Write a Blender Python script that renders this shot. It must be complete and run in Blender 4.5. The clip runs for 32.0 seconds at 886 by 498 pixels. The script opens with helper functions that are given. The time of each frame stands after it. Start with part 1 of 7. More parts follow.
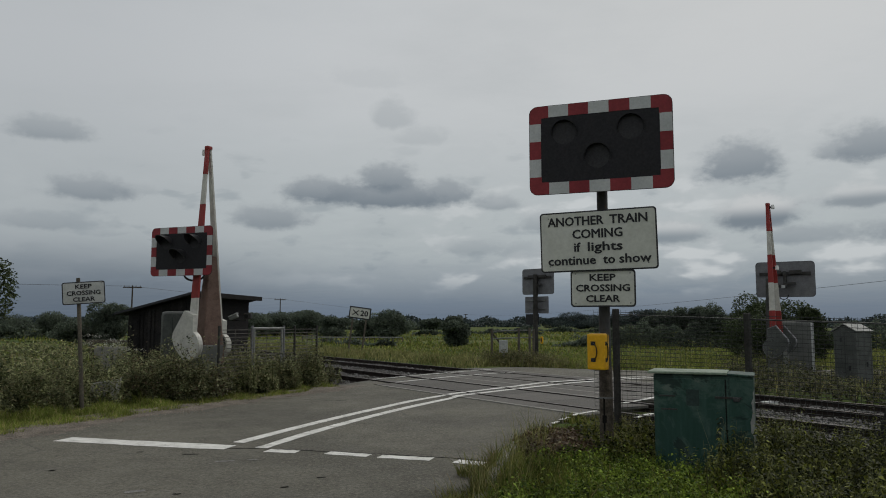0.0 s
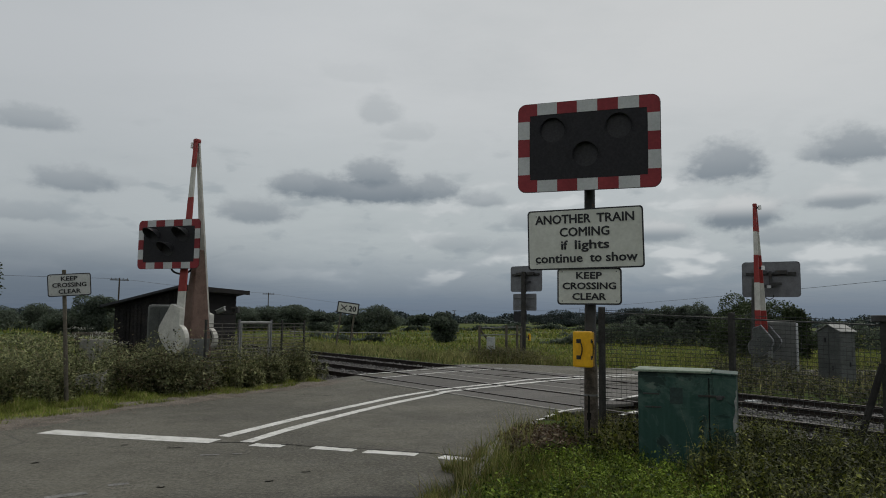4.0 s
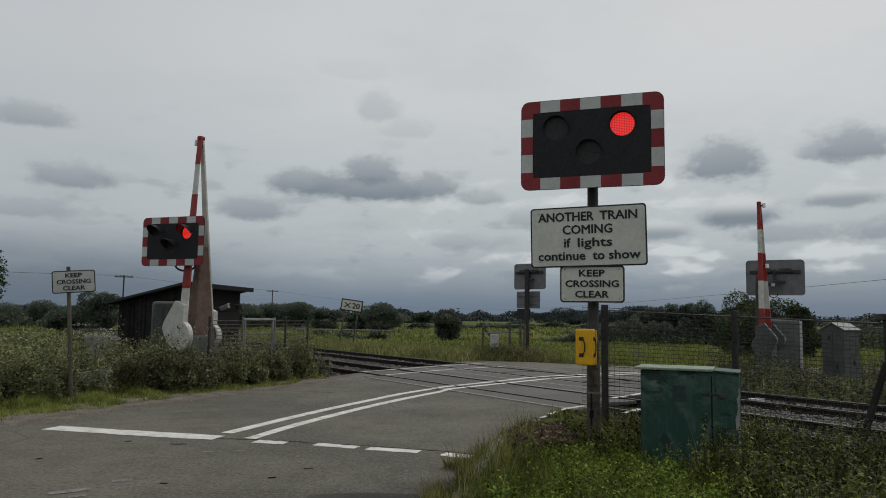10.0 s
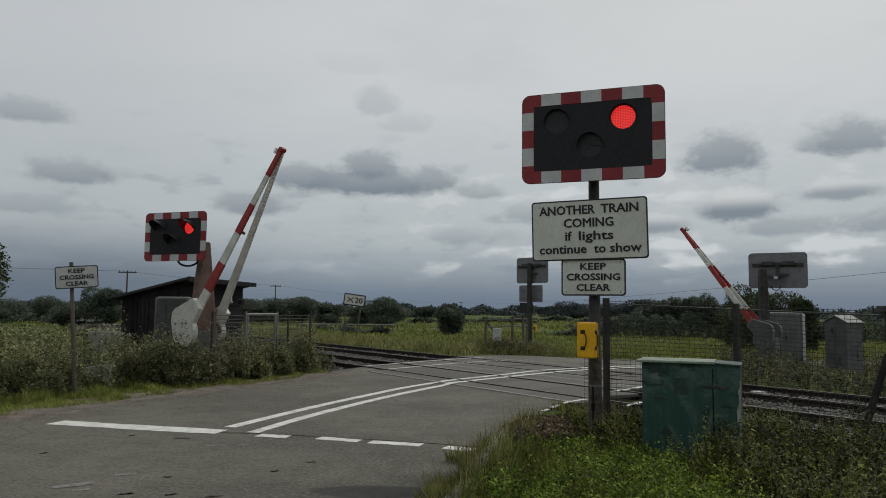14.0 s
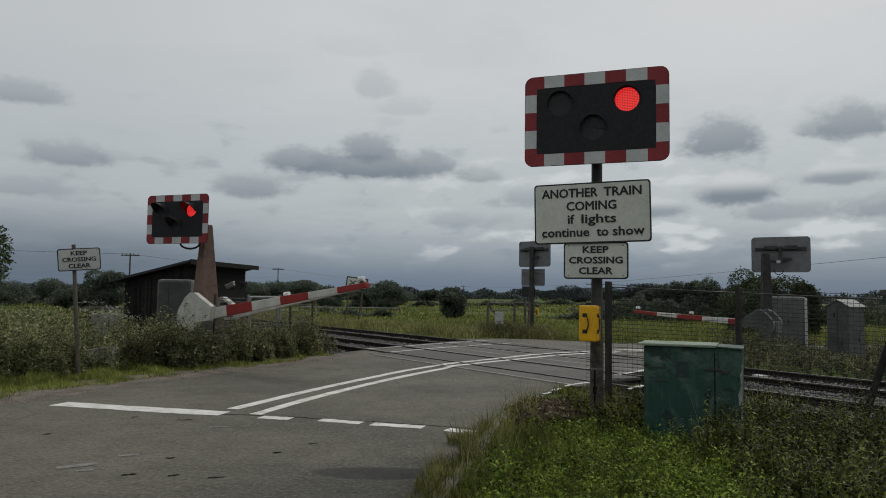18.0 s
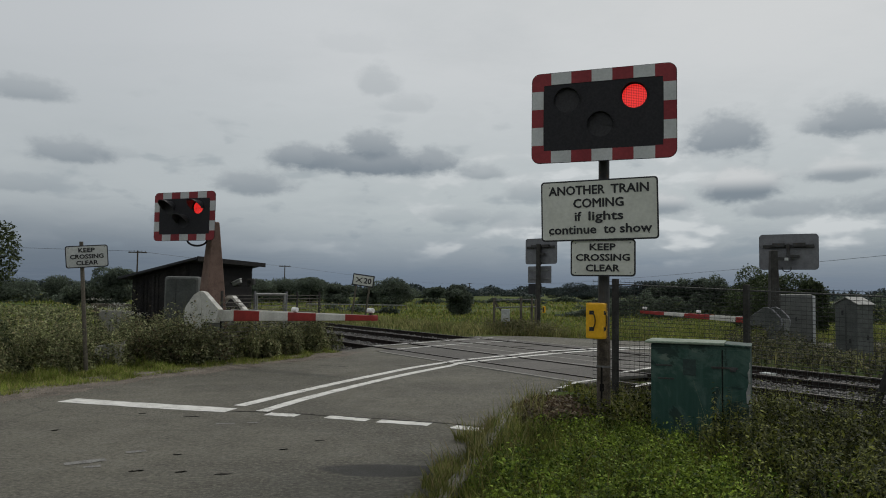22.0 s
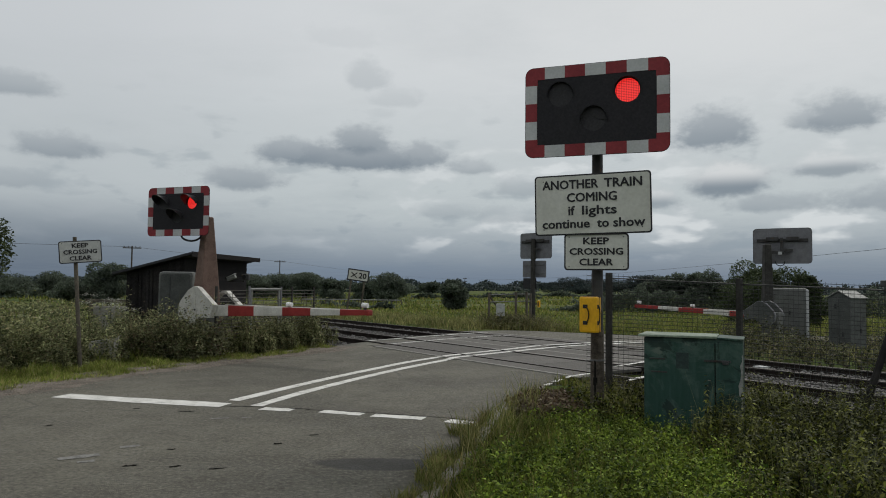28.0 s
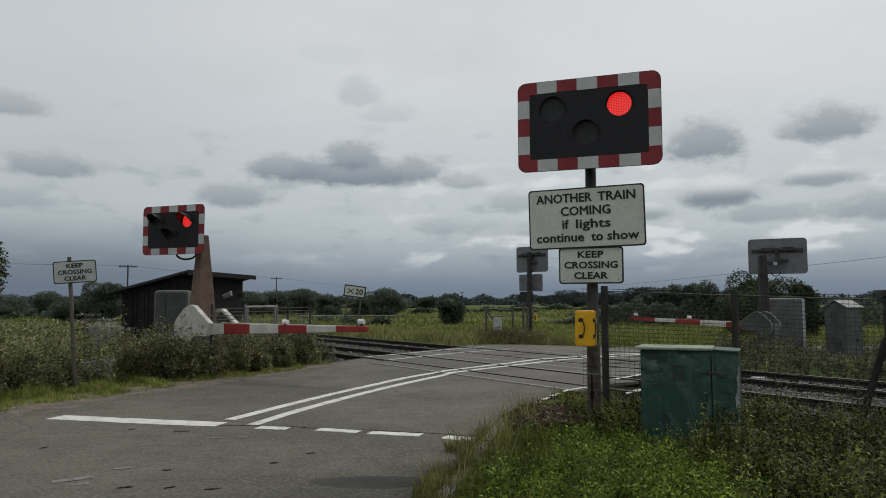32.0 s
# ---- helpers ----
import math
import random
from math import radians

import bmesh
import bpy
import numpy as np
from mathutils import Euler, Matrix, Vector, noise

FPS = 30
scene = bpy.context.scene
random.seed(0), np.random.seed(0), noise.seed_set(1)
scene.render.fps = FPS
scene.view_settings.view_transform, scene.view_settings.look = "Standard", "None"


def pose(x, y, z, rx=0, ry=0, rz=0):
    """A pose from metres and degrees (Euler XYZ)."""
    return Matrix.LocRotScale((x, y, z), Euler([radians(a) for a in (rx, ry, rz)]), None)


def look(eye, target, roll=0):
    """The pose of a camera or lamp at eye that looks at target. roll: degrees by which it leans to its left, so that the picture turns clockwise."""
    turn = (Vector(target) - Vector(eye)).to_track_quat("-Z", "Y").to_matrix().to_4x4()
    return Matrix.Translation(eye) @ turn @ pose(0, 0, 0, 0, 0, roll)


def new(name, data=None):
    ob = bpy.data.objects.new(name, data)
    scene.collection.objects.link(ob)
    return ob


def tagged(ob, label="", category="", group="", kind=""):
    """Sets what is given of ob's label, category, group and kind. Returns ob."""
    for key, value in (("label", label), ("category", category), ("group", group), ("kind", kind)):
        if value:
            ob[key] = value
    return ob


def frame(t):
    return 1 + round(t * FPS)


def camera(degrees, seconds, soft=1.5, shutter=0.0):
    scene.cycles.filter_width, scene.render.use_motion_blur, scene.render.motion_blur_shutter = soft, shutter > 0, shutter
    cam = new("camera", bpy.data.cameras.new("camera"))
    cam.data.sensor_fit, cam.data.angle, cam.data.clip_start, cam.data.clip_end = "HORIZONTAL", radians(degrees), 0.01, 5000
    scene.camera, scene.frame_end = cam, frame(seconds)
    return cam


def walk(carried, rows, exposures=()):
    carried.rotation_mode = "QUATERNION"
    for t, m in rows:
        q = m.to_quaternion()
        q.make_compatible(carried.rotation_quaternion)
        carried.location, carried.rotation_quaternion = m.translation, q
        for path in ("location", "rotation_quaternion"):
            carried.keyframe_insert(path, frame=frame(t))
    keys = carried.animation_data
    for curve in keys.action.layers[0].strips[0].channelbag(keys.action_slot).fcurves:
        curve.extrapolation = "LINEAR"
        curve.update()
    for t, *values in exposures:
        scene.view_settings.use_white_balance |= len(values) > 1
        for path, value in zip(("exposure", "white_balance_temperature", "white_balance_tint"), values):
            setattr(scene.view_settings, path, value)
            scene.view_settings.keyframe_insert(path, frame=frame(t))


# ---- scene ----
# camera: seconds, eye, then heading to the right, tilt up and roll in degrees
cam = camera(61.61, 32.0, soft=1.0)
ROWS = [
    (0, -0.047, 0.020, 1.571, -0.83, 5.67, 0.06),
    (0.5, -0.044, 0.010, 1.578, -0.93, 5.75, 0.15),
    (1, -0.039, 0.005, 1.578, -1.13, 5.94, 0.03),
    (1.5, -0.031, 0.003, 1.576, -0.83, 6.00, 0.15),
    (2, -0.032, 0.006, 1.573, -0.90, 5.59, 0.62),
    (2.5, -0.032, 0.006, 1.573, -0.73, 5.28, 0.84),
    (3, -0.026, -0.001, 1.569, -0.14, 5.12, 0.80),
    (3.5, -0.028, -0.000, 1.571, -0.00, 5.25, 0.71),
    (5.5, -0.024, 0.004, 1.570, -0.07, 5.48, 0.55),
    (6, -0.024, 0.010, 1.569, -0.30, 5.30, 0.68),
    (6.5, -0.022, 0.008, 1.567, -0.48, 5.16, 0.66),
    (7, -0.015, 0.010, 1.570, -0.42, 5.04, 0.71),
    (7.5, -0.020, -0.001, 1.571, -0.46, 5.23, 0.84),
    (8, -0.021, 0.003, 1.570, -0.66, 5.18, 0.98),
    (8.5, -0.015, 0.001, 1.569, -0.46, 5.08, 1.07),
    (9, -0.011, -0.002, 1.569, -0.36, 5.09, 0.89),
    (9.5, -0.006, -0.004, 1.575, -0.25, 5.18, 0.74),
    (10, -0.015, -0.005, 1.570, -0.30, 5.19, 0.81),
    (10.5, -0.012, -0.000, 1.572, -0.35, 5.15, 0.66),
    (11, -0.011, -0.001, 1.574, -0.35, 5.21, 0.64),
    (11.5, -0.007, 0.001, 1.576, -0.17, 5.15, 0.64),
    (12, -0.005, 0.001, 1.574, -0.22, 5.03, 0.63),
    (12.5, -0.003, 0.000, 1.565, -0.29, 4.77, 0.67),
    (13, 0.004, -0.008, 1.564, -0.23, 4.49, 0.59),
    (13.5, 0.010, -0.011, 1.564, -0.36, 4.70, 0.65),
    (14, 0.003, -0.014, 1.564, -0.51, 4.75, 0.59),
    (14.5, 0.000, -0.007, 1.559, -0.66, 4.48, 0.56),
    (16.5, -0.005, -0.006, 1.557, -0.63, 3.91, 0.27),
    (17, 0.004, -0.002, 1.560, -0.59, 3.77, 0.64),
    (17.5, 0.005, 0.007, 1.561, -0.81, 3.66, 0.66),
    (18, 0.006, 0.007, 1.556, -0.68, 3.49, 0.73),
    (18.5, 0.004, 0.013, 1.557, -0.84, 3.38, 0.81),
    (19, 0.005, 0.013, 1.558, -0.90, 3.25, 0.93),
    (19.5, 0.006, 0.016, 1.559, -0.95, 3.16, 0.87),
    (20, 0.006, 0.015, 1.560, -1.01, 3.36, 0.84),
    (20.5, 0.000, 0.012, 1.559, -1.01, 3.44, 0.95),
    (21, 0.002, 0.014, 1.555, -0.97, 3.08, 1.06),
    (21.5, 0.004, 0.019, 1.552, -0.91, 2.86, 1.04),
    (22, 0.004, 0.018, 1.556, -1.17, 3.27, 0.78),
    (22.5, 0.017, -0.005, 1.562, -0.68, 4.24, 0.68),
    (23, 0.011, -0.005, 1.563, -1.26, 4.30, 0.59),
    (23.5, 0.013, -0.003, 1.561, -1.13, 4.07, 0.45),
    (24, 0.020, -0.008, 1.559, -0.62, 3.84, 0.72),
    (24.5, 0.018, 0.000, 1.561, -0.47, 3.62, 0.83),
    (25, 0.013, 0.010, 1.558, -0.71, 3.51, 0.91),
    (25.5, 0.013, 0.019, 1.560, -0.57, 3.18, 1.04),
    (27.5, 0.015, 0.021, 1.545, -0.95, 2.88, 0.84),
    (28, 0.021, 0.011, 1.550, -0.80, 2.88, 0.64),
    (28.5, 0.027, 0.008, 1.551, -0.67, 3.03, 0.47),
    (29, 0.029, 0.004, 1.549, -0.42, 3.31, 0.37),
    (29.5, 0.039, 0.000, 1.555, -0.29, 3.72, 0.16),
    (30, 0.041, -0.003, 1.556, -0.13, 3.82, 0.10),
    (30.5, 0.042, 0.000, 1.557, -0.23, 3.77, 0.05),
    (31, 0.043, 0.005, 1.557, -0.41, 3.78, -0.01),
    (31.5, 0.041, 0.009, 1.561, -0.49, 3.92, -0.07),
    (32, 0.043, 0.008, 1.561, -0.54, 4.00, -0.15),
]


def aim(x, y, z, heading, tilt, roll):
    h, p = radians(heading), radians(tilt)
    way = Vector((math.sin(h) * math.cos(p), math.cos(h) * math.cos(p), math.sin(p)))
    return look((x, y, z), Vector((x, y, z)) + way, roll)


walk(cam, [(t, aim(*r)) for t, *r in ROWS], [(0, -0.33), (3.5, -0.30), (6, -0.19), (18, -0.2), (24, -0.17), (28, -0.06), (32, -0.06)])

# ---------------------------------------------------------------- light
SUN_AZ, SUN_EL = 38.0, 46.0
world = bpy.data.worlds.new("overcast_sky")
scene.world = world
world.use_nodes = True
WN, WL = world.node_tree.nodes, world.node_tree.links
WN.clear()


def shader_kit(nodes, links):
    """Short forms for node trees: a value, a mix of colours, a ramp between two limits."""
    def plug(sock, v):
        if isinstance(v, bpy.types.NodeSocket):
            links.new(v, sock)
        else:
            sock.default_value = v

    def m(op, a, b=0.0, c=None, clamp=False):
        n = nodes.new("ShaderNodeMath")
        n.operation, n.use_clamp = op, clamp
        plug(n.inputs[0], a)
        plug(n.inputs[1], b)
        if c is not None:
            plug(n.inputs[2], c)
        return n.outputs[0]

    def ramp(v, lo, hi, a=0.0, b=1.0):
        n = nodes.new("ShaderNodeMapRange")
        n.interpolation_type = "SMOOTHSTEP"
        for i, q in enumerate((v, lo, hi, a, b)):
            plug(n.inputs[i], q)
        return n.outputs[0]

    def mix(f, a, b):
        n = nodes.new("ShaderNodeMix")
        n.data_type = "RGBA"
        plug(n.inputs[0], f)
        plug(n.inputs[6], a if isinstance(a, bpy.types.NodeSocket) else (*a, 1))
        plug(n.inputs[7], b if isinstance(b, bpy.types.NodeSocket) else (*b, 1))
        return n.outputs[2]

    def noise_tex(vec, scale, detail=4.0, rough=0.55, distort=0.0):
        n = nodes.new("ShaderNodeTexNoise")
        if vec is not None:
            links.new(vec, n.inputs["Vector"])
        n.inputs["Scale"].default_value, n.inputs["Detail"].default_value = scale, detail
        n.inputs["Roughness"].default_value, n.inputs["Distortion"].default_value = rough, distort
        return n.outputs[0]

    return m, ramp, mix, noise_tex


def make_world():
    m, ramp, mix, noise_tex = shader_kit(WN, WL)
    sky = WN.new("ShaderNodeTexSky")
    sky.sky_type, sky.sun_disc = "NISHITA", False
    sky.sun_elevation, sky.sun_rotation = radians(SUN_EL), radians(SUN_AZ)
    co = WN.new("ShaderNodeTexCoord").outputs["Generated"]
    sep = WN.new("ShaderNodeSeparateXYZ")
    WL.new(co, sep.inputs[0])
    x, y, z = sep.outputs
    # the bright high sheet of cloud, duller and bluer towards the horizon
    veil = mix(ramp(z, 0.0, 0.115), (0.15, 0.205, 0.285), (0.55, 0.60, 0.615))
    veil = mix(ramp(z, 0.10, 0.34), veil, (0.70, 0.725, 0.74))
    # brighter round the hidden sun
    sx, sy = math.sin(radians(SUN_AZ)), math.cos(radians(SUN_AZ))
    toward = m("ADD", m("MULTIPLY", x, sx), m("MULTIPLY", y, sy))
    veil = mix(m("MULTIPLY", ramp(toward, 0.55, 1.0), ramp(z, 0.12, 0.5)), veil, (0.76, 0.77, 0.76))
    veil = mix(m("MULTIPLY", ramp(x, -0.1, -0.5), 0.3), veil, (0.42, 0.455, 0.49))
    veil = mix(m("MULTIPLY", m("MULTIPLY", ramp(x, -0.1, -0.45), ramp(z, 0.13, 0.03)), 0.72), veil, (0.105, 0.145, 0.2))
    b1 = WN.new("ShaderNodeBackground")
    WL.new(sky.outputs[0], b1.inputs[0])
    b1.inputs[1].default_value = 0.06
    b2 = WN.new("ShaderNodeBackground")
    WL.new(veil, b2.inputs[0])
    b2.inputs[1].default_value = 1.0
    # the cloud sheet hides nearly all of the clear sky
    both = WN.new("ShaderNodeMixShader")
    both.inputs[0].default_value = 0.93
    WL.new(b1.outputs[0], both.inputs[1])
    WL.new(b2.outputs[0], both.inputs[2])
    out = WN.new("ShaderNodeOutputWorld")
    WL.new(both.outputs[0], out.inputs[0])


make_world()
sun = new("sun", bpy.data.lights.new("sun", "SUN"))
sun.data.energy, sun.data.angle, sun.data.color = 1.25, radians(10), (1.0, 0.95, 0.87)
sa, se = radians(SUN_AZ), radians(SUN_EL)
sun.matrix_world = look((0, 0, 0), (-math.sin(sa) * math.cos(se), -math.cos(sa) * math.cos(se), -math.sin(se)))


# ---------------------------------------------------------------- materials
def base_mat(name):
    mat = bpy.data.materials.new(name)
    mat.use_nodes = True
    nodes, links = mat.node_tree.nodes, mat.node_tree.links
    return mat, nodes, links, nodes["Principled BSDF"]


def surf(name, col, col2=None, rough=0.6, metal=0.0, scale=3.0, fine=40.0, bump=0.15, grime=0.25, spot=None, vary=0.0, spec=0.3):
    """A painted, stone or metal surface: two colours in broad patches, fine grain, relief, a third colour in spots."""
    mat, nodes, links, p = base_mat(name)
    m, ramp, mix, noise_tex = shader_kit(nodes, links)
    co = nodes.new("ShaderNodeTexCoord").outputs["Object"]
    col2 = col2 or tuple(c * 0.6 for c in col)
    broad, grain = noise_tex(co, scale, 6, 0.62), noise_tex(co, fine, 4, 0.6)
    c = mix(ramp(broad, 0.36, 0.68), col, col2)
    if spot:
        c = mix(ramp(noise_tex(co, scale * 2.7, 5, 0.6, 0.6), 0.60, 0.70), c, spot)
    dull = nodes.new("ShaderNodeHueSaturation")
    links.new(c, dull.inputs["Color"])
    v = ramp(grain, 0.2, 0.8, 1 - grime, 1 + grime)
    if vary:
        rnd = nodes.new("ShaderNodeObjectInfo").outputs["Random"]
        v = m("MULTIPLY", v, m("MULTIPLY_ADD", rnd, 2 * vary, 1 - vary))
    links.new(v, dull.inputs["Value"])
    links.new(dull.outputs[0], p.inputs["Base Color"])
    links.new(ramp(broad, 0.3, 0.7, max(0.05, rough - 0.1), min(1, rough + 0.12)), p.inputs["Roughness"])
    p.inputs["Metallic"].default_value = metal
    p.inputs["Specular IOR Level"].default_value = spec
    bp = nodes.new("ShaderNodeBump")
    bp.inputs["Strength"].default_value, bp.inputs["Distance"].default_value = bump, 0.02
    links.new(grain, bp.inputs["Height"])
    links.new(bp.outputs[0], p.inputs["Normal"])
    return mat


def leaf(name, col, col2, dry=None, glow=0.3, skew=1.0):
    """Leaves: each island has a colour of its own, and lets some light through."""
    mat, nodes, links, p = base_mat(name)
    m, ramp, mix, noise_tex = shader_kit(nodes, links)
    rnd = nodes.new("ShaderNodeNewGeometry").outputs["Random Per Island"]
    co = nodes.new("ShaderNodeTexCoord").outputs["Object"]
    c = mix(m("POWER", rnd, skew), col, col2)
    if dry:
        c = mix(m("GREATER_THAN", m("FRACT", m("MULTIPLY", rnd, 7.31)), 0.84), c, dry)
    patch = noise_tex(co, 0.6, 3)
    hs = nodes.new("ShaderNodeHueSaturation")
    links.new(c, hs.inputs["Color"])
    links.new(m("MULTIPLY", ramp(patch, 0.3, 0.7, 0.7, 1.25), ramp(noise_tex(co, 5.0, 2), 0.35, 0.65, 0.6, 1.4)), hs.inputs["Value"])
    links.new(hs.outputs[0], p.inputs["Base Color"])
    p.inputs["Roughness"].default_value = 0.6
    p.inputs["Specular IOR Level"].default_value = 0.14
    tr = nodes.new("ShaderNodeBsdfTranslucent")
    links.new(hs.outputs[0], tr.inputs[0])
    mx = nodes.new("ShaderNodeMixShader")
    mx.inputs[0].default_value = glow
    links.new(p.outputs[0], mx.inputs[1])
    links.new(tr.outputs[0], mx.inputs[2])
    links.new(mx.outputs[0], nodes["Material Output"].inputs[0])
    return mat


def asphalt_mat():
    mat, nodes, links, p = base_mat("worn_asphalt")
    m, ramp, mix, noise_tex = shader_kit(nodes, links)
    co = nodes.new("ShaderNodeTexCoord").outputs["Object"]
    sep = nodes.new("ShaderNodeSeparateXYZ")
    links.new(co, sep.inputs[0])
    broad, mid, grain = noise_tex(co, 0.35, 5, 0.6), noise_tex(co, 2.6, 6, 0.65), noise_tex(co, 95, 3, 0.7)
    speck, blot = noise_tex(co, 24, 4, 0.8), noise_tex(co, 9, 4, 0.7)
    c = mix(ramp(broad, 0.38, 0.64), (0.084, 0.078, 0.061), (0.139, 0.13, 0.101))
    c = mix(ramp(mid, 0.5, 0.8, 0.0, 0.5), c, (0.0767, 0.0725, 0.0605))
    c = mix(ramp(blot, 0.54, 0.64, 0.0, 0.35), c, (0.171, 0.164, 0.13))
    c = mix(ramp(blot, 0.46, 0.36, 0.0, 0.4), c, (0.0631, 0.0595, 0.0467))
    c = mix(ramp(speck, 0.53, 0.60, 0.0, 0.55), c, (0.212, 0.202, 0.16))
    c = mix(ramp(speck, 0.47, 0.40, 0.0, 0.6), c, (0.0379, 0.0353, 0.0286))
    c = mix(ramp(grain, 0.6, 0.74, 0.0, 0.6), c, (0.225, 0.219, 0.181))
    c = mix(ramp(grain, 0.42, 0.28, 0.0, 0.6), c, (0.0316, 0.0307, 0.0259))
    # a dark patch near the verge, and pale worn remnants of old paint
    dx, dy = m("ADD", sep.outputs[0], 0.62), m("ADD", sep.outputs[1], -6.55)
    r = m("SQRT", m("ADD", m("MULTIPLY", m("POWER", m("ABSOLUTE", m("ADD", dx, m("MULTIPLY", dy, 0.2))), 2.0), 1.4), m("MULTIPLY", m("POWER", m("ABSOLUTE", dy), 2.0), 9.0)))
    r = m("ADD", r, m("MULTIPLY", mid, 0.5))
    c = mix(ramp(r, 1.0, 0.82, 0.0, 0.85), c, (0.034, 0.033, 0.03))
    vo = nodes.new("ShaderNodeTexVoronoi")
    vo.feature = "DISTANCE_TO_EDGE"
    links.new(co, vo.inputs["Vector"])
    vo.inputs["Scale"].default_value = 0.28
    wob = m("ADD", vo.outputs[0], m("MULTIPLY", m("SUBTRACT", mid, 0.5), 0.05))
    c = mix(m("MULTIPLY", ramp(wob, 0.006, 0.001, 0.0, 0.6), ramp(broad, 0.5, 0.62)), c, (0.0361, 0.0353, 0.0303))
    links.new(c, p.inputs["Base Color"])
    links.new(ramp(mid, 0.3, 0.7, 0.72, 0.9), p.inputs["Roughness"])
    p.inputs["Specular IOR Level"].default_value = 0.35
    bp = nodes.new("ShaderNodeBump")
    bp.inputs["Strength"].default_value, bp.inputs["Distance"].default_value = 0.7, 0.015
    links.new(m("ADD", m("ADD", grain, m("MULTIPLY", speck, 0.6)), m("MULTIPLY", mid, 0.8)), bp.inputs["Height"])
    links.new(bp.outputs[0], p.inputs["Normal"])
    return mat


def line_mat():
    """Thermoplastic road paint, worn through to the road in flecks."""
    mat, nodes, links, p = base_mat("worn_road_paint")
    m, ramp, mix, noise_tex = shader_kit(nodes, links)
    co = nodes.new("ShaderNodeTexCoord").outputs["Object"]
    grain, mid = noise_tex(co, 60, 4, 0.7), noise_tex(co, 5, 5, 0.65)
    wear = m("ADD", m("MULTIPLY", grain, 0.55), m("MULTIPLY", mid, 0.45))
    c = mix(ramp(mid, 0.3, 0.7), (0.72, 0.71, 0.67), (0.52, 0.51, 0.47))
    c = mix(ramp(wear, 0.56, 0.64), c, (0.13, 0.125, 0.12))
    links.new(c, p.inputs["Base Color"])
    p.inputs["Roughness"].default_value = 0.75
    return mat


def field_mat():
    """Meadow and crop ground in long patches of green and straw."""
    mat, nodes, links, p = base_mat("meadow_ground")
    m, ramp, mix, noise_tex = shader_kit(nodes, links)
    co = nodes.new("ShaderNodeTexCoord").outputs["Object"]
    mp = nodes.new("ShaderNodeMapping")
    mp.inputs["Rotation"].default_value = (0, 0, radians(12))
    mp.inputs["Scale"].default_value = (0.12, 1.0, 1.0)
    links.new(co, mp.inputs[0])
    strips, broad, fine = noise_tex(mp.outputs[0], 0.07, 4, 0.55), noise_tex(co, 0.4, 6, 0.65), noise_tex(co, 9, 5, 0.7)
    thin = noise_tex(mp.outputs[0], 0.45, 4, 0.6)
    c = mix(ramp(strips, 0.42, 0.6), (0.064, 0.094, 0.022), (0.118, 0.13, 0.038))
    c = mix(ramp(thin, 0.53, 0.63, 0.0, 0.65), c, (0.03, 0.048, 0.017))
    c = mix(ramp(thin, 0.44, 0.36, 0.0, 0.5), c, (0.17, 0.17, 0.06))
    c = mix(ramp(strips, 0.60, 0.72, 0.0, 0.8), c, (0.20, 0.18, 0.085))
    c = mix(ramp(broad, 0.45, 0.75, 0.0, 0.7), c, (0.045, 0.062, 0.02))
    c = mix(ramp(fine, 0.5, 0.75, 0.0, 0.5), c, (0.05, 0.055, 0.022))
    links.new(c, p.inputs["Base Color"])
    p.inputs["Roughness"].default_value = 0.95
    p.inputs["Specular IOR Level"].default_value = 0.1
    bp = nodes.new("ShaderNodeBump")
    bp.inputs["Strength"].default_value, bp.inputs["Distance"].default_value = 0.6, 0.1
    links.new(fine, bp.inputs["Height"])
    links.new(bp.outputs[0], p.inputs["Normal"])
    return mat


def led_mat(name, col, power):
    """A lens of small lit diodes on a grid."""
    mat, nodes, links, p = base_mat(name)
    m, ramp, mix, noise_tex = shader_kit(nodes, links)
    co = nodes.new("ShaderNodeTexCoord").outputs["Object"]
    sep = nodes.new("ShaderNodeSeparateXYZ")
    links.new(co, sep.inputs[0])
    pitch = 0.019
    gx = m("ABSOLUTE", m("SUBTRACT", m("FRACT", m("DIVIDE", sep.outputs[0], pitch)), 0.5))
    gz = m("ABSOLUTE", m("SUBTRACT", m("FRACT", m("DIVIDE", sep.outputs[2], pitch)), 0.5))
    dot = ramp(m("SQRT", m("ADD", m("MULTIPLY", gx, gx), m("MULTIPLY", gz, gz))), 0.5, 0.2)
    p.inputs["Base Color"].default_value = (*[c * 0.25 for c in col], 1)
    p.inputs["Emission Color"].default_value = (*col, 1)
    links.new(m("MULTIPLY_ADD", dot, power * 0.85, power * 0.22), p.inputs["Emission Strength"])
    p.inputs["Roughness"].default_value = 0.3
    return mat


ASPHALT, LINE, FIELD = asphalt_mat(), line_mat(), field_mat()
RED_PAINT = surf("red_reflective", (0.24, 0.026, 0.032), (0.19, 0.022, 0.028), 0.5, scale=2, grime=0.15, bump=0.03)
WHITE_REFL = surf("white_reflective", (0.50, 0.51, 0.51), (0.42, 0.43, 0.43), 0.5, scale=2, grime=0.1, bump=0.03)
BLACK = surf("black_matt_paint", (0.024, 0.0235, 0.0265), (0.029, 0.028, 0.031), 0.7, scale=3, bump=0.05, spec=0.15)
SIGN_WHITE = surf("sign_face_white", (0.58, 0.585, 0.53), (0.50, 0.505, 0.45), 0.45, scale=2.2, fine=25, grime=0.08, bump=0.02)
SIGN_BLACK = surf("sign_black", (0.018, 0.018, 0.02), (0.028, 0.028, 0.03), 0.5, bump=0.02)
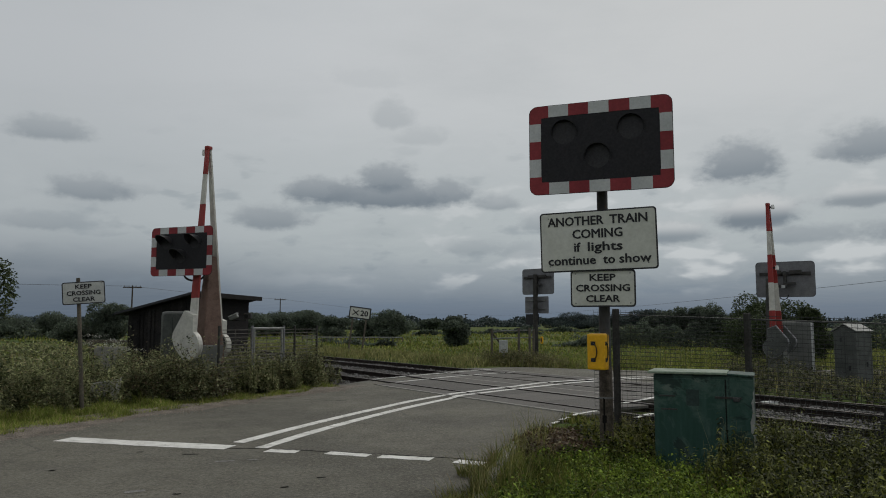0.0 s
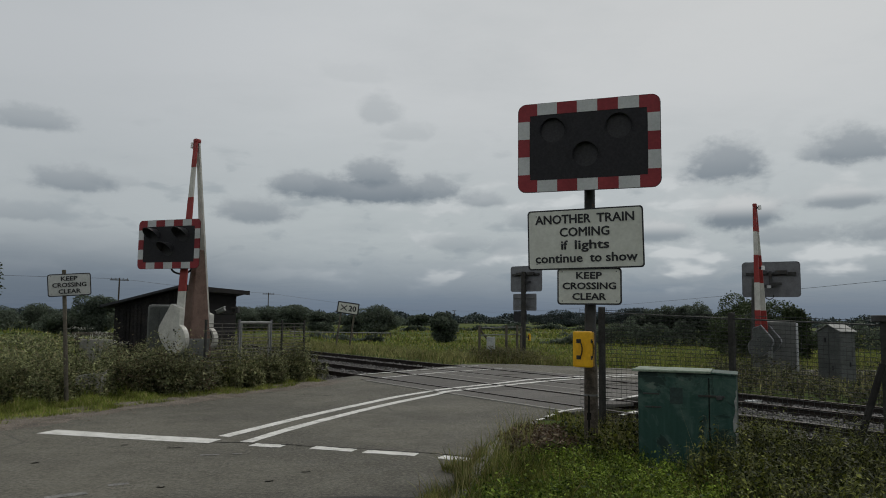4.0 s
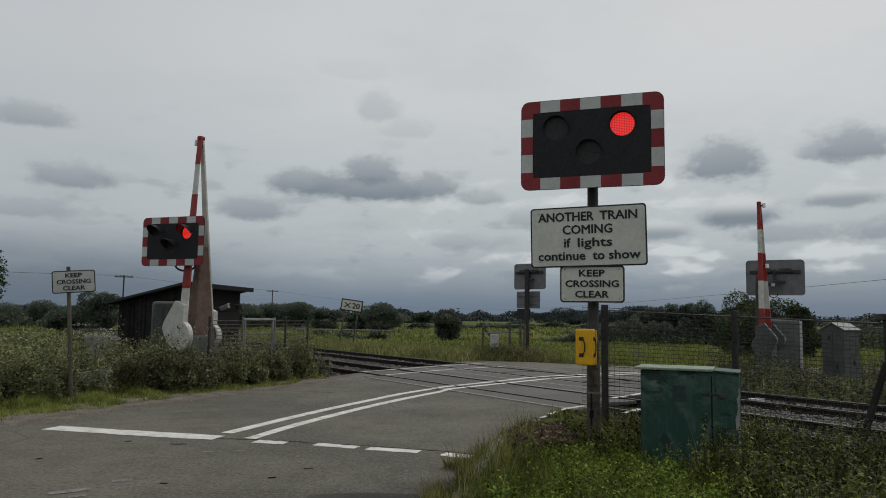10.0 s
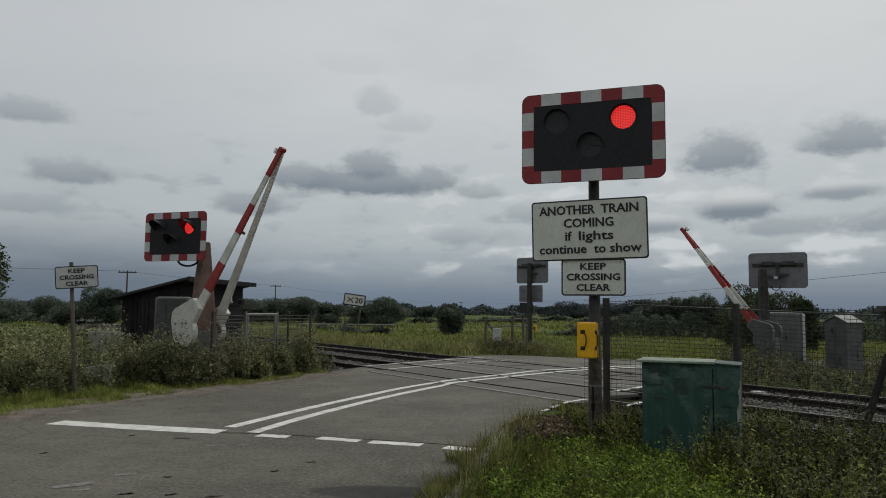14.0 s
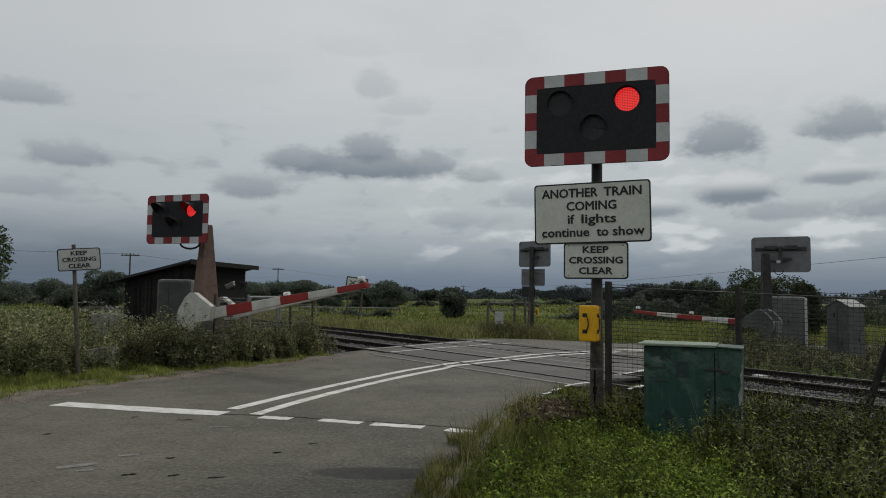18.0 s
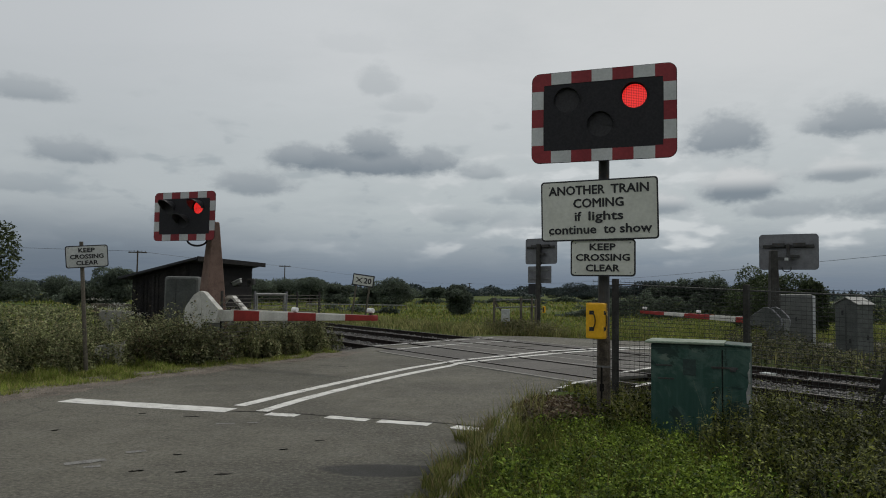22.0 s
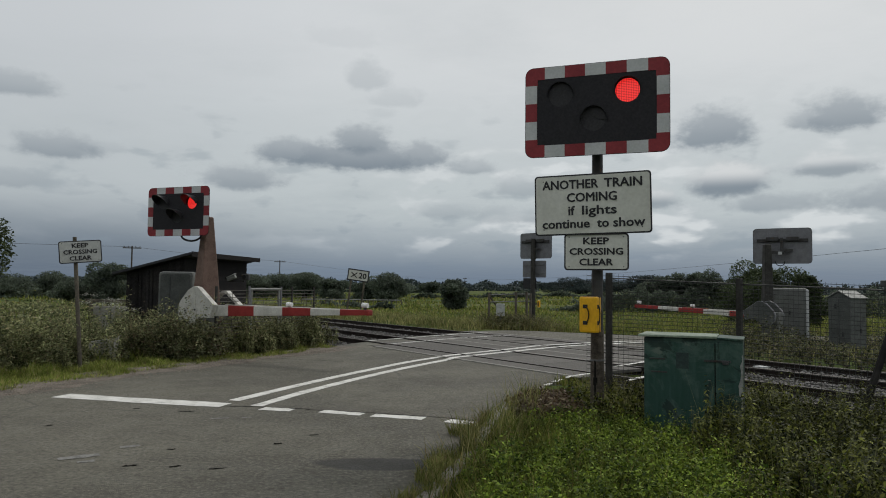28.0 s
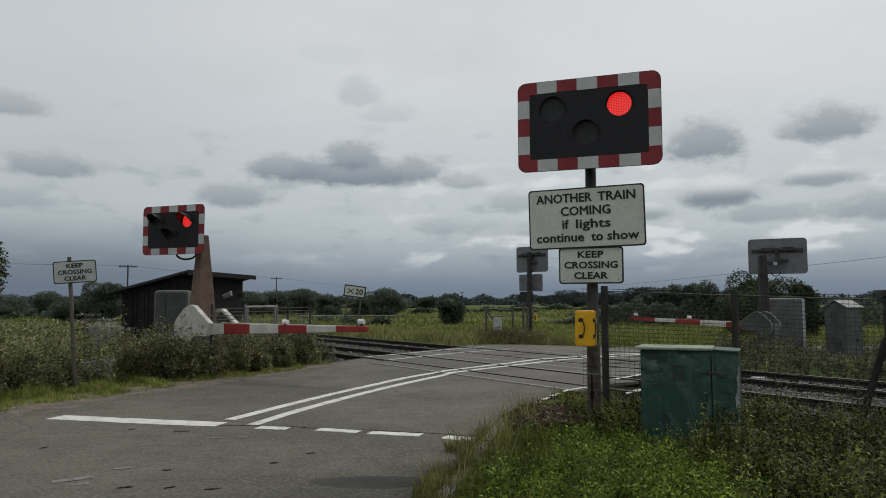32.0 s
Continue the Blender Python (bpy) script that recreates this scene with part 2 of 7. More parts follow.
SIGN_BACK = surf("sign_back_grey", (0.18, 0.182, 0.192), (0.14, 0.142, 0.15), 0.55, metal=0.2, scale=4, grime=0.15, bump=0.04)
GALV = surf("galvanised_steel", (0.22, 0.225, 0.22), (0.15, 0.15, 0.145), 0.5, metal=0.5, scale=5, grime=0.2, bump=0.06)
DARK_STEEL = surf("dark_painted_steel", (0.055, 0.055, 0.055), (0.035, 0.033, 0.03), 0.55, metal=0.2, scale=5, spot=(0.09, 0.05, 0.03))
BROWN_POST = surf("weathered_brown_post", (0.115, 0.094, 0.074), (0.04, 0.033, 0.026), 0.85, scale=6, fine=60, bump=0.4, grime=0.4)
FENCE_POST = surf("dull_grey_post", (0.042, 0.04, 0.036), (0.026, 0.025, 0.022), 0.7, scale=6, grime=0.3)
WIRE = surf("dull_mesh_wire", (0.06, 0.062, 0.06), (0.04, 0.04, 0.038), 0.6, metal=0.3, scale=4)
OLD_WIRE = surf("rusty_mesh_wire", (0.15, 0.14, 0.125), (0.09, 0.08, 0.07), 0.6, metal=0.2, scale=4)
YELLOW = surf("yellow_plastic", (0.74, 0.40, 0.012), (0.66, 0.34, 0.01), 0.42, scale=5, fine=30, grime=0.12, bump=0.03)
def cabinet_mat():
    """Green paint patched over in other greens, scraped pale and streaked."""
    mat, nodes, links, p = base_mat("patched_green_paint")
    m, ramp, mix, noise_tex = shader_kit(nodes, links)
    co = nodes.new("ShaderNodeTexCoord").outputs["Object"]
    mp = nodes.new("ShaderNodeMapping")
    mp.inputs["Scale"].default_value = (9.0, 9.0, 0.7)
    links.new(co, mp.inputs[0])
    big, other, fine = noise_tex(co, 2.1, 6, 0.66, 1.0), noise_tex(co, 1.9, 6, 0.66, 1.1), noise_tex(co, 34, 4, 0.6)
    streak = noise_tex(mp.outputs[0], 2.0, 4, 0.6)
    c = mix(ramp(streak, 0.35, 0.7), (0.015, 0.05, 0.038), (0.024, 0.066, 0.052))
    c = mix(ramp(big, 0.45, 0.56, 0.0, 0.8), c, (0.062, 0.105, 0.085))
    c = mix(ramp(streak, 0.52, 0.72, 0.0, 0.5), c, (0.045, 0.085, 0.068))
    c = mix(ramp(other, 0.51, 0.55, 0.0, 0.75), c, (0.007, 0.019, 0.016))
    c = mix(ramp(big, 0.58, 0.63, 0.0, 0.75), c, (0.115, 0.145, 0.12))
    c = mix(ramp(fine, 0.5, 0.8, 0.0, 0.35), c, (0.01, 0.02, 0.017))
    links.new(c, p.inputs["Base Color"])
    links.new(ramp(big, 0.3, 0.7, 0.45, 0.7), p.inputs["Roughness"])
    p.inputs["Specular IOR Level"].default_value = 0.3
    bp = nodes.new("ShaderNodeBump")
    bp.inputs["Strength"].default_value, bp.inputs["Distance"].default_value = 0.15, 0.01
    links.new(m("ADD", big, fine), bp.inputs["Height"])
    links.new(bp.outputs[0], p.inputs["Normal"])
    return mat


LID = surf("pale_green_lid", (0.24, 0.29, 0.22), (0.16, 0.20, 0.15), 0.6, scale=6, grime=0.25)
CONCRETE = surf("pebbled_concrete", (0.19, 0.125, 0.10), (0.135, 0.09, 0.072), 0.92, scale=5, fine=75, grime=0.55, bump=0.6)
PALE_CONC = surf("pale_concrete", (0.29, 0.28, 0.25), (0.19, 0.185, 0.165), 0.9, scale=5, fine=50, grime=0.3, bump=0.3)
BARRIER_WHITE = surf("barrier_white", (0.56, 0.55, 0.50), (0.44, 0.43, 0.39), 0.5, scale=4, grime=0.15, bump=0.04)
BARRIER_RED = surf("barrier_red", (0.28, 0.03, 0.026), (0.22, 0.026, 0.022), 0.5, scale=4, grime=0.15, bump=0.04)
HUT_BOARD = surf("black_tarred_boards", (0.02, 0.019, 0.02), (0.028, 0.026, 0.025), 0.9, scale=3, fine=30, grime=0.4, bump=0.3, vary=0.3, spec=0.08)
FELT = surf("roofing_felt", (0.03, 0.03, 0.035), (0.045, 0.045, 0.05), 0.9, scale=4, bump=0.2)
GREY_BOX = surf("grey_equipment_paint", (0.135, 0.14, 0.13), (0.10, 0.104, 0.098), 0.6, scale=3, grime=0.2, bump=0.05)
PALE_BOX = surf("pale_grey_box_paint", (0.26, 0.265, 0.25), (0.18, 0.185, 0.175), 0.55, scale=3, grime=0.2, bump=0.05)
DULL_BOX = surf("dull_green_grey_paint", (0.085, 0.092, 0.086), (0.062, 0.067, 0.063), 0.65, scale=3, grime=0.25, bump=0.05)
RAIL = surf("rusty_rail", (0.026, 0.018, 0.015), (0.018, 0.014, 0.012), 0.75, metal=0.3, scale=5, grime=0.4, bump=0.2)
RAIL_TOP = surf("rail_head", (0.10, 0.085, 0.075), (0.07, 0.06, 0.052), 0.5, metal=0.5, scale=4, bump=0.02)
SLEEPER = surf("old_sleeper", (0.05, 0.043, 0.037), (0.032, 0.028, 0.025), 0.9, scale=5, bump=0.4, vary=0.25)
BALLAST = surf("ballast_bed", (0.085, 0.08, 0.074), (0.05, 0.043, 0.037), 0.95, scale=3, fine=35, grime=0.6, bump=0.9)
DECK = surf("crossing_panel", (0.098, 0.092, 0.084), (0.13, 0.122, 0.11), 0.85, scale=2, fine=70, grime=0.4, bump=0.4, vary=0.12)
GAP = surf("seam_and_gap_shade", (0.012, 0.011, 0.010), (0.018, 0.016, 0.014), 0.9, spec=0.1)
PIT = surf("bare_dark_asphalt", (0.05, 0.047, 0.04), (0.035, 0.033, 0.028), 0.9, spec=0.2)
KERB = surf("kerb_stone", (0.24, 0.225, 0.19), (0.16, 0.15, 0.125), 0.9, scale=4, fine=40, grime=0.4, bump=0.4, vary=0.15)
SHUTTER_DARK = surf("shutter_as_unlit_lens", (0.036, 0.035, 0.038), (0.031, 0.03, 0.033), 0.6, bump=0.0, spec=0.2)
WOOD = surf("grey_timber", (0.12, 0.105, 0.08), (0.075, 0.066, 0.054), 0.85, scale=4, fine=35, grime=0.35, bump=0.3)
CABLE = surf("black_cable", (0.012, 0.012, 0.012), rough=0.5)
GREEN_CAB = cabinet_mat()
FADED = surf("faded_road_paint", (0.20, 0.195, 0.18), (0.13, 0.125, 0.115), 0.8, scale=8, fine=60, grime=0.5)
HOOD = surf("black_hood", (0.026, 0.026, 0.028), (0.034, 0.034, 0.036), 0.45, bump=0.02, spec=0.45)
GRAVEL = surf("edge_gravel_bed", (0.18, 0.152, 0.125), (0.10, 0.088, 0.072), 0.95, scale=3, fine=45, grime=0.6, bump=0.8)
CLEAR_LAMP = surf("lamp_lens_white", (0.8, 0.8, 0.78), (0.7, 0.7, 0.68), 0.25, bump=0.0)
RED_LED, AMBER_LED = led_mat("red_led_lens", (1.0, 0.035, 0.03), 1.2), led_mat("amber_led_lens", (1.0, 0.27, 0.03), 1.6)
DARK_BRACE = surf("dark_brace", (0.02, 0.019, 0.017), (0.013, 0.012, 0.011), 0.8, scale=5, grime=0.3, spec=0.15)
BARK = surf("bark", (0.075, 0.06, 0.045), (0.045, 0.038, 0.03), 0.95, scale=6, bump=0.5)
L_TREE = leaf("tree_leaves", (0.04, 0.058, 0.026), (0.075, 0.096, 0.042), glow=0.25)
# leaves of far bushes and hedges, with distance haze put into the colour
L_BUSH_HAZY = leaf("hazy_bush_leaves", (0.088, 0.11, 0.082), (0.12, 0.145, 0.105), glow=0.4)
L_ELDER = leaf("hedge_leaves", (0.028, 0.042, 0.018), (0.10, 0.12, 0.055), glow=0.25)
L_WEED = leaf("weed_leaves", (0.046, 0.058, 0.025), (0.385, 0.40, 0.20), (0.27, 0.235, 0.13), 0.35, 1.45)
L_NETTLE = leaf("nettle_leaves", (0.008, 0.014, 0.003), (0.165, 0.178, 0.03), None, 0.2, 1.9)
L_BRIGHT = leaf("bright_ground_leaves", (0.02, 0.046, 0.006), (0.28, 0.375, 0.052), glow=0.3, skew=1.35)
L_GRASS = leaf("verge_grass", (0.05, 0.075, 0.012), (0.21, 0.225, 0.05), (0.27, 0.22, 0.085), 0.3, 1.3)
L_VERGE = leaf("roadside_grass", (0.115, 0.165, 0.03), (0.29, 0.32, 0.075), (0.36, 0.31, 0.13), 0.35)
L_KERB = leaf("kerb_grass", (0.075, 0.09, 0.02), (0.21, 0.21, 0.07), (0.24, 0.19, 0.09), 0.3)
L_STRAW = leaf("dry_grass", (0.14, 0.15, 0.05), (0.32, 0.29, 0.125), (0.12, 0.16, 0.045), 0.3)
L_MEADOW = leaf("meadow_grass", (0.09, 0.125, 0.024), (0.25, 0.265, 0.065), (0.27, 0.235, 0.095), 0.3)
L_DEAD = leaf("dead_stalks", (0.055, 0.037, 0.024), (0.13, 0.09, 0.056), (0.15, 0.125, 0.075), 0.15)
L_FLOWER = leaf("umbel_flowers", (0.62, 0.62, 0.56), (0.5, 0.5, 0.44), glow=0.2)
# pale bluish tone: aerial haze is painted into these leaves
L_FAR_HAZY = leaf("hazy_distant_leaves", (0.044, 0.06, 0.058), (0.064, 0.082, 0.08), glow=0.15)
L_STEM = leaf("green_stems", (0.05, 0.06, 0.02), (0.15, 0.145, 0.07), glow=0.1)


# ---------------------------------------------------------------- building helpers
def part(name, bm, material, parent, label="", at=None):
    """Links a bmesh as one mesh object under a thing or a part."""
    me = bpy.data.meshes.new(name)
    bm.to_mesh(me)
    bm.free()
    for k in (material if isinstance(material, (list, tuple)) else [material]):
        me.materials.append(k)
    return share(name, me, parent, label, at)


def share(name, me, parent, label="", at=None):
    ob = new(name, me)
    if parent is not None:
        ob.parent = parent
    if at is not None:
        ob.matrix_basis = at
    return tagged(ob, label)


def thing(name, m, label, category, group="", kind=""):
    ob = new(name)
    ob.empty_display_size = 0.2
    ob.matrix_basis = m
    return tagged(ob, label, category, group, kind)


def box_bm(sx, sy, sz, c=(0, 0, 0), bevel=0.0, m=None, bm=None):
    bm = bm or bmesh.new()
    vs = bmesh.ops.create_cube(bm, size=1, matrix=(m or Matrix()) @ Matrix.Translation(c) @ Matrix.Diagonal((sx, sy, sz, 1)))["verts"]
    if bevel:
        es = list({e for v in vs for e in v.link_edges})
        bmesh.ops.bevel(bm, geom=es, offset=bevel, segments=2, affect="EDGES", profile=0.6)
    return bm


def rod_bm(a, b, r, r2=None, seg=10, bm=None):
    bm = bm or bmesh.new()
    a, b = Vector(a), Vector(b)
    m = Matrix.Translation((a + b) / 2) @ (b - a).to_track_quat("Z", "Y").to_matrix().to_4x4()
    bmesh.ops.create_cone(bm, cap_ends=True, segments=seg, radius1=r, radius2=r if r2 is None else r2, depth=(b - a).length, matrix=m)
    return bm


def tube_bm(points, r, seg=6, bm=None):
    bm = bm or bmesh.new()
    for a, b in zip(points, points[1:]):
        rod_bm(a, b, r, seg=seg, bm=bm)
    return bm


def outline(w, h, r, n=5):
    """The corners of a rounded rectangle, in x and z."""
    pts = []
    for cx, cz, a0 in ((1, 1, 0), (-1, 1, 90), (-1, -1, 180), (1, -1, 270)):
        for i in range(n + 1):
            a = radians(a0 + 90 * i / n)
            pts.append((cx * (w / 2 - r) + r * math.cos(a), cz * (h / 2 - r) + r * math.sin(a)))
    return pts


def prism_bm(pts, y0, y1, bm=None):
    """A plate with the outline pts (x, z) between two depths; front is towards -y."""
    bm = bm or bmesh.new()
    f = [bm.verts.new((x, y0, z)) for x, z in pts]
    b = [bm.verts.new((x, y1, z)) for x, z in pts]
    bm.faces.new(f)
    bm.faces.new(b[::-1])
    for i in range(len(pts)):
        j = (i + 1) % len(pts)
        bm.faces.new((f[j], f[i], b[i], b[j]))
    bmesh.ops.recalc_face_normals(bm, faces=bm.faces)
    return bm


def np_mesh(name, verts, faces, material):
    """A mesh from arrays: faces of one size."""
    verts, faces = np.asarray(verts, dtype=np.float32), np.asarray(faces, dtype=np.int32)
    me = bpy.data.meshes.new(name)
    k, n = faces.shape[1], len(faces)
    me.vertices.add(len(verts))
    me.vertices.foreach_set("co", verts.ravel())
    me.loops.add(n * k)
    me.loops.foreach_set("vertex_index", faces.ravel())
    me.polygons.add(n)
    me.polygons.foreach_set("loop_start", np.arange(0, n * k, k, dtype=np.int32))
    me.update(calc_edges=True)
    me.materials.append(material)
    return me


def text_mesh(line, height, width, x, z, depth=0.004, bold=0.0043):
    """A word in the built-in font as a mesh in the plane y = 0, centred at x, of that capital height and width; three layers give it weight."""
    cu = bpy.data.curves.new("letters", "FONT")
    cu.body, cu.extrude, cu.resolution_u = line, 0.5, 2
    ob = bpy.data.objects.new("letters", cu)
    scene.collection.objects.link(ob)
    me = bpy.data.meshes.new_from_object(ob.evaluated_get(bpy.context.evaluated_depsgraph_get()))
    bpy.data.objects.remove(ob)
    co = np.zeros(len(me.vertices) * 3, dtype=np.float32)
    me.vertices.foreach_get("co", co)
    co = co.reshape(-1, 3)
    lo, hi = co.min(0), co.max(0)
    faces = [list(p.vertices) for p in me.polygons]
    V, F = [], []
    for i, (dx, dz) in enumerate(((-bold, 0.0), (bold, 0.0), (0.0, bold * 0.8), (0.0, -bold * 0.8))):
        out = np.zeros_like(co)
        out[:, 0] = x + ((co[:, 0] - lo[0]) / (hi[0] - lo[0]) - 0.5) * (width - 2 * bold) + dx
        out[:, 2] = z + co[:, 1] * height / 0.7 + dz
        out[:, 1] = np.where(co[:, 2] > 0, -depth - 0.0006 * i, 0.0)
        F += [[v + i * len(co) for v in f] for f in faces]
        V += out.tolist()
    done = bpy.data.meshes.new("letters")
    done.from_pydata(V, [], F)
    done.materials.append(SIGN_BLACK)
    return done


def smooth01(v, lo, hi):
    t = np.clip((np.asarray(v, dtype=float) - lo) / (hi - lo), 0, 1)
    return t * t * (3 - 2 * t)

# ---------------------------------------------------------------- plan
# the railway runs across: n counts metres away from the eye across the rails, s along them
NX, NY = 0.821, 0.571
RAILS = ((9.87, 11.37), (13.25, 14.75))


def rp(n, s, z=0.0):
    return Vector((n * NX + s * NY, n * NY - s * NX, z))


def n_of(x, y):
    return NX * np.asarray(x) + NY * np.asarray(y)


def ground_z(x, y):
    n = n_of(x, y)
    return -0.03 - 0.2 * smooth01(n, 8.5, 9.1) * (1 - smooth01(n, 15.4, 16.2)) - 0.33 * smooth01(n, 15.6, 24)


def road_z(x, y):
    return -0.31 * smooth01(n_of(x, y), 15.6, 24)


# left and right edge of the road, from behind the eye to beyond the crossing
ROAD_PAIRS = [((-15, -12), (-6, -12)), ((-10.6, 0), (-1.9, 0)), ((-8.6, 5.5), (-0.25, 5.2)), ((-6.6, 11), (0.5, 8.8)),
              ((-5.85, 13.1), (0.95, 10.5)), ((-4.6, 15.6), (1.9, 12.85)), ((-3.1, 18.9), (3.4, 14.9)), ((-1.7, 22), (5.6, 18.2)),
              ((0.3, 25.2), (7.6, 21.3)), ((2.2, 27.5), (9.3, 23.8)), ((4.5, 28.9), (12, 25.3)), ((9, 30), (16, 26)), ((40, 33), (40, 27))]


def spline(points, steps):
    """A smooth line through the points."""
    p = [np.array(q, dtype=float) for q in points]
    p = [2 * p[0] - p[1]] + p + [2 * p[-1] - p[-2]]
    out = []
    for i in range(1, len(p) - 2):
        for k in range(steps):
            t = k / steps
            out.append(0.5 * (2 * p[i] + (p[i + 1] - p[i - 1]) * t + (2 * p[i - 1] - 5 * p[i] + 4 * p[i + 1] - p[i + 2]) * t * t
                              + (3 * p[i] - p[i - 1] - 3 * p[i + 1] + p[i + 2]) * t ** 3))
    out.append(p[-2])
    return np.array(out)


EDGE_L, EDGE_R = spline([a for a, b in ROAD_PAIRS], 10), spline([b for a, b in ROAD_PAIRS], 10)


def build_ground():
    u = np.linspace(-1, 1, 181)
    g = 9.0 * np.sinh(6.2 * u)
    X, Y = np.meshgrid(g, g + 14)
    Z = ground_z(X, Y)
    V = np.stack([X, Y, Z], -1).reshape(-1, 3)
    i = np.arange(180)
    a = (i[:, None] * 181 + i[None, :]).ravel()
    me = np_mesh("ground", V, np.stack([a, a + 1, a + 182, a + 181], 1), FIELD)
    tagged(new("ground", me), "flat green and straw meadow out to the horizon", "ground", kind="structure")


def build_road():
    cols = np.linspace(0, 1, 13)
    rows_n = len(EDGE_L)
    P = EDGE_L[:, None, :] * (1 - cols)[None, :, None] + EDGE_R[:, None, :] * cols[None, :, None]
    Z = road_z(P[..., 0], P[..., 1])
    V = np.concatenate([P, Z[..., None]], -1).reshape(-1, 3)
    skirt = V.copy()
    skirt[:, 2] -= 0.2
    a = (np.arange(rows_n - 1)[:, None] * 13 + np.arange(12)[None, :]).ravel()
    F = [np.stack([a, a + 1, a + 14, a + 13], 1)]
    k = np.arange(rows_n - 1) * 13
    n0 = len(V)
    F.append(np.stack([k, k + 13, k + 13 + n0, k + n0], 1))
    F.append(np.stack([k + 12, k + 12 + n0, k + 25 + n0, k + 25], 1))
    me = np_mesh("road", np.concatenate([V, skirt]), np.concatenate(F), ASPHALT)
    tagged(new("road", me), "worn grey asphalt road bending over the crossing", "road", kind="structure")


def paint(points, width, label, name="road_line", steps=8, lift=0.004, ragged=0.0):
    """A strip of road paint along a line."""
    c = spline(points, steps)
    d = np.gradient(c, axis=0)
    d /= np.linalg.norm(d, axis=1)[:, None]
    side = np.stack([d[:, 1], -d[:, 0]], 1)
    rng = np.random.default_rng(len(points) * 7 + int(abs(points[0][0]) * 10))
    w = width / 2 * (1 + ragged * rng.uniform(-1, 1, len(c)))
    A, B = c - side * w[:, None], c + side * w[:, None]
    V = np.concatenate([A, B])
    V = np.concatenate([V, (road_z(V[:, 0], V[:, 1]) + lift + 0.02 * smooth01(n_of(V[:, 0], V[:, 1]), 8.9, 9.2) * (1 - smooth01(n_of(V[:, 0], V[:, 1]), 15.4, 15.6)))[:, None]], 1)
    k, n = np.arange(len(c) - 1), len(c)
    me = np_mesh(name, V, np.stack([k, k + n, k + n + 1, k + 1], 1), FADED if name == "faded_mark" else LINE)
    tagged(new(name, me), label, "road marking", kind="structure")


def build_markings():
    paint([(-2.88, 9.94), (-2.24, 11.84), (-1.5, 13.75), (-0.5, 15.95), (1.43, 18.5), (2.39, 19.75), (3.9, 21.0), (6.4, 23.6)], 0.17, "white centre line painted on asphalt", ragged=0.08)
    paint([(-2.47, 9.53), (-2.02, 11.1), (-1.1, 13.6), (-0.06, 15.86), (0.45, 16.62), (2.75, 19.35), (4.2, 20.65), (6.7, 23.2)], 0.17, "white centre line painted on asphalt", ragged=0.08)
    paint([(-5.32, 10.18), (-4.1, 9.85), (-2.87, 9.56)], 0.34, "broad white stop line worn at its edges", "stop_line", ragged=0.08)
    for a, b in (((-2.35, 9.34), (-1.95, 9.25)), ((-1.58, 9.2), (-1.05, 9.02)), ((-0.92, 8.97), (-0.3, 8.8)), ((-0.03, 8.68), (0.33, 8.5))):
        paint([a, b], 0.2, "short white dash across the road", "dashed_line", ragged=0.15)
    paint([(1.16, 11.0), (1.45, 11.75)], 0.08, "faint remnant of the edge line", "faded_mark", ragged=0.6)
    for a, b in (((1.5, 11.9), (1.62, 12.15)), ((1.7, 12.35), (1.88, 12.7)), ((1.98, 12.9), (2.5, 13.45))):
        paint([a, b], 0.09, "thin broken white edge line by the verge", "edge_line", ragged=0.4)
    paint([(2.95, 12.5), (3.37, 13.1)], 0.1, "thin white edge line by the verge", "edge_line", ragged=0.3)
    paint([(3.2, 14.7), (4.1, 15.8), (5.6, 18.0)], 0.1, "thin white edge line by the verge", "edge_line", ragged=0.3)
    paint([(-1.57, 19.7), (0.08, 22.0), (1.9, 23.9)], 0.1, "thin white edge line over the crossing", "edge_line", ragged=0.3)
    paint([(-2.28, 20.7), (-0.6, 23.0), (1.25, 25.3)], 0.1, "thin white edge line over the crossing", "edge_line", ragged=0.3)


def dark_joint(points, width, label="dark ragged seam in the asphalt", name="road_seam"):
    """A ragged dark seam in the road surface."""
    rng = np.random.default_rng(int(abs(points[0][0] * 31)))
    c = spline(points, 14)
    c = c + rng.normal(0, 0.012, c.shape)
    w = width * rng.uniform(0.3, 1.0, len(c)) / 2
    V = np.concatenate([np.stack([c[:, 0], c[:, 1] - w, np.full(len(c), 0.0025)], 1), np.stack([c[:, 0], c[:, 1] + w, np.full(len(c), 0.0025)], 1)])
    k, n = np.arange(len(c) - 1), len(c)
    me = np_mesh(name, V, np.stack([k, k + 1, k + n + 1, k + n], 1), GAP if name == "road_seam" else PIT)
    tagged(new(name, me), label, name.replace("_", " "), kind="structure")


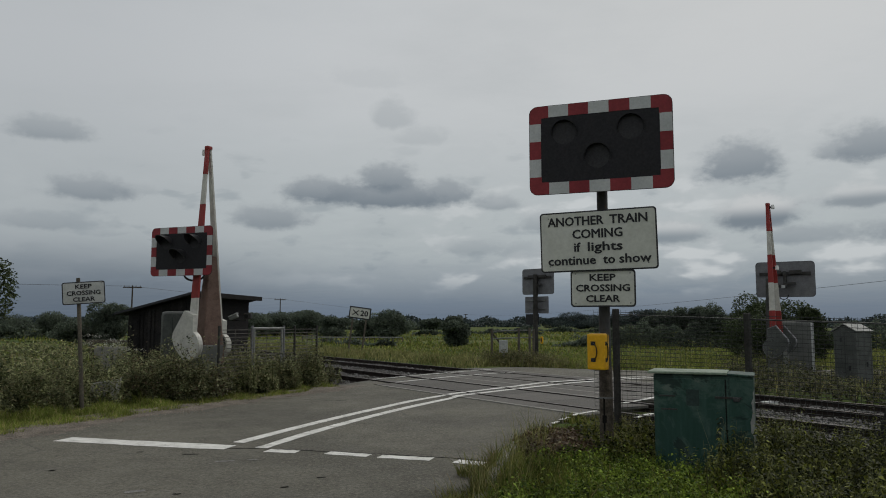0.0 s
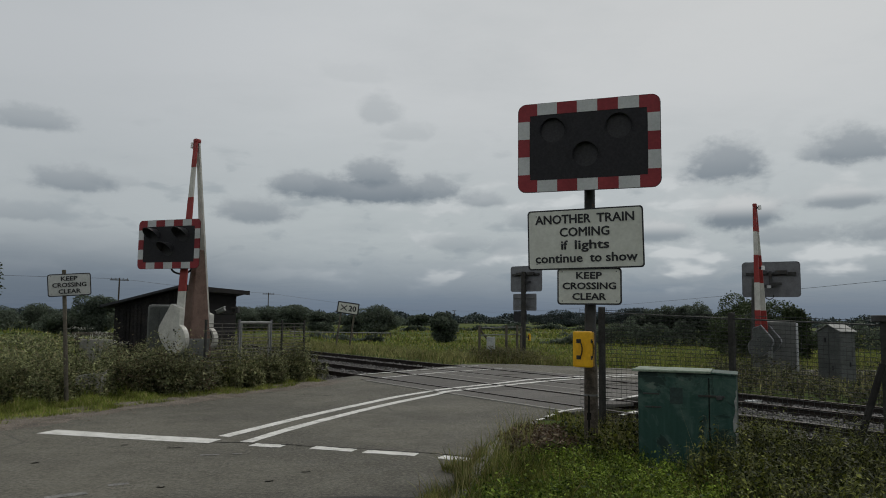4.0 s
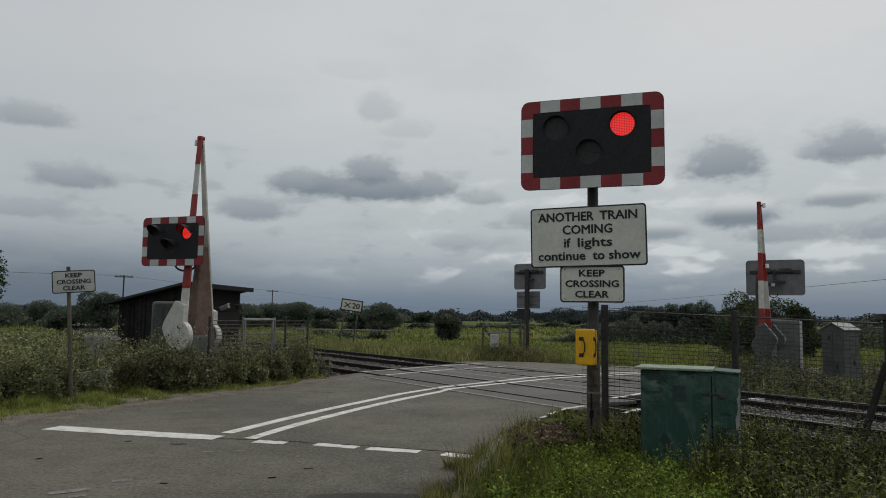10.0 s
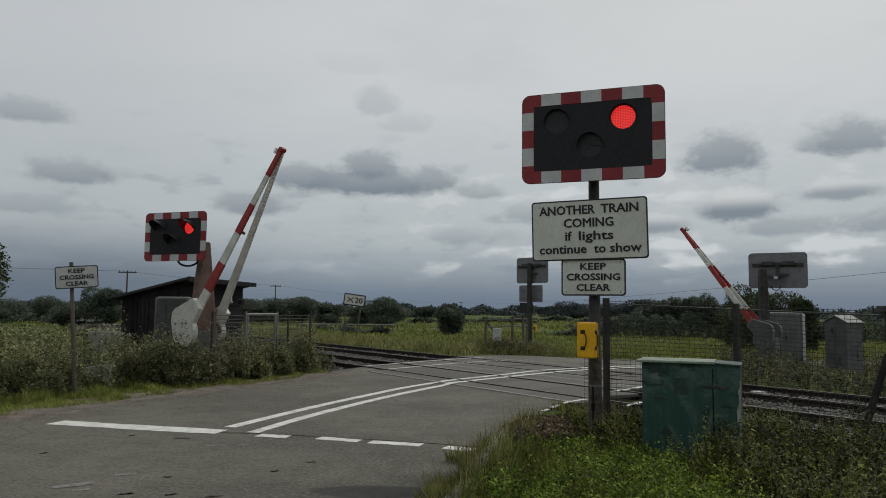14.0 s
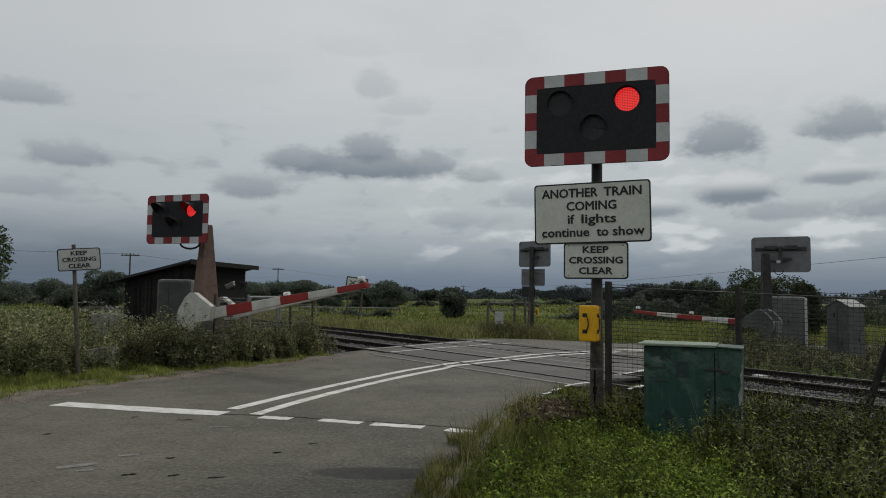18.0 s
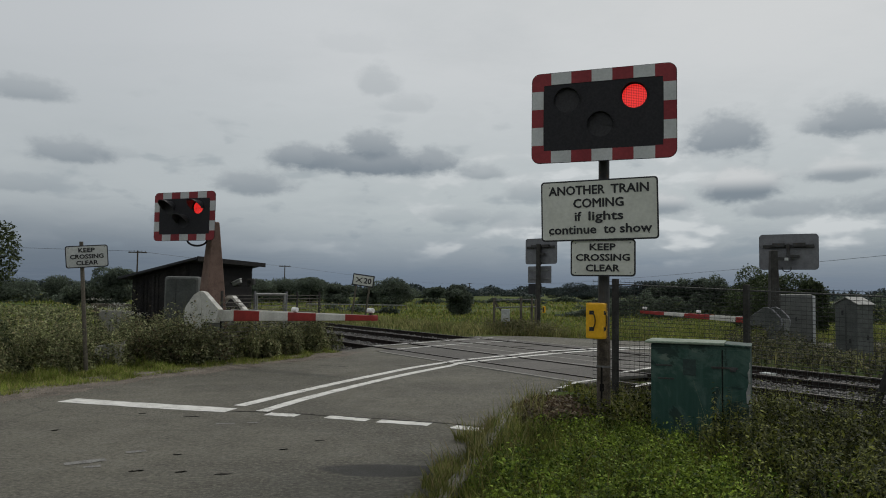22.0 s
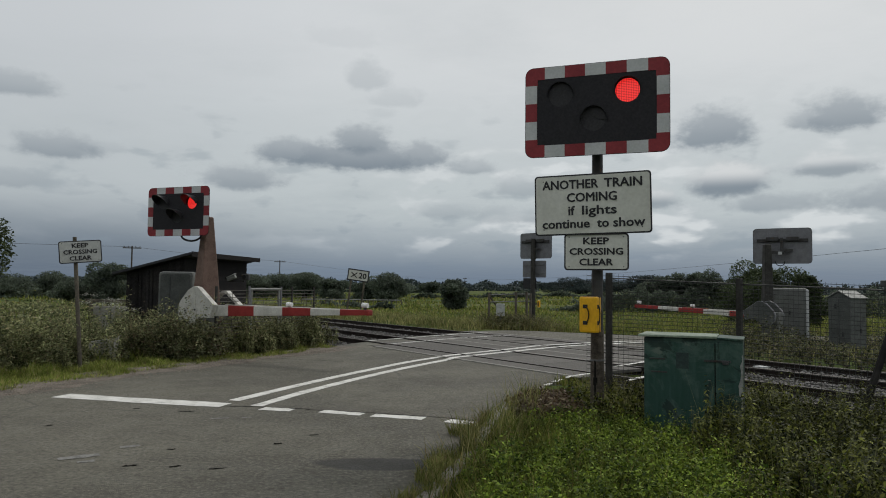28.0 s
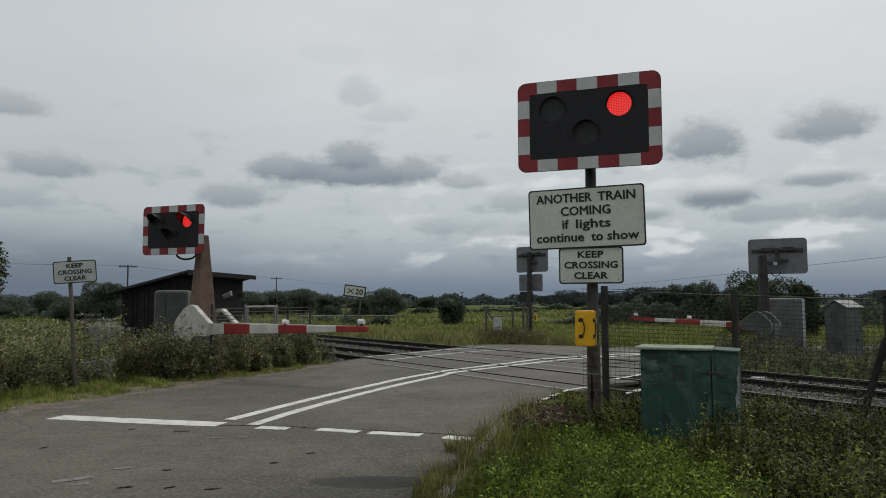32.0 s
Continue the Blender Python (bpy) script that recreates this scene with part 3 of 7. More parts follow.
def build_road_wear():
    dark_joint([(-2.95, 9.52), (-2.2, 9.42), (-1.2, 9.2), (-0.2, 8.92), (0.4, 8.66)], 0.055)
    dark_joint([(-4.4, 16.3), (-3.4, 15.6), (-2.2, 15.2)], 0.05)
    for a, b, w in (((-3.42, 6.55), (-3.15, 6.75), 0.1), ((-3.1, 7.05), (-2.95, 7.15), 0.07), ((-3.2, 6.45), (-3.08, 6.52), 0.07), ((-2.75, 8.6), (-2.55, 8.66), 0.06), ((-2.42, 8.7), (-2.3, 8.72), 0.05)):
        paint([a, b], w, "faint remnant of old white paint", "faded_mark", ragged=0.5)
    for x, y, ln in ((-3.28, 9.05, 0.22), (-2.63, 7.0, 0.1), (-2.75, 6.35, 0.1), (-2.35, 6.35, 0.09), (-4.35, 8.05, 0.06), (-2.0, 6.3, 0.14), (-1.45, 7.75, 0.12), (-3.9, 9.2, 0.07), (-1.7, 7.3, 0.06)):
        dark_joint([(x, y), (x + ln * 0.4, y + 0.01), (x + ln * 0.8, y + 0.03)], 0.045, "small dark pit in the asphalt", "road_pit")
    # a strip of loose gravel between the asphalt and the grass
    sel = (EDGE_L[:, 1] > 3) & (EDGE_L[:, 1] < 19.0)
    e = EDGE_L[sel]
    rng = np.random.default_rng(3)
    inn, out = e + np.stack([0.92 + 0.12 * np.sin(e[:, 1] * 1.9) + 0.07 * np.sin(e[:, 1] * 4.7 + 1), np.zeros(len(e))], 1), e + np.stack([rng.uniform(-0.6, -0.4, len(e)), np.zeros(len(e))], 1)
    V = np.concatenate([np.concatenate([inn, np.full((len(e), 1), 0.0015)], 1), np.concatenate([e, np.full((len(e), 1), 0.008)], 1), np.concatenate([out, np.full((len(e), 1), -0.01)], 1)])
    k, n = np.arange(len(e) - 1), len(e)
    me = np_mesh("gravel_strip", V, np.concatenate([np.stack([k, k + 1, k + n + 1, k + n], 1), np.stack([k + n, k + n + 1, k + 2 * n + 1, k + 2 * n], 1)]), GRAVEL)
    tagged(new("gravel_strip", me), "brown gravel strip between asphalt and grass", "gravel", kind="structure")
    tb = thing("track_box", pose(6.25, 15.15, -0.07, 0, 0, TRACK_TURN), "small white cable box between the tracks", "cable box")
    part("case", box_bm(0.26, 0.2, 0.07, (0, 0, 0.035), 0.02), SIGN_WHITE, tb)
    part("lid", box_bm(0.28, 0.22, 0.02, (0, 0, 0.08), 0.008), WHITE_REFL, tb)


# ---------------------------------------------------------------- railway
def rail_profile():
    return [(-0.07, -0.16), (0.07, -0.16), (0.07, -0.145), (0.012, -0.125), (0.012, -0.04), (0.036, -0.03), (0.036, 0.0), (-0.036, 0.0),
            (-0.036, -0.03), (-0.012, -0.04), (-0.012, -0.125), (-0.07, -0.145)]


def rail_mesh():
    bm = bmesh.new()
    rings = []
    for s in (-200.0, -60.0, 0.0, 60.0):
        rings.append([bm.verts.new((x, s, z)) for x, z in rail_profile()])
    for a, b in zip(rings, rings[1:]):
        for i in range(12):
            j = (i + 1) % 12
            f = bm.faces.new((a[i], b[i], b[j], a[j]))
            f.material_index = 1 if i == 6 else 0
    bmesh.ops.recalc_face_normals(bm, faces=bm.faces)
    return bm


TRACK_TURN = math.degrees(math.atan2(NY, NX))


def build_tracks():
    rail_me = None
    sl = box_bm(2.5, 0.25, 0.12, (0, 0, 0), 0.015)
    sleeper_me = bpy.data.meshes.new("sleeper")
    sl.to_mesh(sleeper_me)
    sl.free()
    sleeper_me.materials.append(SLEEPER)
    for n1, n2 in RAILS:
        mid = (n1 + n2) / 2
        tr = thing("railway_track", Matrix.Translation(rp(mid, 0, 0.03)) @ pose(0, 0, 0, 0, 0, TRACK_TURN),
                   "rusty steel rails on dark sleepers crossing the road", "railway track", "tracks")
        for off in (-0.75, 0.75):
            if rail_me is None:
                rail_me = part("rail", rail_mesh(), [RAIL, RAIL_TOP], tr, "rusty rail with a polished head", pose(off, 0, 0)).data
            else:
                share("rail", rail_me, tr, "rusty rail with a polished head", pose(off, 0, 0))
        # local y runs towards the far left: minus s
        s = -8.0
        while s < 60:
            crossing = -(-9.2 - (mid - 10) * 0.4), -(-17.6 - (mid - 10) * 0.7)
            if not crossing[0] - 0.2 < s < crossing[1] + 0.2:
                share("sleeper", sleeper_me, tr, "", pose(0, s, -0.215))
            s += 0.68


def stones(rng, pts, size, name, material, label):
    """Many loose stones, each an uneven lump."""
    k = len(pts)
    ico = np.array([(0, 0, 1), (0.9, 0, 0.3), (0.28, 0.85, 0.35), (-0.72, 0.53, 0.3), (-0.72, -0.53, 0.3), (0.28, -0.85, 0.35), (0.3, 0.5, -0.6), (-0.6, 0, -0.6), (0.3, -0.5, -0.6)])
    fc = np.array([(0, 1, 2), (0, 2, 3), (0, 3, 4), (0, 4, 5), (0, 5, 1), (1, 6, 2), (2, 6, 3), (3, 7, 4), (3, 6, 7), (4, 8, 5), (4, 7, 8), (5, 8, 1), (1, 8, 6), (6, 8, 7)])
    V = ico[None] * rng.uniform(0.6, 1.3, (k, 9, 1)) * (size * rng.uniform(0.6, 1.4, k))[:, None, None]
    a = rng.uniform(0, 6.283, k)
    ca, sa2 = np.cos(a)[:, None], np.sin(a)[:, None]
    x, y = V[..., 0] * ca - V[..., 1] * sa2, V[..., 0] * sa2 + V[..., 1] * ca
    V = np.stack([x, y, V[..., 2] * 0.75], -1) + pts[:, None, :]
    F = (fc[None] + (np.arange(k) * 9)[:, None, None]).reshape(-1, 3)
    tagged(new(name, np_mesh(name, V.reshape(-1, 3), F, material)), label, name, kind="stuff")


def build_ballast():
    for s0, s1 in ((-200, -18.6), (-9.0, 60)):
        bm = bmesh.new()
        prof = [(8.7, -0.32), (9.3, -0.14), (12.3, -0.12), (15.3, -0.14), (15.9, -0.36)]
        rings = [[bm.verts.new(rp(n, s, z)) for n, z in prof] for s in (s0, s1)]
        for i in range(4):
            bm.faces.new((rings[0][i], rings[0][i + 1], rings[1][i + 1], rings[1][i]))
        bmesh.ops.recalc_face_normals(bm, faces=bm.faces)
        if bm.faces[0].normal.z < 0:
            bmesh.ops.reverse_faces(bm, faces=bm.faces)
        ob = part("ballast_bed", bm, BALLAST, None)
        tagged(ob, "grey stone ballast bed under the rails", "ballast", kind="structure")
    rng = np.random.default_rng(5)
    pts = []
    for s0, s1, cnt in ((-52, -17.2, 15000), (-9.3, 3, 15000)):
        n, s = rng.uniform(9.0, 15.6, cnt), rng.uniform(s0, s1, cnt)
        keep = np.ones(cnt, bool)
        for a, b in RAILS:
            for r in (a, b):
                keep &= np.abs(n - r) > 0.1
        n, s = n[keep], s[keep]
        pts.append(np.stack([n * NX + s * NY, n * NY - s * NX, rng.uniform(-0.13, -0.085, len(n))], 1))
    stone = surf("ballast_stone", (0.195, 0.188, 0.18), (0.12, 0.114, 0.108), 0.9, scale=3, fine=30, grime=0.3)
    stones(rng, np.concatenate(pts), 0.036, "ballast_stones", stone, "loose grey ballast stones between the rails")


def build_deck():
    """Road panels between and beside the rails."""
    deck = thing("crossing_deck", Matrix(), "grey rubber and concrete crossing panels set between the rails", "level crossing")
    meshes = {}
    for lo, hi in ((9.25, 9.80), (9.98, 11.26), (11.44, 13.18), (13.36, 14.64), (14.82, 15.4)):
        mid = (lo + hi) / 2
        a, b = -17.3 - (mid - 10) * 0.7, -9.5 - (mid - 10) * 0.42
        count = 5
        ln = (b - a) / count
        key = round(hi - lo, 2)
        if key not in meshes:
            bm = box_bm(hi - lo, ln - 0.02, 0.06, (0, 0, 0), 0.012)
            meshes[key] = bpy.data.meshes.new("panel")
            bm.to_mesh(meshes[key])
            bm.free()
            meshes[key].materials.append(DECK)
        for i in range(count):
            share("panel", meshes[key], deck, "", Matrix.Translation(rp(mid, a + (i + 0.5) * ln, -0.014)) @ pose(0, 0, 0, 0, 0, TRACK_TURN))
    for n in (9.21, 11.52, 12.31, 13.1, 15.44):
        a, b = -17.2 - (n - 10) * 0.7, -9.7 - (n - 10) * 0.42
        part("edge_beam", box_bm(0.09, b - a, 0.02, (0, 0, 0)), PALE_CONC, deck, "thin pale concrete edge beam", Matrix.Translation(rp(n, (a + b) / 2, 0.0095 if n in (9.21, 15.44) else 0.0085)) @ pose(0, 0, 0, 0, 0, TRACK_TURN))
    # no recess at the rails: dark strips paint in the flangeways' shade
    for n in (9.87, 11.37, 13.25, 14.75):
        a, b = -17.5 - (n - 10) * 0.7, -9.3 - (n - 10) * 0.42
        part("flangeway", box_bm(0.19, b - a, 0.02, (0, 0, 0)), GAP, deck, "dark strip standing for the shaded flangeway gap", Matrix.Translation(rp(n, (a + b) / 2, 0.0)) @ pose(0, 0, 0, 0, 0, TRACK_TURN))


def build_kerb():
    kerb = thing("kerb", Matrix(), "low mossy kerb stones along the verge", "kerb")
    me = bpy.data.meshes.new("kerb_stone")
    bm = box_bm(0.13, 0.88, 0.22, (0, 0, 0), 0.02)
    bm.to_mesh(me)
    bm.free()
    me.materials.append(KERB)
    e = EDGE_R
    seg = np.linalg.norm(np.diff(e, axis=0), axis=1)
    cum = np.concatenate([[0], np.cumsum(seg)])
    d = cum[np.argmin(np.abs(e[:, 1] - 1.0))]
    stop = cum[np.argmin(np.abs(e[:, 1] - 9.6))]
    while d < stop:
        p = np.array([np.interp(d, cum, e[:, 0]), np.interp(d, cum, e[:, 1])])
        q = np.array([np.interp(d + 0.1, cum, e[:, 0]), np.interp(d + 0.1, cum, e[:, 1])]) - p
        share("kerb_stone", me, kerb, "", pose(p[0] + 0.05, p[1], -0.055 + 0.012 * math.sin(d * 5), 0, 1.5 * math.sin(d * 3), -math.degrees(math.atan2(q[0], q[1]))))
        d += 0.9


# ---------------------------------------------------------------- signals
def plate_with_holes(w, h, r, holes, y0, y1):
    bm = bmesh.new()
    loops = [outline(w, h, r)] + [[(cx + rad * math.cos(2 * math.pi * i / 28), cz + rad * math.sin(2 * math.pi * i / 28)) for i in range(28)] for cx, cz, rad in holes]
    edges = []
    for lp in loops:
        vs = [bm.verts.new((x, y0, z)) for x, z in lp]
        edges += [bm.edges.new((vs[i], vs[(i + 1) % len(vs)])) for i in range(len(vs))]
    bmesh.ops.triangle_fill(bm, use_beauty=True, edges=edges, normal=(0, -1, 0))
    ext = bmesh.ops.extrude_face_region(bm, geom=list(bm.faces))
    bmesh.ops.translate(bm, vec=(0, y1 - y0, 0), verts=[g for g in ext["geom"] if isinstance(g, bmesh.types.BMVert)])
    bmesh.ops.recalc_face_normals(bm, faces=bm.faces)
    return bm


LAMPS = ((-0.405, 0.19), (0.365, 0.19), (-0.02, -0.12))
BW, BH, BORDER = 1.66, 1.08, 0.15


def border_stripes(owner, w=BW, h=BH, nx=7, nz=5):
    """Red and white reflective cells round the board, 3 mm proud."""
    cw, ch, r, y0, y1 = w / nx, h / nz, 0.1, -0.0145, -0.011
    for i in range(1, nx - 1):
        for z0 in (h / 2 - BORDER, -h / 2):
            x0 = -w / 2 + i * cw
            part("border_cell", prism_bm([(x0, z0 + 0.006), (x0 + cw, z0 + 0.006), (x0 + cw, z0 + BORDER - 0.006), (x0, z0 + BORDER - 0.006)], y0, y1), WHITE_REFL if i % 2 else RED_PAINT, owner)
    for i in range(1, nz - 1):
        for x0 in (-w / 2, w / 2 - BORDER):
            z0 = -h / 2 + i * ch
            part("border_cell", prism_bm([(x0 + 0.006, z0), (x0 + BORDER - 0.006, z0), (x0 + BORDER - 0.006, z0 + ch), (x0 + 0.006, z0 + ch)], y0, y1), WHITE_REFL if i % 2 else RED_PAINT, owner)
    for sx in (-1, 1):
        for sz in (-1, 1):
            arc = [(w / 2 - r + (r - 0.006) * math.cos(radians(a)), h / 2 - r + (r - 0.006) * math.sin(radians(a))) for a in range(0, 91, 15)]
            pts = [(w / 2 - 0.006, h / 2 - ch)] + arc + [(w / 2 - cw, h / 2 - 0.006), (w / 2 - cw, h / 2 - BORDER), (w / 2 - BORDER, h / 2 - BORDER), (w / 2 - BORDER, h / 2 - ch)]
            part("border_cell", prism_bm([(sx * x, sz * z) for x, z in pts], y0, y1), RED_PAINT, owner)


def hood_bm(rad, length, thick=0.008):
    """A visor: part of a tube over a lens, cut back towards its ends."""
    bm = bmesh.new()
    n, rows = 18, []
    for i in range(n + 1):
        a = radians(-12 + 204 * i / n)
        ln = length * (0.28 + 0.72 * max(0.0, math.sin(a)) ** 0.8)
        row = []
        for rr in (rad, rad + thick):
            for yy in (0.0, -ln):
                row.append(bm.verts.new((rr * math.cos(a), yy, rr * math.sin(a))))
        rows.append(row)
    for a, b in zip(rows, rows[1:]):
        for i, j in ((0, 1), (1, 3), (3, 2), (2, 0)):
            bm.faces.new((a[i], a[j], b[j], b[i]))
    for e in (rows[0], rows[-1]):
        bm.faces.new((e[0], e[1], e[3], e[2]))
    bmesh.ops.recalc_face_normals(bm, faces=bm.faces)
    return bm


def disc_bm(rad, y0, y1, cx=0.0, cz=0.0, n=28):
    return prism_bm([(cx + rad * math.cos(2 * math.pi * i / n), cz + rad * math.sin(2 * math.pi * i / n)) for i in range(n)], y0, y1)


def signal_head(m, label, hood=0.025):
    """Three lamps in a black board with a striped border; an added dark shutter swings over each ever-glowing lens."""
    head = thing("crossing_signal", m, label, "level crossing signal", "crossing signals")
    board = part("backing_board", plate_with_holes(BW, BH, 0.1, [(x, z, 0.138) for x, z in LAMPS], -0.01, -0.005), BLACK, head, "matt black backing board")
    border_stripes(board)
    part("lamp_housing", box_bm(1.34, 0.012, 0.86, (0, 0.15, 0), 0.0), BLACK, head)
    for sx, sz, c in ((1.34, 0.012, (0, 0.08, 0.43)), (1.34, 0.012, (0, 0.08, -0.43))):
        part("housing_side", box_bm(sx, 0.136, sz, c), BLACK, head)
    for x in (-0.67, 0.67):
        part("housing_side", box_bm(0.012, 0.136, 0.84, (x, 0.08, 0)), BLACK, head)
    shutters = []
    for i, (x, z) in enumerate(LAMPS):
        lens = part("lens", disc_bm(0.16, 0.05, 0.065), AMBER_LED if i == 2 else RED_LED, head, "amber lens of small diodes" if i == 2 else "red lens of small diodes", pose(x, 0, z))
        part("hood", hood_bm(0.15, hood), HOOD if hood > 0.2 else BLACK, lens, "black visor over the lens", pose(0, -0.011, 0))
        # added shutter: covering the steady glow imitates the lamp going out
        down = -1 if i < 2 else 1
        bm = disc_bm(0.155, -0.004, 0.004, 0, -0.31 * down)
        box_bm(0.03, 0.006, 0.2, (0, 0, -0.1 * down), bm=bm)
        y = 0.0 if i < 2 else 0.009
        sh = part("shutter", bm, SHUTTER_DARK, head, "added dark shutter that hides the glowing lens", pose(x, y, z + 0.31 * down))
        shutters.append((sh, (x, y, z + 0.31 * down), (62, -62, -62)[i]))
    return head, shutters


def board_back(m, label):
    """A signal board seen from behind: grey plate, dark rail, lamp bodies and bracket."""
    head = thing("crossing_signal", m, label, "level crossing signal", "crossing signals seen from behind")
    board = part("backing_board", prism_bm(outline(BW, BH, 0.1), -0.01, 0.012), SIGN_BACK, head, "grey unpainted back of the board")
    rim = plate_with_holes(BW + 0.02, BH + 0.02, 0.11, [], -0.006, 0.008)
    part("rim", rim, SIGN_BLACK, board, "thin black rim")
    border_stripes(board)
    part("mounting_rail", box_bm(1.45, 0.05, 0.1, (0, 0.04, 0.17), 0.008), DARK_STEEL, head, "dark mounting rail")
    for x, z in LAMPS[:2]:
        part("lamp_body", box_bm(0.36, 0.1, 0.13, (x * 0.75, 0.09, z + 0.02), 0.02), DARK_STEEL, head, "dark lamp body")
    part("bracket", box_bm(0.09, 0.12, 0.46, (0, 0.1, 0.02), 0.01), DARK_STEEL, head)
    part("bracket", box_bm(0.34, 0.08, 0.08, (-0.15, 0.14, -0.14), 0.01), DARK_STEEL, head)
    part("cable", tube_bm([(0.05 + 0.13 * math.cos(radians(a)), 0.08, -0.5 + 0.12 * math.sin(radians(a))) for a in range(170, 371, 20)], 0.014), CABLE, head, "looped black cable")
    return head


def sign_plate(name, m, w, h, lines, label, back=False, face=None):
    sg = thing(name, m, label, "road sign", "crossing signs")
    part("plate", prism_bm(outline(w, h, 0.04), -0.006, 0.006), SIGN_BACK if back else SIGN_BLACK, sg, "grey sheet back of the plate")
    front = part("face", prism_bm(outline(w - 0.035, h - 0.035, 0.03), -0.010, -0.0065), face or SIGN_WHITE, sg, "white face with a black rim")
    for text, cap, width, x, z in lines:
        share("word", text_mesh(text, cap, width, x, z), front, "black lettering", pose(0, -0.0105, 0))
    for x in (-w * 0.42, w * 0.42):
        for z in (-h * 0.4, h * 0.4):
            part("rivet", disc_bm(0.008, -0.014, -0.01, x, z, 8), GALV, sg)
    for z in (-h * 0.25, h * 0.25):
        part("channel", box_bm(w * 0.8, 0.03, 0.04, (0, 0.021, z), 0.004), GALV, sg)
    return sg


SHUTTERS = []


def build_main_signal():
    _, sh = signal_head(pose(1.647, 8.534, 3.62, 0, 0, -19.8), "black crossing signal with red and white striped border", 0.05)
    SHUTTERS.append(sh)
    pole = thing("signal_post", pose(1.722, 8.80, 0, 0, 0, -20), "tall dark steel post with a brown weathered lower sleeve", "signal post")
    part("upper_tube", rod_bm((0, 0, 1.0), (0, 0, 4.0), 0.066, 0.062, 18), DARK_STEEL, pole, "dark steel tube")
    part("lower_sleeve", rod_bm((0, 0, -0.05), (0, 0, 1.06), 0.082, 0.076, 18), BROWN_POST, pole, "brown weathered sleeve")
    part("clamp", rod_bm((0, 0, 0.70), (0, 0, 0.72), 0.086, 0.086, 18), GALV, pole, "thin steel band")
    part("slot", box_bm(0.022, 0.01, 0.62, (-0.012, -0.079, 0.40), 0.003), GAP, pole, "dark split down the sleeve")
    part("slot", box_bm(0.05, 0.012, 0.09, (-0.01, -0.079, 0.47), 0.004), GAP, pole, "dark knot in the sleeve")
    for z in (3.35, 3.85, 2.4, 2.68, 1.85, 2.05):
        part("clamp", box_bm(0.16, 0.18, 0.045, (0, -0.03, z), 0.006), GALV, pole)
    r, u = Vector((0.941, -0.339, 0)), Vector((-0.339, -0.941, 0))
    c = Vector((1.647, 8.534, 0)) - u * 0.09
    p = c + r * -0.045
    sign_plate("warning_sign", pose(p.x - 0.009, p.y + 0.003, 2.527, 0, -1.1, -19.8), 1.348, 0.712,
               [("ANOTHER", 0.103, 0.66, -0.25, 0.189), ("TRAIN", 0.103, 0.43, 0.36, 0.189), ("COMING", 0.103, 0.58, 0, 0.034), ("if", 0.103, 0.08, -0.235, -0.119),
                ("lights", 0.103, 0.40, 0.085, -0.119), ("continue", 0.103, 0.56, -0.305, -0.272), ("to", 0.103, 0.14, 0.125, -0.272), ("show", 0.103, 0.36, 0.42, -0.272)],
               "white warning sign in black capitals on a post")
    p = c + r * -0.009 - u * 0.03
    sign_plate("keep_clear_sign", pose(p.x, p.y, 1.97, 0, 0, -19.8), 0.745, 0.43,
               [("KEEP", 0.076, 0.30, 0, 0.09), ("CROSSING", 0.076, 0.62, 0, -0.032), ("CLEAR", 0.076, 0.39, 0, -0.155)], "small white keep clear sign below the warning sign")
    ph = thing("telephone_box", pose(1.60, 8.60, 1.245, 0, 0, -40), "yellow railway telephone box with a black handset sign", "telephone")
    part("case", box_bm(0.225, 0.115, 0.41, (0, 0, 0), 0.022), YELLOW, ph, "yellow plastic case")
    part("door_seam", box_bm(0.232, 0.006, 0.418, (0, 0.02, 0), 0.002), DARK_STEEL, ph)
    for m4 in (pose(0.0, -0.0585, 0), pose(0.1135, 0, 0, 0, 0, 90)):
        wide = 1.0 if m4.translation.y < -0.01 else 0.6
        bm = bmesh.new()
        arc = [(0.055 * wide * math.cos(radians(a)) - 0.035 * wide, 0, 0.1 * math.sin(radians(a))) for a in range(-75, 76, 15)]
        for a, b in zip(arc, arc[1:]):
            box_bm(0.042 * wide, 0.003, (Vector(b) - Vector(a)).length * 1.25, m=Matrix.Translation((Vector(a) + Vector(b)) / 2) @ (Vector(b) - Vector(a)).to_track_quat("Z", "Y").to_matrix().to_4x4(), bm=bm)
        for z in (-0.098, 0.098):
            box_bm(0.06 * wide, 0.003, 0.045, (-0.03 * wide, 0, z * 0.95), bm=bm)
        part("handset_symbol", bm, SIGN_BLACK, ph, "black handset symbol", m4)
    part("bracket", box_bm(0.08, 0.12, 0.06, (0.02, 0.1, 0.08)), GALV, ph)


def build_left_signal():
    _, sh = signal_head(pose(-6.03, 16.2, 3.13, 0, 0, -20), "black crossing signal with striped border and long hoods", 0.3)
    SHUTTERS.append(sh)
    mt = thing("signal_bracket", pose(-5.75, 16.5, 0), "dark steel arm that holds the signal board on its column", "bracket")
    part("arm", box_bm(0.7, 0.07, 0.09, (0.05, 0.05, 2.88), 0.01, m=pose(0, 0, 0, 0, 0, 20)), DARK_STEEL, mt)
    part("arm", box_bm(0.1, 0.1, 0.7, (-0.18, 0.0, 3.1), 0.01), DARK_STEEL, mt)
    part("cable", tube_bm([(-0.02 + 0.22 * math.cos(radians(a)), -0.2, 2.62 + 0.13 * math.sin(radians(a))) for a in range(175, 366, 19)], 0.022), CABLE, mt, "looped black cable")


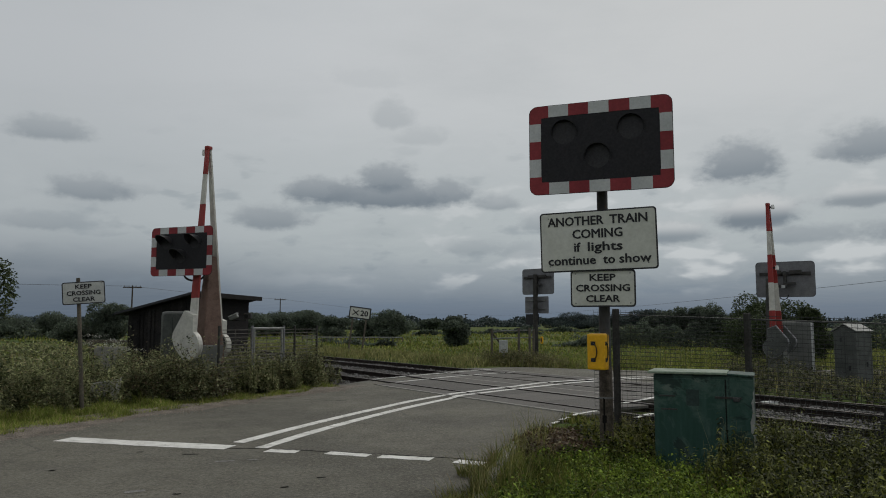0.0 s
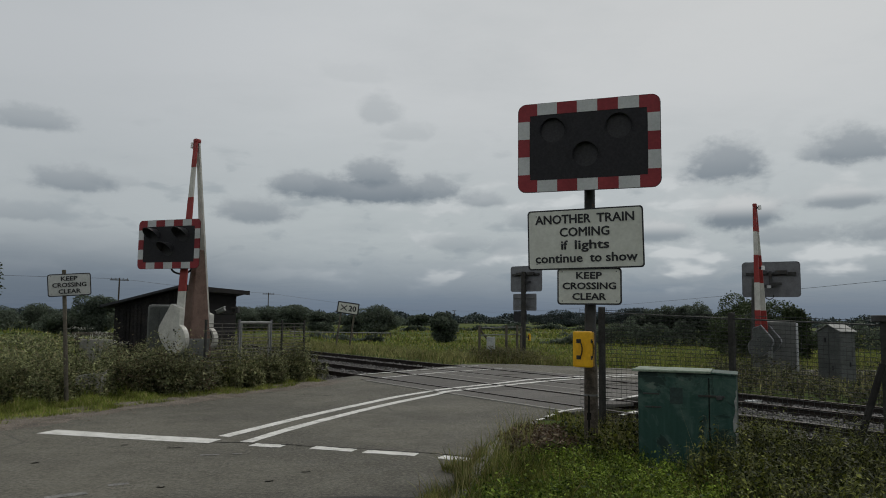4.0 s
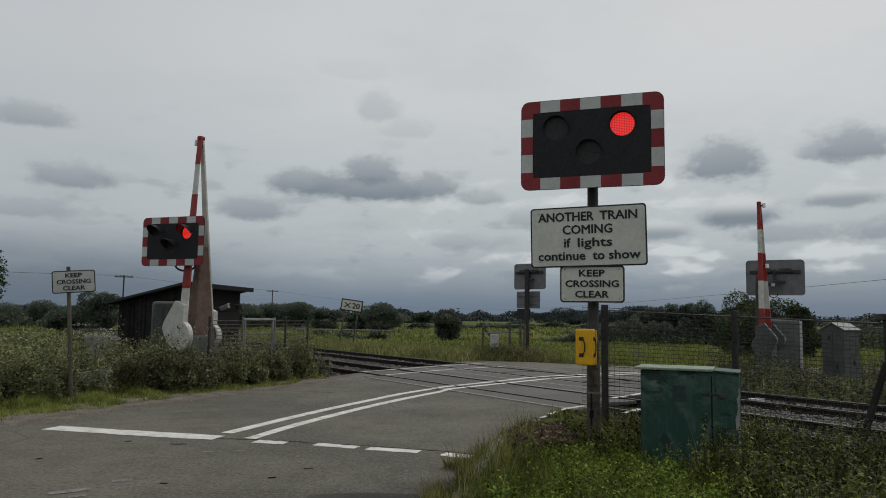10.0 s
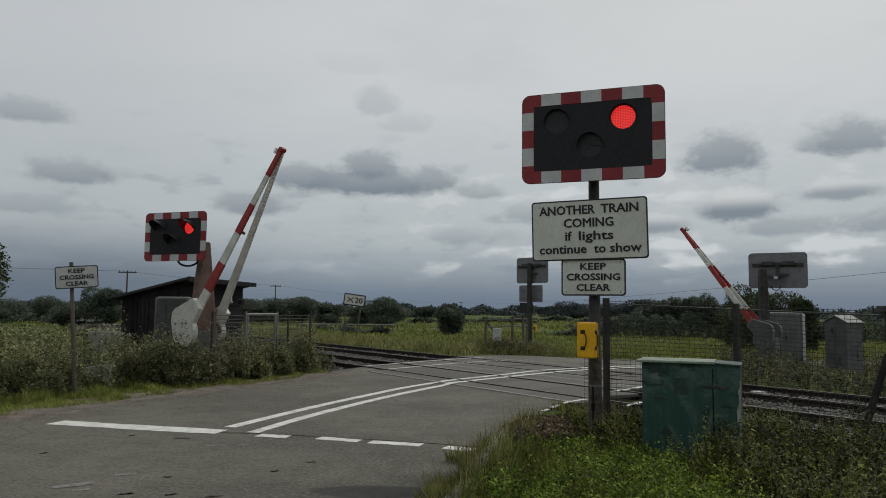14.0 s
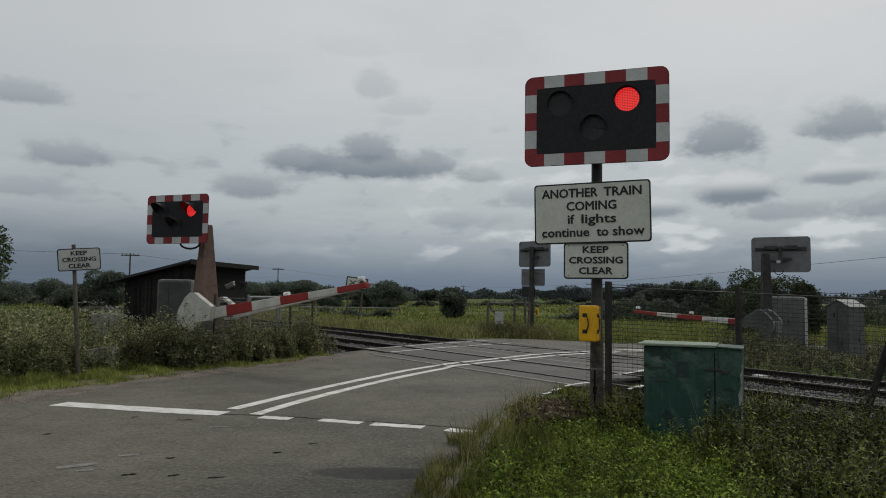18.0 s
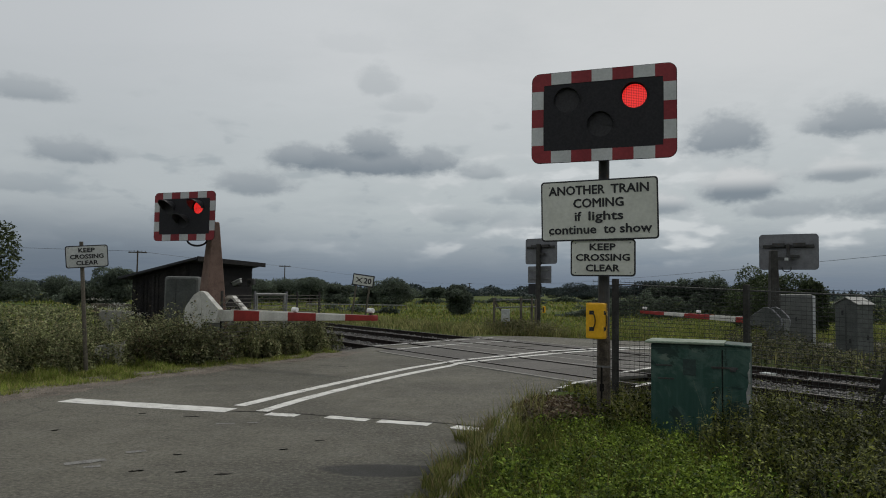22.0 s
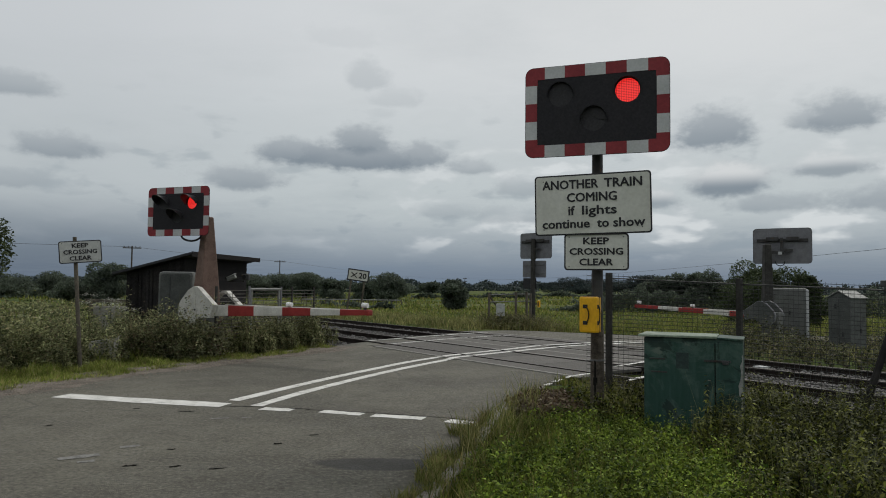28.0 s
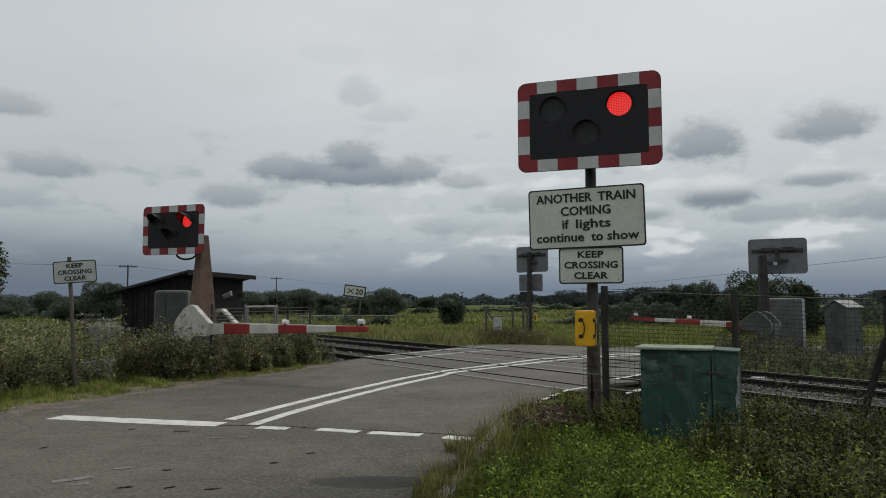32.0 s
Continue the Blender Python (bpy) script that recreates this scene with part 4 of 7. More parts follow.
# ---------------------------------------------------------------- barriers
def arm_bm(x0, x1, y0, y1, h0, h1, t=0.05):
    bm = bmesh.new()
    vs = []
    for x, y, h in ((x0, y0, h0), (x1, y1, h1)):
        vs.append([bm.verts.new((x, y + dy, z)) for dy, z in ((-t / 2, -h / 2), (t / 2, -h / 2), (t / 2, h / 2), (-t / 2, h / 2))])
    for i in range(4):
        j = (i + 1) % 4
        bm.faces.new((vs[0][i], vs[0][j], vs[1][j], vs[1][i]))
    bm.faces.new(vs[0][::-1])
    bm.faces.new(vs[1])
    bmesh.ops.recalc_face_normals(bm, faces=bm.faces)
    bmesh.ops.bevel(bm, geom=list(bm.edges), offset=0.008, segments=1, affect="EDGES")
    return bm


def plate_points():
    pts = [(0.33 * math.cos(radians(a)), 0.33 * math.sin(radians(a))) for a in range(140, 341, 15)]
    return [(x + 0.1, z) for x, z in pts + [(0.66, -0.15), (0.76, 0.13), (0.28, 0.50), (0.16, 0.52), (-0.02, 0.44)]]


def ring_bm(outer, inner, y0, y1):
    """A flat frame between two outlines of as many corners."""
    bm = bmesh.new()
    rows = [[bm.verts.new((x, y, z)) for x, z in pts] for pts, y in ((outer, y0), (outer, y1), (inner, y1), (inner, y0))]
    for a, b in zip(rows, rows[1:] + rows[:1]):
        for i in range(len(outer)):
            j = (i + 1) % len(outer)
            bm.faces.new((a[i], a[j], b[j], b[i]))
    bmesh.ops.recalc_face_normals(bm, faces=bm.faces)
    return bm


def barrier(m, length, spread, label, bands, h0=0.25, h1=0.095, sides=(-1,), plate_mat=None):
    """A half barrier: two arms that meet at the tip, held by counterweight plates on both sides of the pedestal. Local x runs out over the road."""
    br = thing("road_barrier", m, label, "barrier", "crossing barriers")
    hs = spread / 2
    part("pivot_shaft", rod_bm((0, -hs - 0.08, 0.97), (0, hs + 0.08, 0.97), 0.05, seg=14), GALV, br, "steel pivot shaft")
    part("pedestal", box_bm(0.44, spread - 0.16, 1.08, (0, 0, 0.54), 0.02), GREY_BOX, br, "grey drive pedestal")
    boom = part("boom", arm_bm(0.30, length, -hs, -0.03, h0, h1), BARRIER_WHITE, br, "white barrier arm", pose(0, 0, 0.97))
    part("far_arm", arm_bm(0.30, length, hs, 0.03, h0, h1), BARRIER_WHITE, boom, "white barrier arm")
    for a, b in bands:
        f = lambda q: (q - 0.30) / (length - 0.30)
        for sg in sides:
            ya, yb = sg * (hs + (0.03 - hs) * f(a)), sg * (hs + (0.03 - hs) * f(b))
            part("red_band", arm_bm(a, b, ya, yb, h0 + (h1 - h0) * f(a) + 0.006, h0 + (h1 - h0) * f(b) + 0.006, 0.056), BARRIER_RED, boom, "red reflective band")
    k = 0.8 if plate_mat else 1.0
    for y in (-hs - 0.05, hs + 0.05):
        q = k if y < 0 or plate_mat else 0.84
        plate = [(x * q, z * q) for x, z in plate_points()]
        if y > 0 and not plate_mat:
            inner = [(0.21 + (x - 0.21) * 0.84, 0.06 + (z - 0.06) * 0.84) for x, z in plate]
            part("counterweight", ring_bm(plate, inner, y - 0.06, y + 0.06), BARRIER_WHITE, boom, "open white counterweight frame")
            continue
        part("counterweight", prism_bm(plate, y - 0.06, y + 0.06), plate_mat or BARRIER_WHITE, boom, "white painted counterweight plate")
        if plate_mat:
            part("plate_rim", prism_bm([(0.2 + (x - 0.2) * 1.06, 0.08 + (z - 0.08) * 1.06) for x, z in plate], y - 0.05, y + 0.05), SIGN_BACK, boom, "grey worn rim")
        for x, z in ((0.0, 0.0), (0.3, 0.02), (0.12, 0.3)):
            part("bolt", disc_bm(0.022, y - 0.07, y + 0.07, x, z, 8), DARK_STEEL, boom)
    part("tip_cap", box_bm(0.1, 0.15, h1 + 0.02, (length, 0, 0), 0.03), BARRIER_RED, boom, "rounded red end cap")
    for x in (length * 0.56, length - 0.08):
        part("boom_lamp", rod_bm((x - 0.06, 0, h1 / 2 + 0.09), (x + 0.06, 0, h1 / 2 + 0.09), 0.052, 0.045, 14), CLEAR_LAMP, boom, "small white boom lamp")
        part("lamp_foot", box_bm(0.05, 0.05, 0.1, (x, 0, h1 / 2 + 0.01)), DARK_STEEL, boom)
    return boom


def tapered_bm(w0, w1, h, lean=(0, 0)):
    bm = bmesh.new()
    a = [bm.verts.new((sx * w0 / 2, sy * w0 / 2, 0)) for sx, sy in ((-1, -1), (1, -1), (1, 1), (-1, 1))]
    b = [bm.verts.new((sx * w1 / 2 + lean[0], sy * w1 / 2 + lean[1], h)) for sx, sy in ((-1, -1), (1, -1), (1, 1), (-1, 1))]
    for i in range(4):
        j = (i + 1) % 4
        bm.faces.new((a[i], a[j], b[j], b[i]))
    bm.faces.new(b)
    bm.faces.new(a[::-1])
    bmesh.ops.recalc_face_normals(bm, faces=bm.faces)
    bmesh.ops.bevel(bm, geom=list(bm.edges), offset=0.02, segments=1, affect="EDGES")
    return bm


BOOMS = []


def build_barriers():
    BOOMS.append(barrier(pose(-5.51, 16.45, 0, 0, 0, -30), 4.54, 0.76, "red and white half barrier with paired arms beside a concrete column",
                         ((1.13, 1.82), (2.54, 3.24), (3.92, 4.55))))
    col = thing("concrete_column", pose(-5.505, 16.62, -0.05, 0, 0, -45), "tall tapered brown pebbled concrete column", "column")
    part("shaft", tapered_bm(0.65, 0.18, 3.1), CONCRETE, col, "brown pebbled shaft")
    part("base", box_bm(0.75, 0.75, 0.12, (0, 0, 0.04), 0.02), PALE_CONC, col)
    BOOMS.append(barrier(pose(9.34, 21.86, -0.18, 0, 0, -220), 4.27, 0.66, "red and white half barrier beyond the railway",
                         ((0.45, 1.15), (1.95, 2.78), (3.47, 4.26)), 0.17, 0.09, (-1, 1), DULL_BOX))


def build_far_signals():
    board_back(pose(10.21, 23.15, 2.92, 0, 0, 151), "grey back of a crossing signal board on a stout post")
    pt = thing("signal_post", pose(9.66, 22.95, -0.35), "stout grey concrete post behind a signal board", "signal post")
    part("shaft", tapered_bm(0.36, 0.2, 3.3), FENCE_POST, pt)
    part("arm", box_bm(0.5, 0.09, 0.1, (0.24, 0.0, 3.05), 0.01), DARK_STEEL, pt, "dark bracket arm")
    part("clamp_plate", box_bm(0.11, 0.05, 0.09, (0.36, -0.07, 3.03), 0.01), WHITE_REFL, pt, "pale clamp plate")
    board_back(pose(3.55, 31.8, 3.33, 0, 0, 136), "grey back of a crossing signal board by the bend")
    pt = thing("signal_post", pose(3.42, 31.68, -0.38), "slim dark post carrying a signal board and sign", "signal post")
    part("shaft", rod_bm((0, 0, 0), (0, 0, 4.0), 0.11, 0.10, 14), FENCE_POST, pt)
    sign_plate("keep_clear_sign", pose(3.5, 31.9, 2.33, 0, 0, 136), 1.25, 0.72, [], "grey back of a sign plate below a signal board", True)
    ph = thing("telephone_box", pose(3.66, 31.55, 0.85, 0, 0, -40), "small yellow telephone box on a far post", "telephone")
    part("case", box_bm(0.11, 0.1, 0.3, (0, 0, 0), 0.03), YELLOW, ph)
    part("handset_symbol", box_bm(0.05, 0.008, 0.2, (0, -0.052, 0), 0.003), SIGN_BLACK, ph, "dark handset symbol")
    part("bracket", box_bm(0.25, 0.05, 0.06, (-0.14, 0.07, 0)), GALV, ph)
    db = thing("sign_plate", pose(3.3, 31.85, 1.72, 0, 0, 136), "dark small plate low on a far post", "road sign")
    part("plate", box_bm(0.7, 0.02, 0.45, (0, 0, 0), 0.01), SIGN_BLACK, db)
    # equipment behind the far barrier
    hs = thing("equipment_housing", pose(10.54, 23.75, -0.3, 0, 0, -22), "grey barrier machine housing with rounded shoulder and pale edge", "equipment cabinet")
    part("body", box_bm(1.25, 0.8, 1.5, (0.0, 0, 1.17), 0.09), GREY_BOX, hs, "grey sheet metal body")
    part("pale_edge", box_bm(0.08, 0.83, 1.5, (0.62, 0, 1.13), 0.035), WHITE_REFL, hs, "pale corner trim")
    part("skirt", box_bm(1.2, 0.76, 0.42, (0, 0, 0.2), 0.01), PALE_BOX, hs, "pale lower skirt")
    part("latch", box_bm(0.05, 0.03, 0.12, (0.12, -0.41, 1.15), 0.008), SIGN_BLACK, hs)
    for i in range(7):
        part("rib", box_bm(0.03, 0.02, 0.38, (-0.45 + i * 0.15, -0.39, 0.2)), GREY_BOX, hs)
    rc = thing("relay_cabinet", pose(11.52, 21.9, -0.3, 0, 0, -58), "grey relay cabinet with a pale pitched roof", "equipment cabinet")
    part("body", box_bm(0.66, 0.8, 1.6, (0, 0, 0.84), 0.02), DULL_BOX, rc, "grey cabinet body")
    part("gable", prism_bm([(-0.33, 1.635), (0.33, 1.635), (0, 1.82)], -0.39, 0.39), DULL_BOX, rc, "grey gable")
    for sg in (-1, 1):
        part("roof_sheet", box_bm(0.44, 0.88, 0.025, (0, 0, 0), 0.006), PALE_BOX, rc, "pale roof sheet", pose(sg * 0.19, 0, 1.745, 0, sg * 29, 0))
    part("door_gap", box_bm(0.012, 0.012, 1.5, (0.0, -0.403, 0.85)), SIGN_BLACK, rc)
    for x, z in ((-0.1, 1.4), (0.12, 0.6)):
        part("latch", box_bm(0.05, 0.04, 0.13, (x, -0.415, z), 0.008), SIGN_BLACK, rc)
    part("latch", box_bm(0.04, 0.05, 0.13, (0.345, 0.1, 0.7), 0.008), SIGN_BLACK, rc)


def build_cabinet():
    cb = thing("roadside_cabinet", pose(2.565, 7.97, 0, 0, 0, -22.5) @ pose(0, 0.26, 0), "dark green roadside cabinet with patched peeling paint in weeds", "equipment cabinet")
    part("body", box_bm(1.0, 0.5, 1.05, (0, 0, 0.5), 0.012), GREEN_CAB, cb, "green patched sheet metal")
    part("lid", box_bm(0.80, 0.57, 0.026, (-0.155, -0.012, 1.045), 0.007), LID, cb, "pale green lid")
    part("lid", box_bm(0.26, 0.54, 0.02, (0, 0, 0), 0.006), GREEN_CAB, cb, "dark green lid section", pose(0.378, -0.005, 1.033, 0, 3.0, 0))
    for x, w in ((-0.138, 0.715), (0.366, 0.262)):
        door = part("door", box_bm(w, 0.014, 0.97, (x, -0.255, 0.5), 0.005), GREEN_CAB, cb, "green door with scraped paint")
    part("door_gap", box_bm(0.007, 0.004, 0.97, (0.227, -0.2515, 0.5)), GAP, cb)
    part("hasp", box_bm(0.26, 0.012, 0.022, (0.25, -0.27, 0.80), 0.003), DARK_STEEL, door, "dark hasp")
    part("padlock", box_bm(0.06, 0.02, 0.04, (0.33, -0.277, 0.785), 0.006), DARK_STEEL, door)
    part("label_plate", box_bm(0.13, 0.006, 0.17, (-0.10, -0.265, 0.79), 0.002), surf("faded_plate", (0.02, 0.038, 0.034), (0.035, 0.055, 0.05)), cb, "faded plate")
    for x, z in ((-0.36, 0.80), (-0.34, 0.66)):
        part("old_hinge", box_bm(0.17, 0.008, 0.016, (x, -0.266, z), 0.003), DARK_STEEL, cb, "bent dark strap")
    rag = random.Random(4)
    right = [(0.499, 0.30), (0.499, 0.88)]
    left = [(0.494 - 0.03 * rag.random() - (0.012 if 0.45 < z < 0.8 else 0), z) for z in [0.86 - 0.05 * i for i in range(12)]]
    part("bare_corner", prism_bm(right + left, -0.2655, -0.2625), PALE_BOX, cb, "paint torn to pale metal")
    part("plinth", box_bm(1.04, 0.54, 0.1, (0, 0, -0.02), 0.01), PALE_CONC, cb)


# ---------------------------------------------------------------- fences
def mesh_panel_bm(a, b, z0, z1, dx=0.06, dz=0.05, t=0.0062):
    """Welded wire mesh between two posts."""
    a, b = Vector(a), Vector(b)
    ln = (b - a).length
    bm = bmesh.new()
    fall = (b.z - a.z) / z1
    a.z = b.z = 0.0
    m = Matrix.Translation(a) @ Matrix.Rotation(math.atan2(b.y - a.y, b.x - a.x), 4, "Z")

    def wire(p, q, up):
        s = t / 2
        if up:
            c = [Vector((p[0] + i * s, j * s, z)) for z in (p[1], q[1]) for i, j in ((-1, -1), (1, -1), (1, 1), (-1, 1))]
        else:
            c = [Vector((x, i * s, p[1] + j * s)) for x in (p[0], q[0]) for i, j in ((-1, -1), (1, -1), (1, 1), (-1, 1))]
        for k in c:
            k.z += fall * k.z * k.x / ln
        v = [bm.verts.new(m @ k) for k in c]
        for i in range(4):
            j = (i + 1) % 4
            bm.faces.new((v[i], v[j], v[4 + j], v[4 + i]))
    x, thick, t = 0.0, t, t * 0.48
    while x <= ln:
        wire((x, z0), (x, z1), True)
        x += dx
    z, t = z0, thick
    while z <= z1:
        wire((0, z), (ln, z), False)
        z += dz
    return bm


def build_fences():
    fn = thing("mesh_fence", Matrix(), "dark welded mesh fence on square posts beside the track", "fence", "fences")
    posts = [(2.04, 9.66, 1.75), (3.52, 9.15, 1.69), (4.62, 7.85, 1.63), (6.2, 5.9, 1.57)]
    for x, y, h in posts:
        part("post", box_bm(0.065, 0.065, h + 0.2, (0, 0, h / 2 - 0.1), 0.006), FENCE_POST, fn, "square post", pose(x, y, 0, 0, 0, 40))
    for a, b in zip(posts, posts[1:]):
        part("mesh_panel", mesh_panel_bm((a[0], a[1], 0), (b[0], b[1], b[2] - a[2]), 0.06, a[2] - 0.01), WIRE, fn, "welded wire mesh")
    rail_pale = surf("mesh_edge", (0.08, 0.082, 0.078), (0.05, 0.05, 0.048), 0.5, metal=0.4)
    for a, b in zip(posts, posts[1:]):
        part("top_wire", rod_bm((a[0], a[1], a[2] - 0.07), (b[0], b[1], b[2] - 0.07), 0.007, seg=6), rail_pale, fn, "thick top wire")
    part("post_cap", box_bm(0.17, 0.17, 0.07, (4.62, 7.85, 1.63), 0.01), DARK_STEEL, fn)
    part("strut", rod_bm((4.55, 7.78, 1.15), (3.98, 7.5, 0.0), 0.036, seg=8), DARK_BRACE, fn, "leaning brace")
    part("mesh_panel", mesh_panel_bm((1.77, 9.75, 0), (2.04, 9.66, 0), 0.06, 1.74), WIRE, fn, "short end of the welded wire mesh")
    # gate and fence by the near barrier
    gf = thing("mesh_fence", Matrix(), "grey mesh fence with a pale framed gate beside the road", "fence", "fences")
    line = lambda k: (-5.05 + 1.5 * k, 15.9 + 3.2 * k)
    ks = (0.0, 0.30, 0.62, 0.74, 1.0)
    for k in ks:
        x, y = line(k)
        part("post", box_bm(0.042, 0.042, 1.56, (0, 0, 0.72), 0.005), SIGN_BACK if k in (0.30, 0.62) else FENCE_POST, gf, "square post", pose(x, y, 0, 0, 0, -25))
    for a, b in zip(ks, ks[1:]):
        p, q = line(a), line(b)
        part("mesh_panel", mesh_panel_bm((*p, 0), (*q, 0), 0.05, 1.42, 0.5, 0.08, 0.016), OLD_WIRE, gf, "welded wire mesh")
        if a == 0.30:
            for z in (0.12, 1.44):
                part("gate_rail", rod_bm((*p, z), (*q, z), 0.025, seg=8), PALE_BOX, gf, "pale gate rail")
            for t in (0.06, 0.94):
                x, y = p[0] + (q[0] - p[0]) * t, p[1] + (q[1] - p[1]) * t
                part("gate_stile", rod_bm((x, y, 0.12), (x, y, 1.44), 0.025, seg=8), PALE_BOX, gf, "pale gate stile")
    # low posts and box beyond the crossing
    sf = thing("post_fence", Matrix(), "weathered posts and top rail around a small box", "fence", "fences")
    for x, y, h in ((1.50, 30.4, 1.62), (2.55, 29.9, 1.66), (3.02, 30.3, 1.66), (3.25, 31.0, 1.6)):
        part("post", rod_bm((x, y, -0.4), (x, y, h - 0.3), 0.055, 0.05, 8), WOOD, sf, "weathered post")
    part("rail", rod_bm((1.50, 30.4, 1.2), (1.86, 30.6, 0.72), 0.04, seg=8), WOOD, sf)
    for z in (1.27, 0.98):
        part("rail", rod_bm((1.50, 30.4, z - 0.05), (2.55, 29.9, z), 0.022, seg=8), GALV, sf, "thin rail")
        part("rail", rod_bm((2.55, 29.9, z), (3.25, 31.0, z), 0.022, seg=8), GALV, sf, "thin rail")
    sb = thing("junction_box", pose(1.92, 29.7, -0.36, 0, 0, -8), "small pale grey metal box among posts", "equipment cabinet")
    part("case", box_bm(0.33, 0.22, 0.5, (0, 0, 1.0), 0.02), surf("pale_case", (0.42, 0.43, 0.41), (0.33, 0.34, 0.32), 0.55), sb)
    part("leg", box_bm(0.08, 0.08, 0.8, (0, 0, 0.38)), GALV, sb)


# ---------------------------------------------------------------- hut and left side
def build_hut():
    hut = thing("trackside_hut", pose(-8.2, 23.3, 0, 0, 0, -7), "low black boarded hut with a sloping felt roof beside the track", "hut")
    w, d = 1.72, 4.5
    zr, zl = 2.25, 1.82
    front = [(-w / 2, -0.1), (w / 2, -0.1), (w / 2, zr), (-w / 2, zl)]
    part("wall", prism_bm(front, -d / 2 + 0.02, -d / 2 + 0.08), HUT_BOARD, hut, "black boarded end wall")
    part("wall", prism_bm(front, d / 2 - 0.08, d / 2 - 0.02), HUT_BOARD, hut, "black boarded end wall")
    part("wall", box_bm(0.06, d - 0.16, zr + 0.1, (w / 2 - 0.03, 0, (zr - 0.1) / 2)), HUT_BOARD, hut, "black boarded side wall")
    part("wall", box_bm(0.06, d - 0.16, zl + 0.1, (-w / 2 + 0.03, 0, (zl - 0.1) / 2)), HUT_BOARD, hut, "black boarded side wall")
    slope = math.degrees(math.atan2(zr - zl, w))
    part("roof", box_bm(w + 0.7, d + 0.5, 0.07, (0, 0, 0), 0.01),
         FELT, hut, "dark felt roof", pose(0.02, 0, (zr + zl) / 2 + 0.07, 0, -slope, 0))
    part("fascia", box_bm(0.03, d + 0.5, 0.14, (0, 0, 0)), HUT_BOARD, hut, "dark fascia board", pose(w / 2 + 0.37, 0, zr + 0.13))
    for i in range(14):
        z = 0.05 + i * 0.16
        part("board", box_bm(0.02, d - 0.05, 0.145, (w / 2 + 0.012, 0, z + 0.07), m=None), HUT_BOARD, hut)
    for i in range(15):
        x = -w / 2 + 0.085 + i * (w - 0.15) / 14
        h = zl + (zr - zl) * (x + w / 2) / w
        part("board", box_bm(0.155, 0.02, h - 0.02, (x, -d / 2 + 0.008, h / 2)), HUT_BOARD, hut)
    part("window_frame", box_bm(0.03, 0.9, 0.6, (w / 2 + 0.03, -0.6, 1.6), 0.005), WOOD, hut)
    # two security cameras by the hut wall; neither is a lamp
    lamp = thing("wall_cctv", pose(-6.88, 23.1, 1.74, 0, 0, -7), "pale and dark security cameras on the hut wall", "lamp")
    part("case", box_bm(0.28, 0.14, 0.11, (0, 0, 0), 0.02, m=pose(0, 0, 0, 0, -24, 0)), PALE_BOX, lamp, "pale tilted security camera case")
    part("visor", box_bm(0.3, 0.16, 0.015, (0.01, 0, 0.07), 0.004, m=pose(0, 0, 0, 0, -24, 0)), CLEAR_LAMP, lamp, "white visor")
    part("round_lamp", box_bm(0.24, 0.16, 0.19, (0.42, 0.1, 0.03), 0.03), DARK_STEEL, lamp, "dark security camera case")
    part("lens", disc_bm(0.065, 0.005, 0.02, 0.4, 0.03, 16), CABLE, lamp, "black round lens")
    part("arm", box_bm(0.2, 0.05, 0.05, (-0.14, 0.05, -0.03)), DARK_STEEL, lamp)
    part("arm", box_bm(0.55, 0.05, 0.05, (0.1, 0.12, -0.1)), DARK_STEEL, lamp)
    gb = thing("equipment_cabinet", pose(-6.55, 17.7, 0, 0, 0, 8), "plain grey weathered equipment cabinet in the weeds", "equipment cabinet")
    part("body", box_bm(0.8, 0.5, 1.84, (0, 0, 0.91), 0.09), GREY_BOX, gb, "grey sheet metal")
    gd = part("door", prism_bm([(x, z + 0.93) for x, z in outline(0.68, 1.68, 0.06)], -0.258, -0.248), DULL_BOX, gb, "dull stained door")
    part("door_gap", box_bm(0.01, 0.01, 1.6, (-0.12, -0.261, 0.9)), SIGN_BLACK, gd)
    part("door_handle", box_bm(0.03, 0.03, 0.12, (-0.05, -0.272, 1.0), 0.006), SIGN_BLACK, gd)
    lw = thing("low_wall", pose(-11.33, 24.6, -0.1, 0, 0, -15), "pale stone retaining wall with a dark timber rail on top", "wall")
    part("stone_face", box_bm(1.5, 0.3, 0.9, (0, 0, 0.42), 0.03), PALE_CONC, lw)
    part("top_rail", box_bm(2.1, 0.12, 0.1, (0.1, -0.05, 1.05), 0.01), WOOD, lw)
    for x in (-0.62, 0.95):
        part("rail_post", box_bm(0.1, 0.1, 1.1, (x, -0.21, 0.52), 0.01), WOOD, lw)
    cm = thing("concrete_block", pose(-6.80, 14.4, -0.02, 0, 4, 22), "pale broken concrete block half hidden in weeds", "block")
    bm = box_bm(0.54, 0.32, 0.6, (0.03, 0, 0.26), 0.04)
    rag = random.Random(8)
    for v in bm.verts:
        v.co += Vector((rag.uniform(-0.03, 0.03), rag.uniform(-0.03, 0.03), rag.uniform(-0.05, 0.02) - (0.13 if v.co.x < -0.1 and v.co.z > 0.4 else 0)))
    part("block", bm, surf("block_concrete", (0.40, 0.39, 0.36), (0.26, 0.25, 0.23), 0.9, scale=6, fine=30, grime=0.35, bump=0.5), cm)
